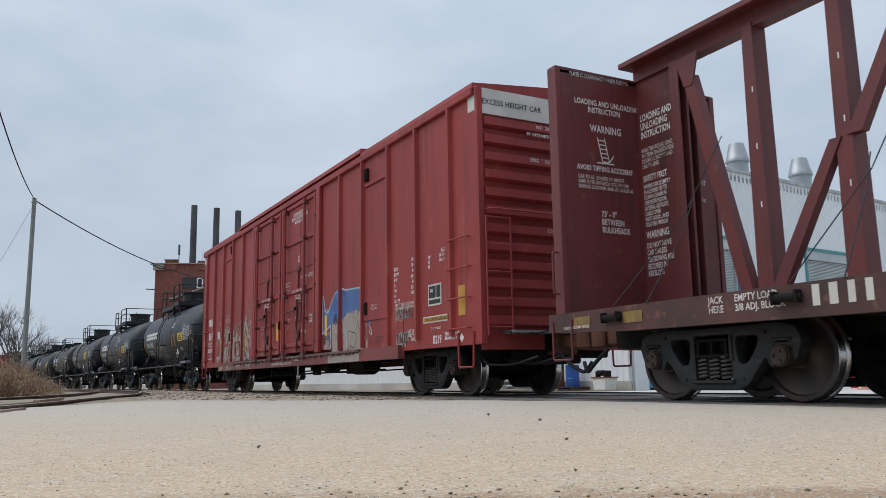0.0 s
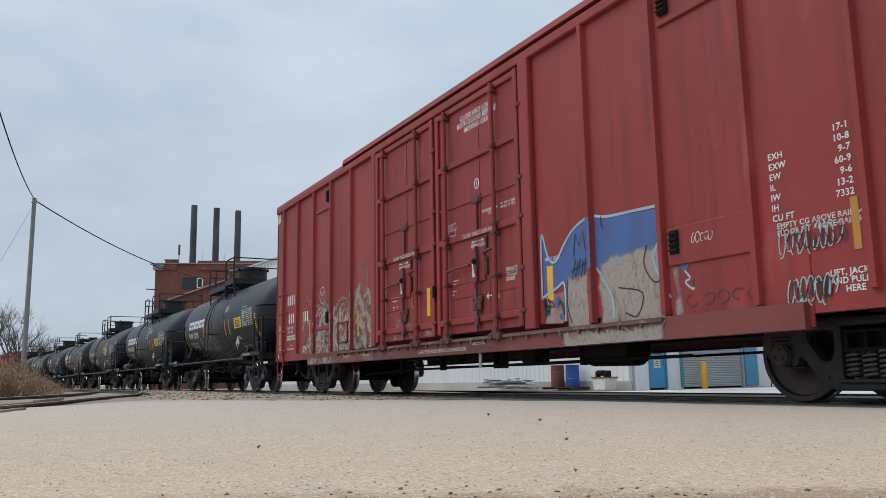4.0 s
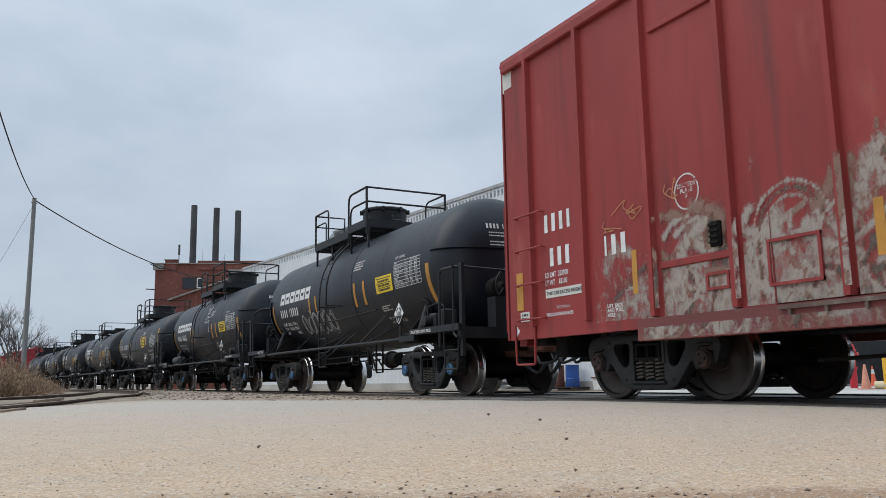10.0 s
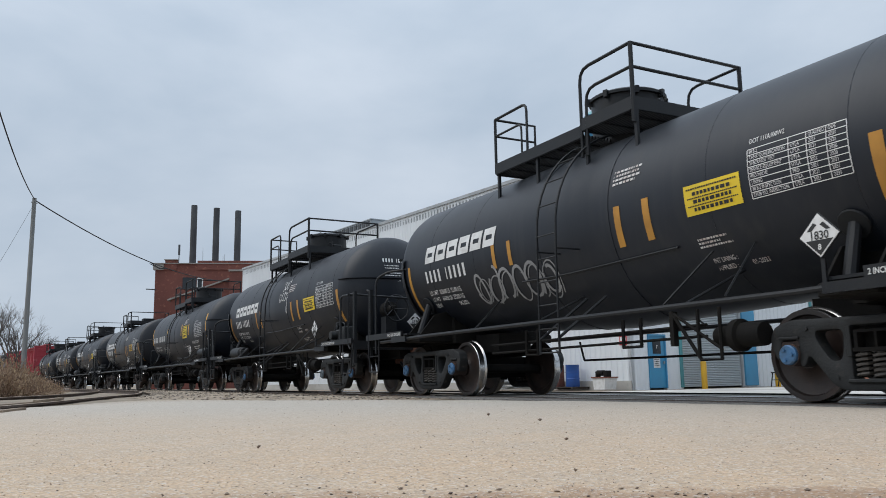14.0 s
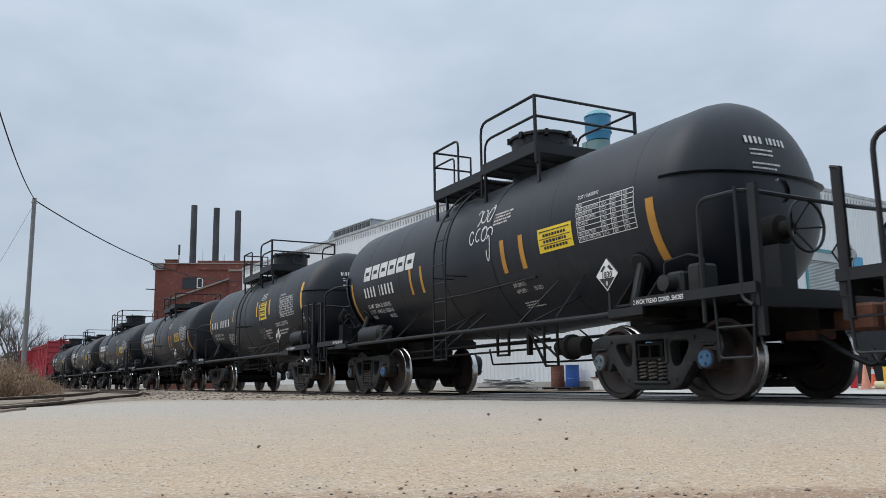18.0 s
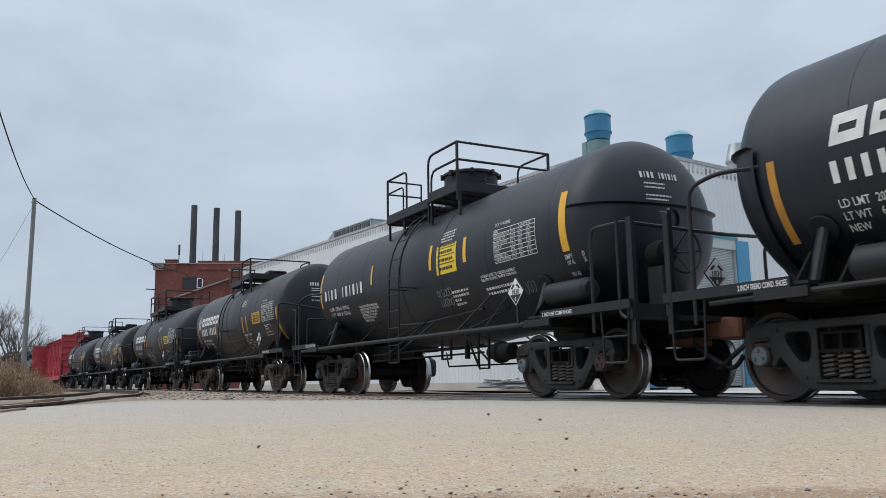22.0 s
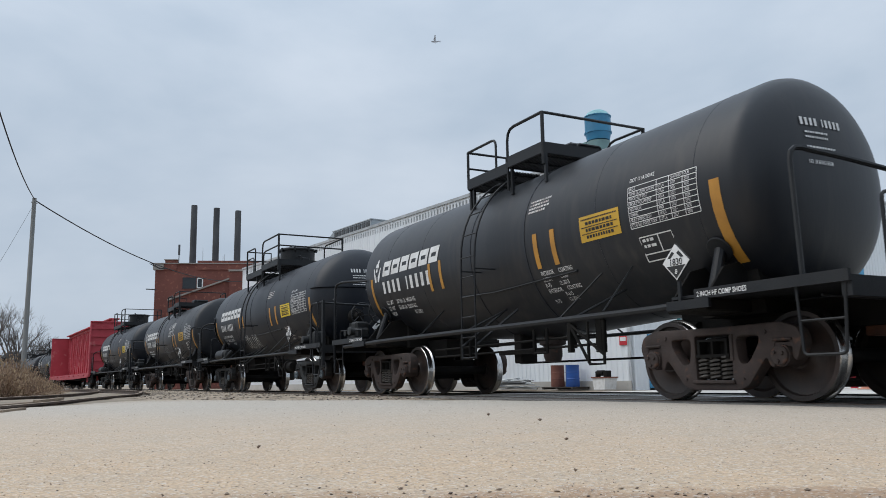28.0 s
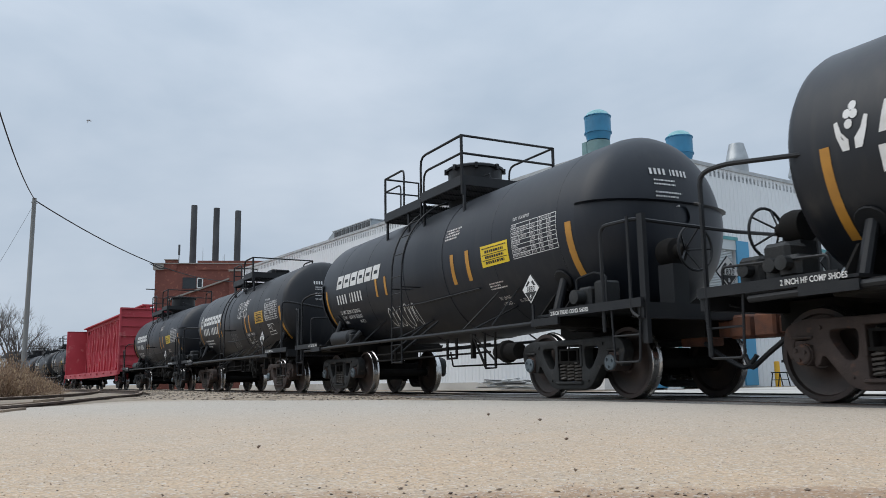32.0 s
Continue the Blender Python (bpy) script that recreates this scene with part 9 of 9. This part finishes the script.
# ---- plants and loose stones ----
def dry_bush():
    rnd = random.Random(9)
    vs, fs = [], []

    def blade(x, y, h, lean, a, w):
        i = len(vs)
        dx, dy = math.cos(a), math.sin(a)
        px, py = -dy * w, dx * w
        z0 = -0.1
        for t, ww in ((0.0, 1.0), (0.55, 0.75), (1.0, 0.12)):
            ox, oy = dx * lean * t * t, dy * lean * t * t
            vs.append((x + ox - px * ww, y + oy - py * ww, z0 + h * t * (1 - 0.12 * t * lean)))
            vs.append((x + ox + px * ww, y + oy + py * ww, z0 + h * t * (1 - 0.12 * t * lean)))
        fs.append((i, i + 1, i + 3, i + 2))
        fs.append((i + 2, i + 3, i + 5, i + 4))
    for _ in range(15000):
        x = rnd.uniform(-47, -29.0)
        line = 2.65 + (-34 - x) * 0.11 - 1.1 if x > -40 else 2.15
        y = line - abs(rnd.gauss(0, 1)) * 3.2
        den = noise.noise((x * 0.35, y * 0.35, 3.0))
        edge = min(1.0, (line - y) / 1.9 + 0.14)
        h = (0.95 + 0.95 * den + rnd.uniform(-0.4, 0.45)) * edge
        blade(x, y, max(0.15, h), rnd.uniform(0.1, 1.1), rnd.uniform(0, 6.28), rnd.uniform(0.004, 0.011))
        for _k in range(rnd.choice((0, 1, 1, 2))):
            # side shoots with seed heads
            zz = rnd.uniform(0.35, 1.0) * max(0.2, h)
            i = len(vs)
            a, w = rnd.uniform(0, 6.28), rnd.uniform(0.012, 0.03)
            cx, cy, ln = x + rnd.gauss(0, 0.12), y + rnd.gauss(0, 0.12), rnd.uniform(0.05, 0.14)
            vs.extend([(cx, cy, zz), (cx + w * math.cos(a), cy + w * math.sin(a), zz + ln * 0.5), (cx + 0.02 * math.sin(a), cy + 0.02 * math.cos(a), zz + ln), (cx - w * math.cos(a), cy - w * math.sin(a), zz + ln * 0.5)])
            fs.append((i, i + 1, i + 2, i + 3))
        if rnd.random() < 0.5:
            blade(x + rnd.gauss(0, 0.1), y + rnd.gauss(0, 0.1), max(0.2, h * 0.8), rnd.uniform(0.5, 1.3), rnd.uniform(0, 6.28), rnd.uniform(0.006, 0.014))
    me = bpy.data.meshes.new("dry_grass")
    me.from_pydata(vs, [], fs)
    me.materials.append(MAT["dry_grass"])
    tagged(new("dry_grass", me), "tall tangled dead brown grass and weeds beside the track", "dry grass", kind="stuff")


dry_bush()


def bare_tree(base, height, seed, spread=0.55, levels=5):
    rnd = random.Random(seed)
    t = thing("bare_tree", "leafless grey-brown winter tree beyond the tracks", "tree", Matrix.Translation(base), group="bare trees")
    b, tw = B(), B()

    def grow(p, d, ln, r, lev):
        q = p + d * ln
        mid = p + d * (ln * 0.5) + Vector((rnd.gauss(0, 1), rnd.gauss(0, 1), 0)) * ln * 0.04
        tube(b if lev < 3 else tw, [p, mid, q], r, 5 if lev < 3 else 3, caps=False, r2=r * 0.62)
        if lev >= levels:
            return
        n = 3 if lev < 2 else rnd.choice((2, 3, 3))
        for k in range(n):
            a = rnd.uniform(0, 6.28)
            tilt = rnd.uniform(0.25, 0.85) * spread * 1.4
            side = Vector((math.cos(a), math.sin(a), 0))
            nd = (d * math.cos(tilt) + side * math.sin(tilt) + Vector((0, 0, 0.15))).normalized()
            st = p + d * (ln * rnd.uniform(0.55, 1.0)) if k else q
            grow(st, nd, ln * rnd.uniform(0.62, 0.82), r * 0.6, lev + 1)
    grow(Vector((0, 0, -0.3)), Vector((0.03, 0.02, 1)).normalized(), height * 0.28, height * 0.016, 0)
    part("trunk", b, "bark", t)
    part("crown", tw, "bark", t, "bare twigs")
    return t


for px_, dep_, top_, seed_ in ((14, 78, 500, 1), (-25, 72, 510, 2), (30, 84, 545, 11), (48, 110, 560, 3), (62, 104, 568, 12), (76, 100, 566, 4), (92, 106, 578, 5), (28, 105, 570, 7)):
    q_ = at_depth(px_, 690, dep_)
    bare_tree(Vector((q_.x, q_.y, 0)), (690 - top_) * dep_ / 1429.1 * 1.0, seed_, 0.62 if dep_ < 90 else 0.75, 6)


def brush():
    """A low hedge of scrub along the far edge."""
    rnd = random.Random(21)
    b = B()
    for _ in range(700):
        px = rnd.uniform(-120, 150)
        dep = rnd.uniform(112, 150)
        p = at_depth(px, 690, dep)
        h = rnd.uniform(1.5, 5.0) * (0.7 + 0.3 * math.sin(px * 0.05))
        q = Vector((p.x, p.y, -0.2))
        top = q + Vector((rnd.gauss(0, 0.5), rnd.gauss(0, 0.5), h))
        tube(b, [q, (q + top) / 2 + Vector((rnd.gauss(0, 0.2), rnd.gauss(0, 0.2), 0)), top], 0.05, 3, caps=False, r2=0.015)
        for k in range(3):
            a = q.lerp(top, rnd.uniform(0.3, 0.9))
            tube(b, [a, a + Vector((rnd.gauss(0, 0.5), rnd.gauss(0, 0.5), rnd.uniform(0.3, 1.0)))], 0.02, 3, caps=False)
    tagged(part("far_scrub", b, "bark"), "low leafless scrub in the distance", "scrub", kind="stuff")
    b = B()
    for k in range(500):
        p = at_depth(rnd.uniform(70, 96), 690, rnd.uniform(118, 122))
        z = abs(rnd.gauss(0, 1.8)) + 0.2
        a = rnd.uniform(0, 6.28)
        d = Vector((math.cos(a), math.sin(a), rnd.uniform(-0.2, 0.6))) * 0.5
        c = Vector((p.x, p.y, z + 1))
        n = d.cross(Vector((0, 0, 1))).normalized() * 0.14
        b.faces.new([b.verts.new(v) for v in (c - n, c + n, c + d)])
    tagged(part("evergreen_shrub", b, "evergreen"), "dark evergreen shrub far behind the line", "shrub")
    p = at_depth(30, 690, 165)
    s = thing("far_shed", "small white building far down the line", "shed", Matrix.Translation((p.x, p.y, 0)) @ Matrix.Rotation(0.5, 4, "Z"))
    b = B()
    box(b, -3, 3, -2, 2, -0.3, 6.2)
    part("wall", b, "far_white", s)
    b = B()
    prism(b, [(-3.3, 6.1), (3.3, 6.1), (0, 7.4)], 4.6, m=Matrix.Translation((0, -2.3, 0)))
    part("roof", b, "stack_steel", s)


brush()


def stone_bm(b, c, r, rnd, flat=0.6):
    top = []
    k = rnd.uniform(0, 6.28)
    for i in range(5):
        a = k + 2 * math.pi * i / 5
        rr = r * rnd.uniform(0.7, 1.1)
        top.append(b.verts.new((c[0] + rr * math.cos(a), c[1] + rr * math.sin(a), c[2] + r * flat * rnd.uniform(0.1, 0.75))))
    a_ = b.verts.new((c[0] + r * rnd.uniform(-0.3, 0.3), c[1] + r * rnd.uniform(-0.3, 0.3), c[2] + r * flat * rnd.uniform(0.8, 1.1)))
    z_ = b.verts.new((c[0], c[1], c[2] - r * flat * 0.5))
    for i in range(5):
        b.faces.new((top[i], top[(i + 1) % 5], a_))
        b.faces.new((top[(i + 1) % 5], top[i], z_))


def loose_stones():
    rnd = random.Random(31)
    b = B()
    for _ in range(2600):
        d = 2.0 * math.exp(rnd.uniform(0, 1.0) ** 1.3 * 2.0)
        a = rnd.uniform(-0.62, 0.62)
        f = Vector((-0.86914, 0.46799, 0)).normalized()
        r_ = Vector((f.y, -f.x, 0))
        p = f * (d * math.cos(a)) + r_ * (d * math.sin(a))
        if p.y > 5.8 or p.x < -22:
            continue
        s = rnd.choice((0.0018, 0.002, 0.0025, 0.0025, 0.003, 0.004, 0.0065)) * (0.75 + 0.08 * d)
        if rnd.random() < 0.01:
            s *= 2.0
        stone_bm(b, (p.x, p.y, -0.012 + 0.012 * noise.noise((p.x * 0.7, p.y * 0.7, 4)) - (0.5 * s if s > 0.006 else 0.0)), s, rnd, 0.75)
    for _ in range(110):
        # a low scatter of clods close before the eye
        d, a = rnd.uniform(1.98, 2.32), rnd.uniform(-0.56, 0.56)
        p = f * (d * math.cos(a)) + r_ * (d * math.sin(a))
        if noise.noise((p.x * 2.2, p.y * 2.2, 8)) > -0.08:
            stone_bm(b, (p.x, p.y, -0.012 + 0.012 * noise.noise((p.x * 0.7, p.y * 0.7, 4))), rnd.choice((0.003, 0.004, 0.006, 0.009)), rnd, 0.7)
    g = part("loose_gravel", b, "stone_dark", smooth=False)
    tagged(g, "small dark pebbles scattered over the road", "gravel", kind="stuff")
    b = B()
    for _ in range(3600):
        d = 2.0 * math.exp(rnd.uniform(0, 1.0) ** 1.2 * 1.7)
        a = rnd.uniform(-0.6, 0.6)
        p = f * (d * math.cos(a)) + r_ * (d * math.sin(a))
        if p.y < 5.6:
            stone_bm(b, (p.x, p.y, -0.011 + 0.012 * noise.noise((p.x * 0.7, p.y * 0.7, 4))), rnd.choice((0.0016, 0.002, 0.0025, 0.003)) * (0.75 + 0.1 * d), rnd)
    g = part("loose_grit", b, "grit_pale", smooth=False)
    tagged(g, "fine pale grit lying loose on the road", "gravel", kind="stuff")
    # the heaped dirt shoulder between the road's edge and the rail
    def strip(x):
        far = on_track(x)[0].y - 0.93
        near = float(np.interp(x, (-40, -29.8, -24.5, -20.9, -16, -13.2, -11.1, -9.6), (5.5, 4.5, 3.6, 2.7, 2.5, 3.85, 4.9, 5.9)))
        return min(near, far - 0.5), far

    def heap(x, v):
        """Height of the shoulder; v runs from the road's edge to the rail."""
        lo, hi = strip(x)
        y = lo + (hi - lo) * v
        lump = noise.noise((x * 0.9, y * 1.3, 11)) * 0.5 + noise.noise((x * 3.1, y * 3.1, 12)) * 0.32 + noise.noise((x * 9, y * 9, 13)) * 0.2
        body = math.sin(math.pi * min(1.0, v * 1.15)) ** 0.7 if v < 0.87 else 0.0
        fade = min(1.0, max(0.0, (-11.4 - x) / 3.0))
        return y, -0.03 + (0.045 + 0.062 * lump) * body * fade - 0.10 * max(0.0, (v - 0.87) / 0.13) * fade

    nx, nv = 300, 22
    vs, fs = [], []
    for i in range(nx + 1):
        x = -40 + 28.6 * (i / nx) ** 0.75
        for j in range(nv + 1):
            y, z = heap(x, j / nv)
            vs.append((x, y, z))
    for i in range(nx):
        for j in range(nv):
            k = i * (nv + 1) + j
            fs.append((k, k + nv + 1, k + nv + 2, k + 1))
    me = bpy.data.meshes.new("dirt_shoulder")
    me.from_pydata(vs, [], fs)
    me.shade_smooth()
    me.materials.append(MAT["dirt_heap"])
    tagged(new("dirt_shoulder", me), "low heaped brown dirt and gravel shoulder along the rail", "dirt", kind="structure")
    # rubble and clods on it
    b = B()
    for _ in range(3400):
        x = -38 + 26.3 * rnd.random() ** 0.8
        v = rnd.uniform(0.02, 0.97)
        y, z = heap(x, v)
        stone_bm(b, (x, y, z - 0.004), rnd.choice((0.010, 0.014, 0.018, 0.022, 0.034)) * rnd.uniform(0.7, 1.3), rnd, 0.8)
    g = part("track_rubble", b, "ballast", smooth=False)
    tagged(g, "broken ballast and dirt clods beside the rail", "rubble", kind="stuff")
    for x, y, s in ((-1.75, 0.62, 0.009), (-4.6, 3.2, 0.018), (-2.05, 1.55, 0.008), (-3.6, 1.0, 0.012), (-5.6, 3.4, 0.018), (-3.1, 2.3, 0.011)):
        b = B()
        stone_bm(b, (0, 0, 0), s, rnd, 0.9)
        o = part("stone", b, "stone_dark", smooth=False, m=Matrix.Translation((x, y, -0.005)))
        tagged(o, "dark rough stone lying on the road", "stone", group="stones on the road")


loose_stones()


def planks():
    """Weathered boards lying in the dirt by the side track."""
    for x0, y0, x1, y1, w in ((-10.46, -0.05, -11.42, 0.21, 0.09), (-13.0, -0.3, -15.8, 0.42, 0.10), (-17.4, 0.55, -20.6, 1.15, 0.12)):
        d = Vector((x1 - x0, y1 - y0, 0))
        b = B()
        box(b, 0, d.length, -w / 2, w / 2, -0.02, 0.028, bev=0.006)
        o = part("board", b, "board_wood", m=Matrix.Translation((x0, y0, -0.008)) @ Matrix.Rotation(math.atan2(d.y, d.x), 4, "Z"))
        tagged(o, "weathered tan wooden board lying in the dirt", "board", group="boards in the dirt")


M_("board_wood", (0.36, 0.28, 0.20), 0.9, col2=(0.22, 0.165, 0.12), scale=3.0, bump=0.4, stretch=(0.5, 8, 8))
planks()


# ---- a gull crossing the sky ----
def gull():
    t = thing("gull", "grey gull flying across the overcast sky", "bird")
    b = B()
    revolve(b, [(-0.22, 0.0), (-0.15, 0.035), (0.0, 0.06), (0.12, 0.05), (0.2, 0.03), (0.25, 0.0)], (0, 0, 0), (1, 0, 0), 10)
    prism(b, [(-0.34, 0.0), (-0.34, 0.012), (-0.2, 0.012), (-0.2, 0.0)], 0.1, m=Matrix.Translation((0, -0.05, 0)))
    part("body", b, "bird_grey", t)
    wings = []
    for s in (-1, 1):
        b = B()
        pts = [(0.07, 0.0, 0), (0.08, 0.17, 0.02), (0.02, 0.40, 0.0), (-0.03, 0.40, 0.0), (-0.04, 0.17, 0.02), (-0.06, 0.0, 0)]
        up = [b.verts.new((x, s * y, z + 0.008)) for x, y, z in pts]
        dn = [b.verts.new((x, s * y, z - 0.004)) for x, y, z in pts]
        b.faces.new(up), b.faces.new(dn[::-1])
        for k in range(6):
            b.faces.new((up[k], up[(k + 1) % 6], dn[(k + 1) % 6], dn[k]))
        wings.append((part("wing", b, "bird_grey", t), s))
    return t, wings


GULL, WINGS = gull()


def motions():
    """The train rolls by: every car along the track, every wheelset turning under it."""
    steps = [i * 0.5 for i in range(65)]
    for car, s, half in TRAIN:
        walk(car, [(t, car_pose(s + gone(t), half)) for t in steps])
    turns = [i * 0.2 for i in range(161)]
    for w, x in WHEELSETS:
        walk(w, [(t, Matrix.Translation((x, 0, WR)) @ Matrix.Rotation(gone(t) / WR, 4, "Y")) for t in turns])

    # the gull: out of sight beyond the edge at first, then across the sky
    way = [(0.0, 1900, 60), (24.5, 1800, 170), (26.0, 1400, 175), (27.0, 1090, 140), (27.5, 928, 112), (28.0, 770, 74), (28.5, 606, 70), (29.0, 452, 88), (29.5, 347, 105), (30.0, 285, 122),
           (31.0, 215, 170), (32.0, 157, 213)]
    rows = []
    for i, (t, px, py) in enumerate(way):
        a = at_depth(px, py, 48 + 6.0 * max(0, t - 28))
        n = way[min(i + 1, len(way) - 1)]
        m = way[min(i, len(way) - 2)]
        d = at_depth(n[1], n[2], 36) - at_depth(m[1], m[2], 36)
        rows.append((t, Matrix.Translation(a) @ Matrix.Rotation(math.atan2(d.y, d.x), 4, "Z") @ Matrix.Rotation(radians(-66 if t < 29 else -30), 4, "X")))
    walk(GULL, rows)
    for w, s in WINGS:
        walk(w, [(i * 0.15, Matrix.Rotation(radians(s * (8 + 32 * math.sin(i * 1.35))), 4, "X")) for i in range(214)])


motions()
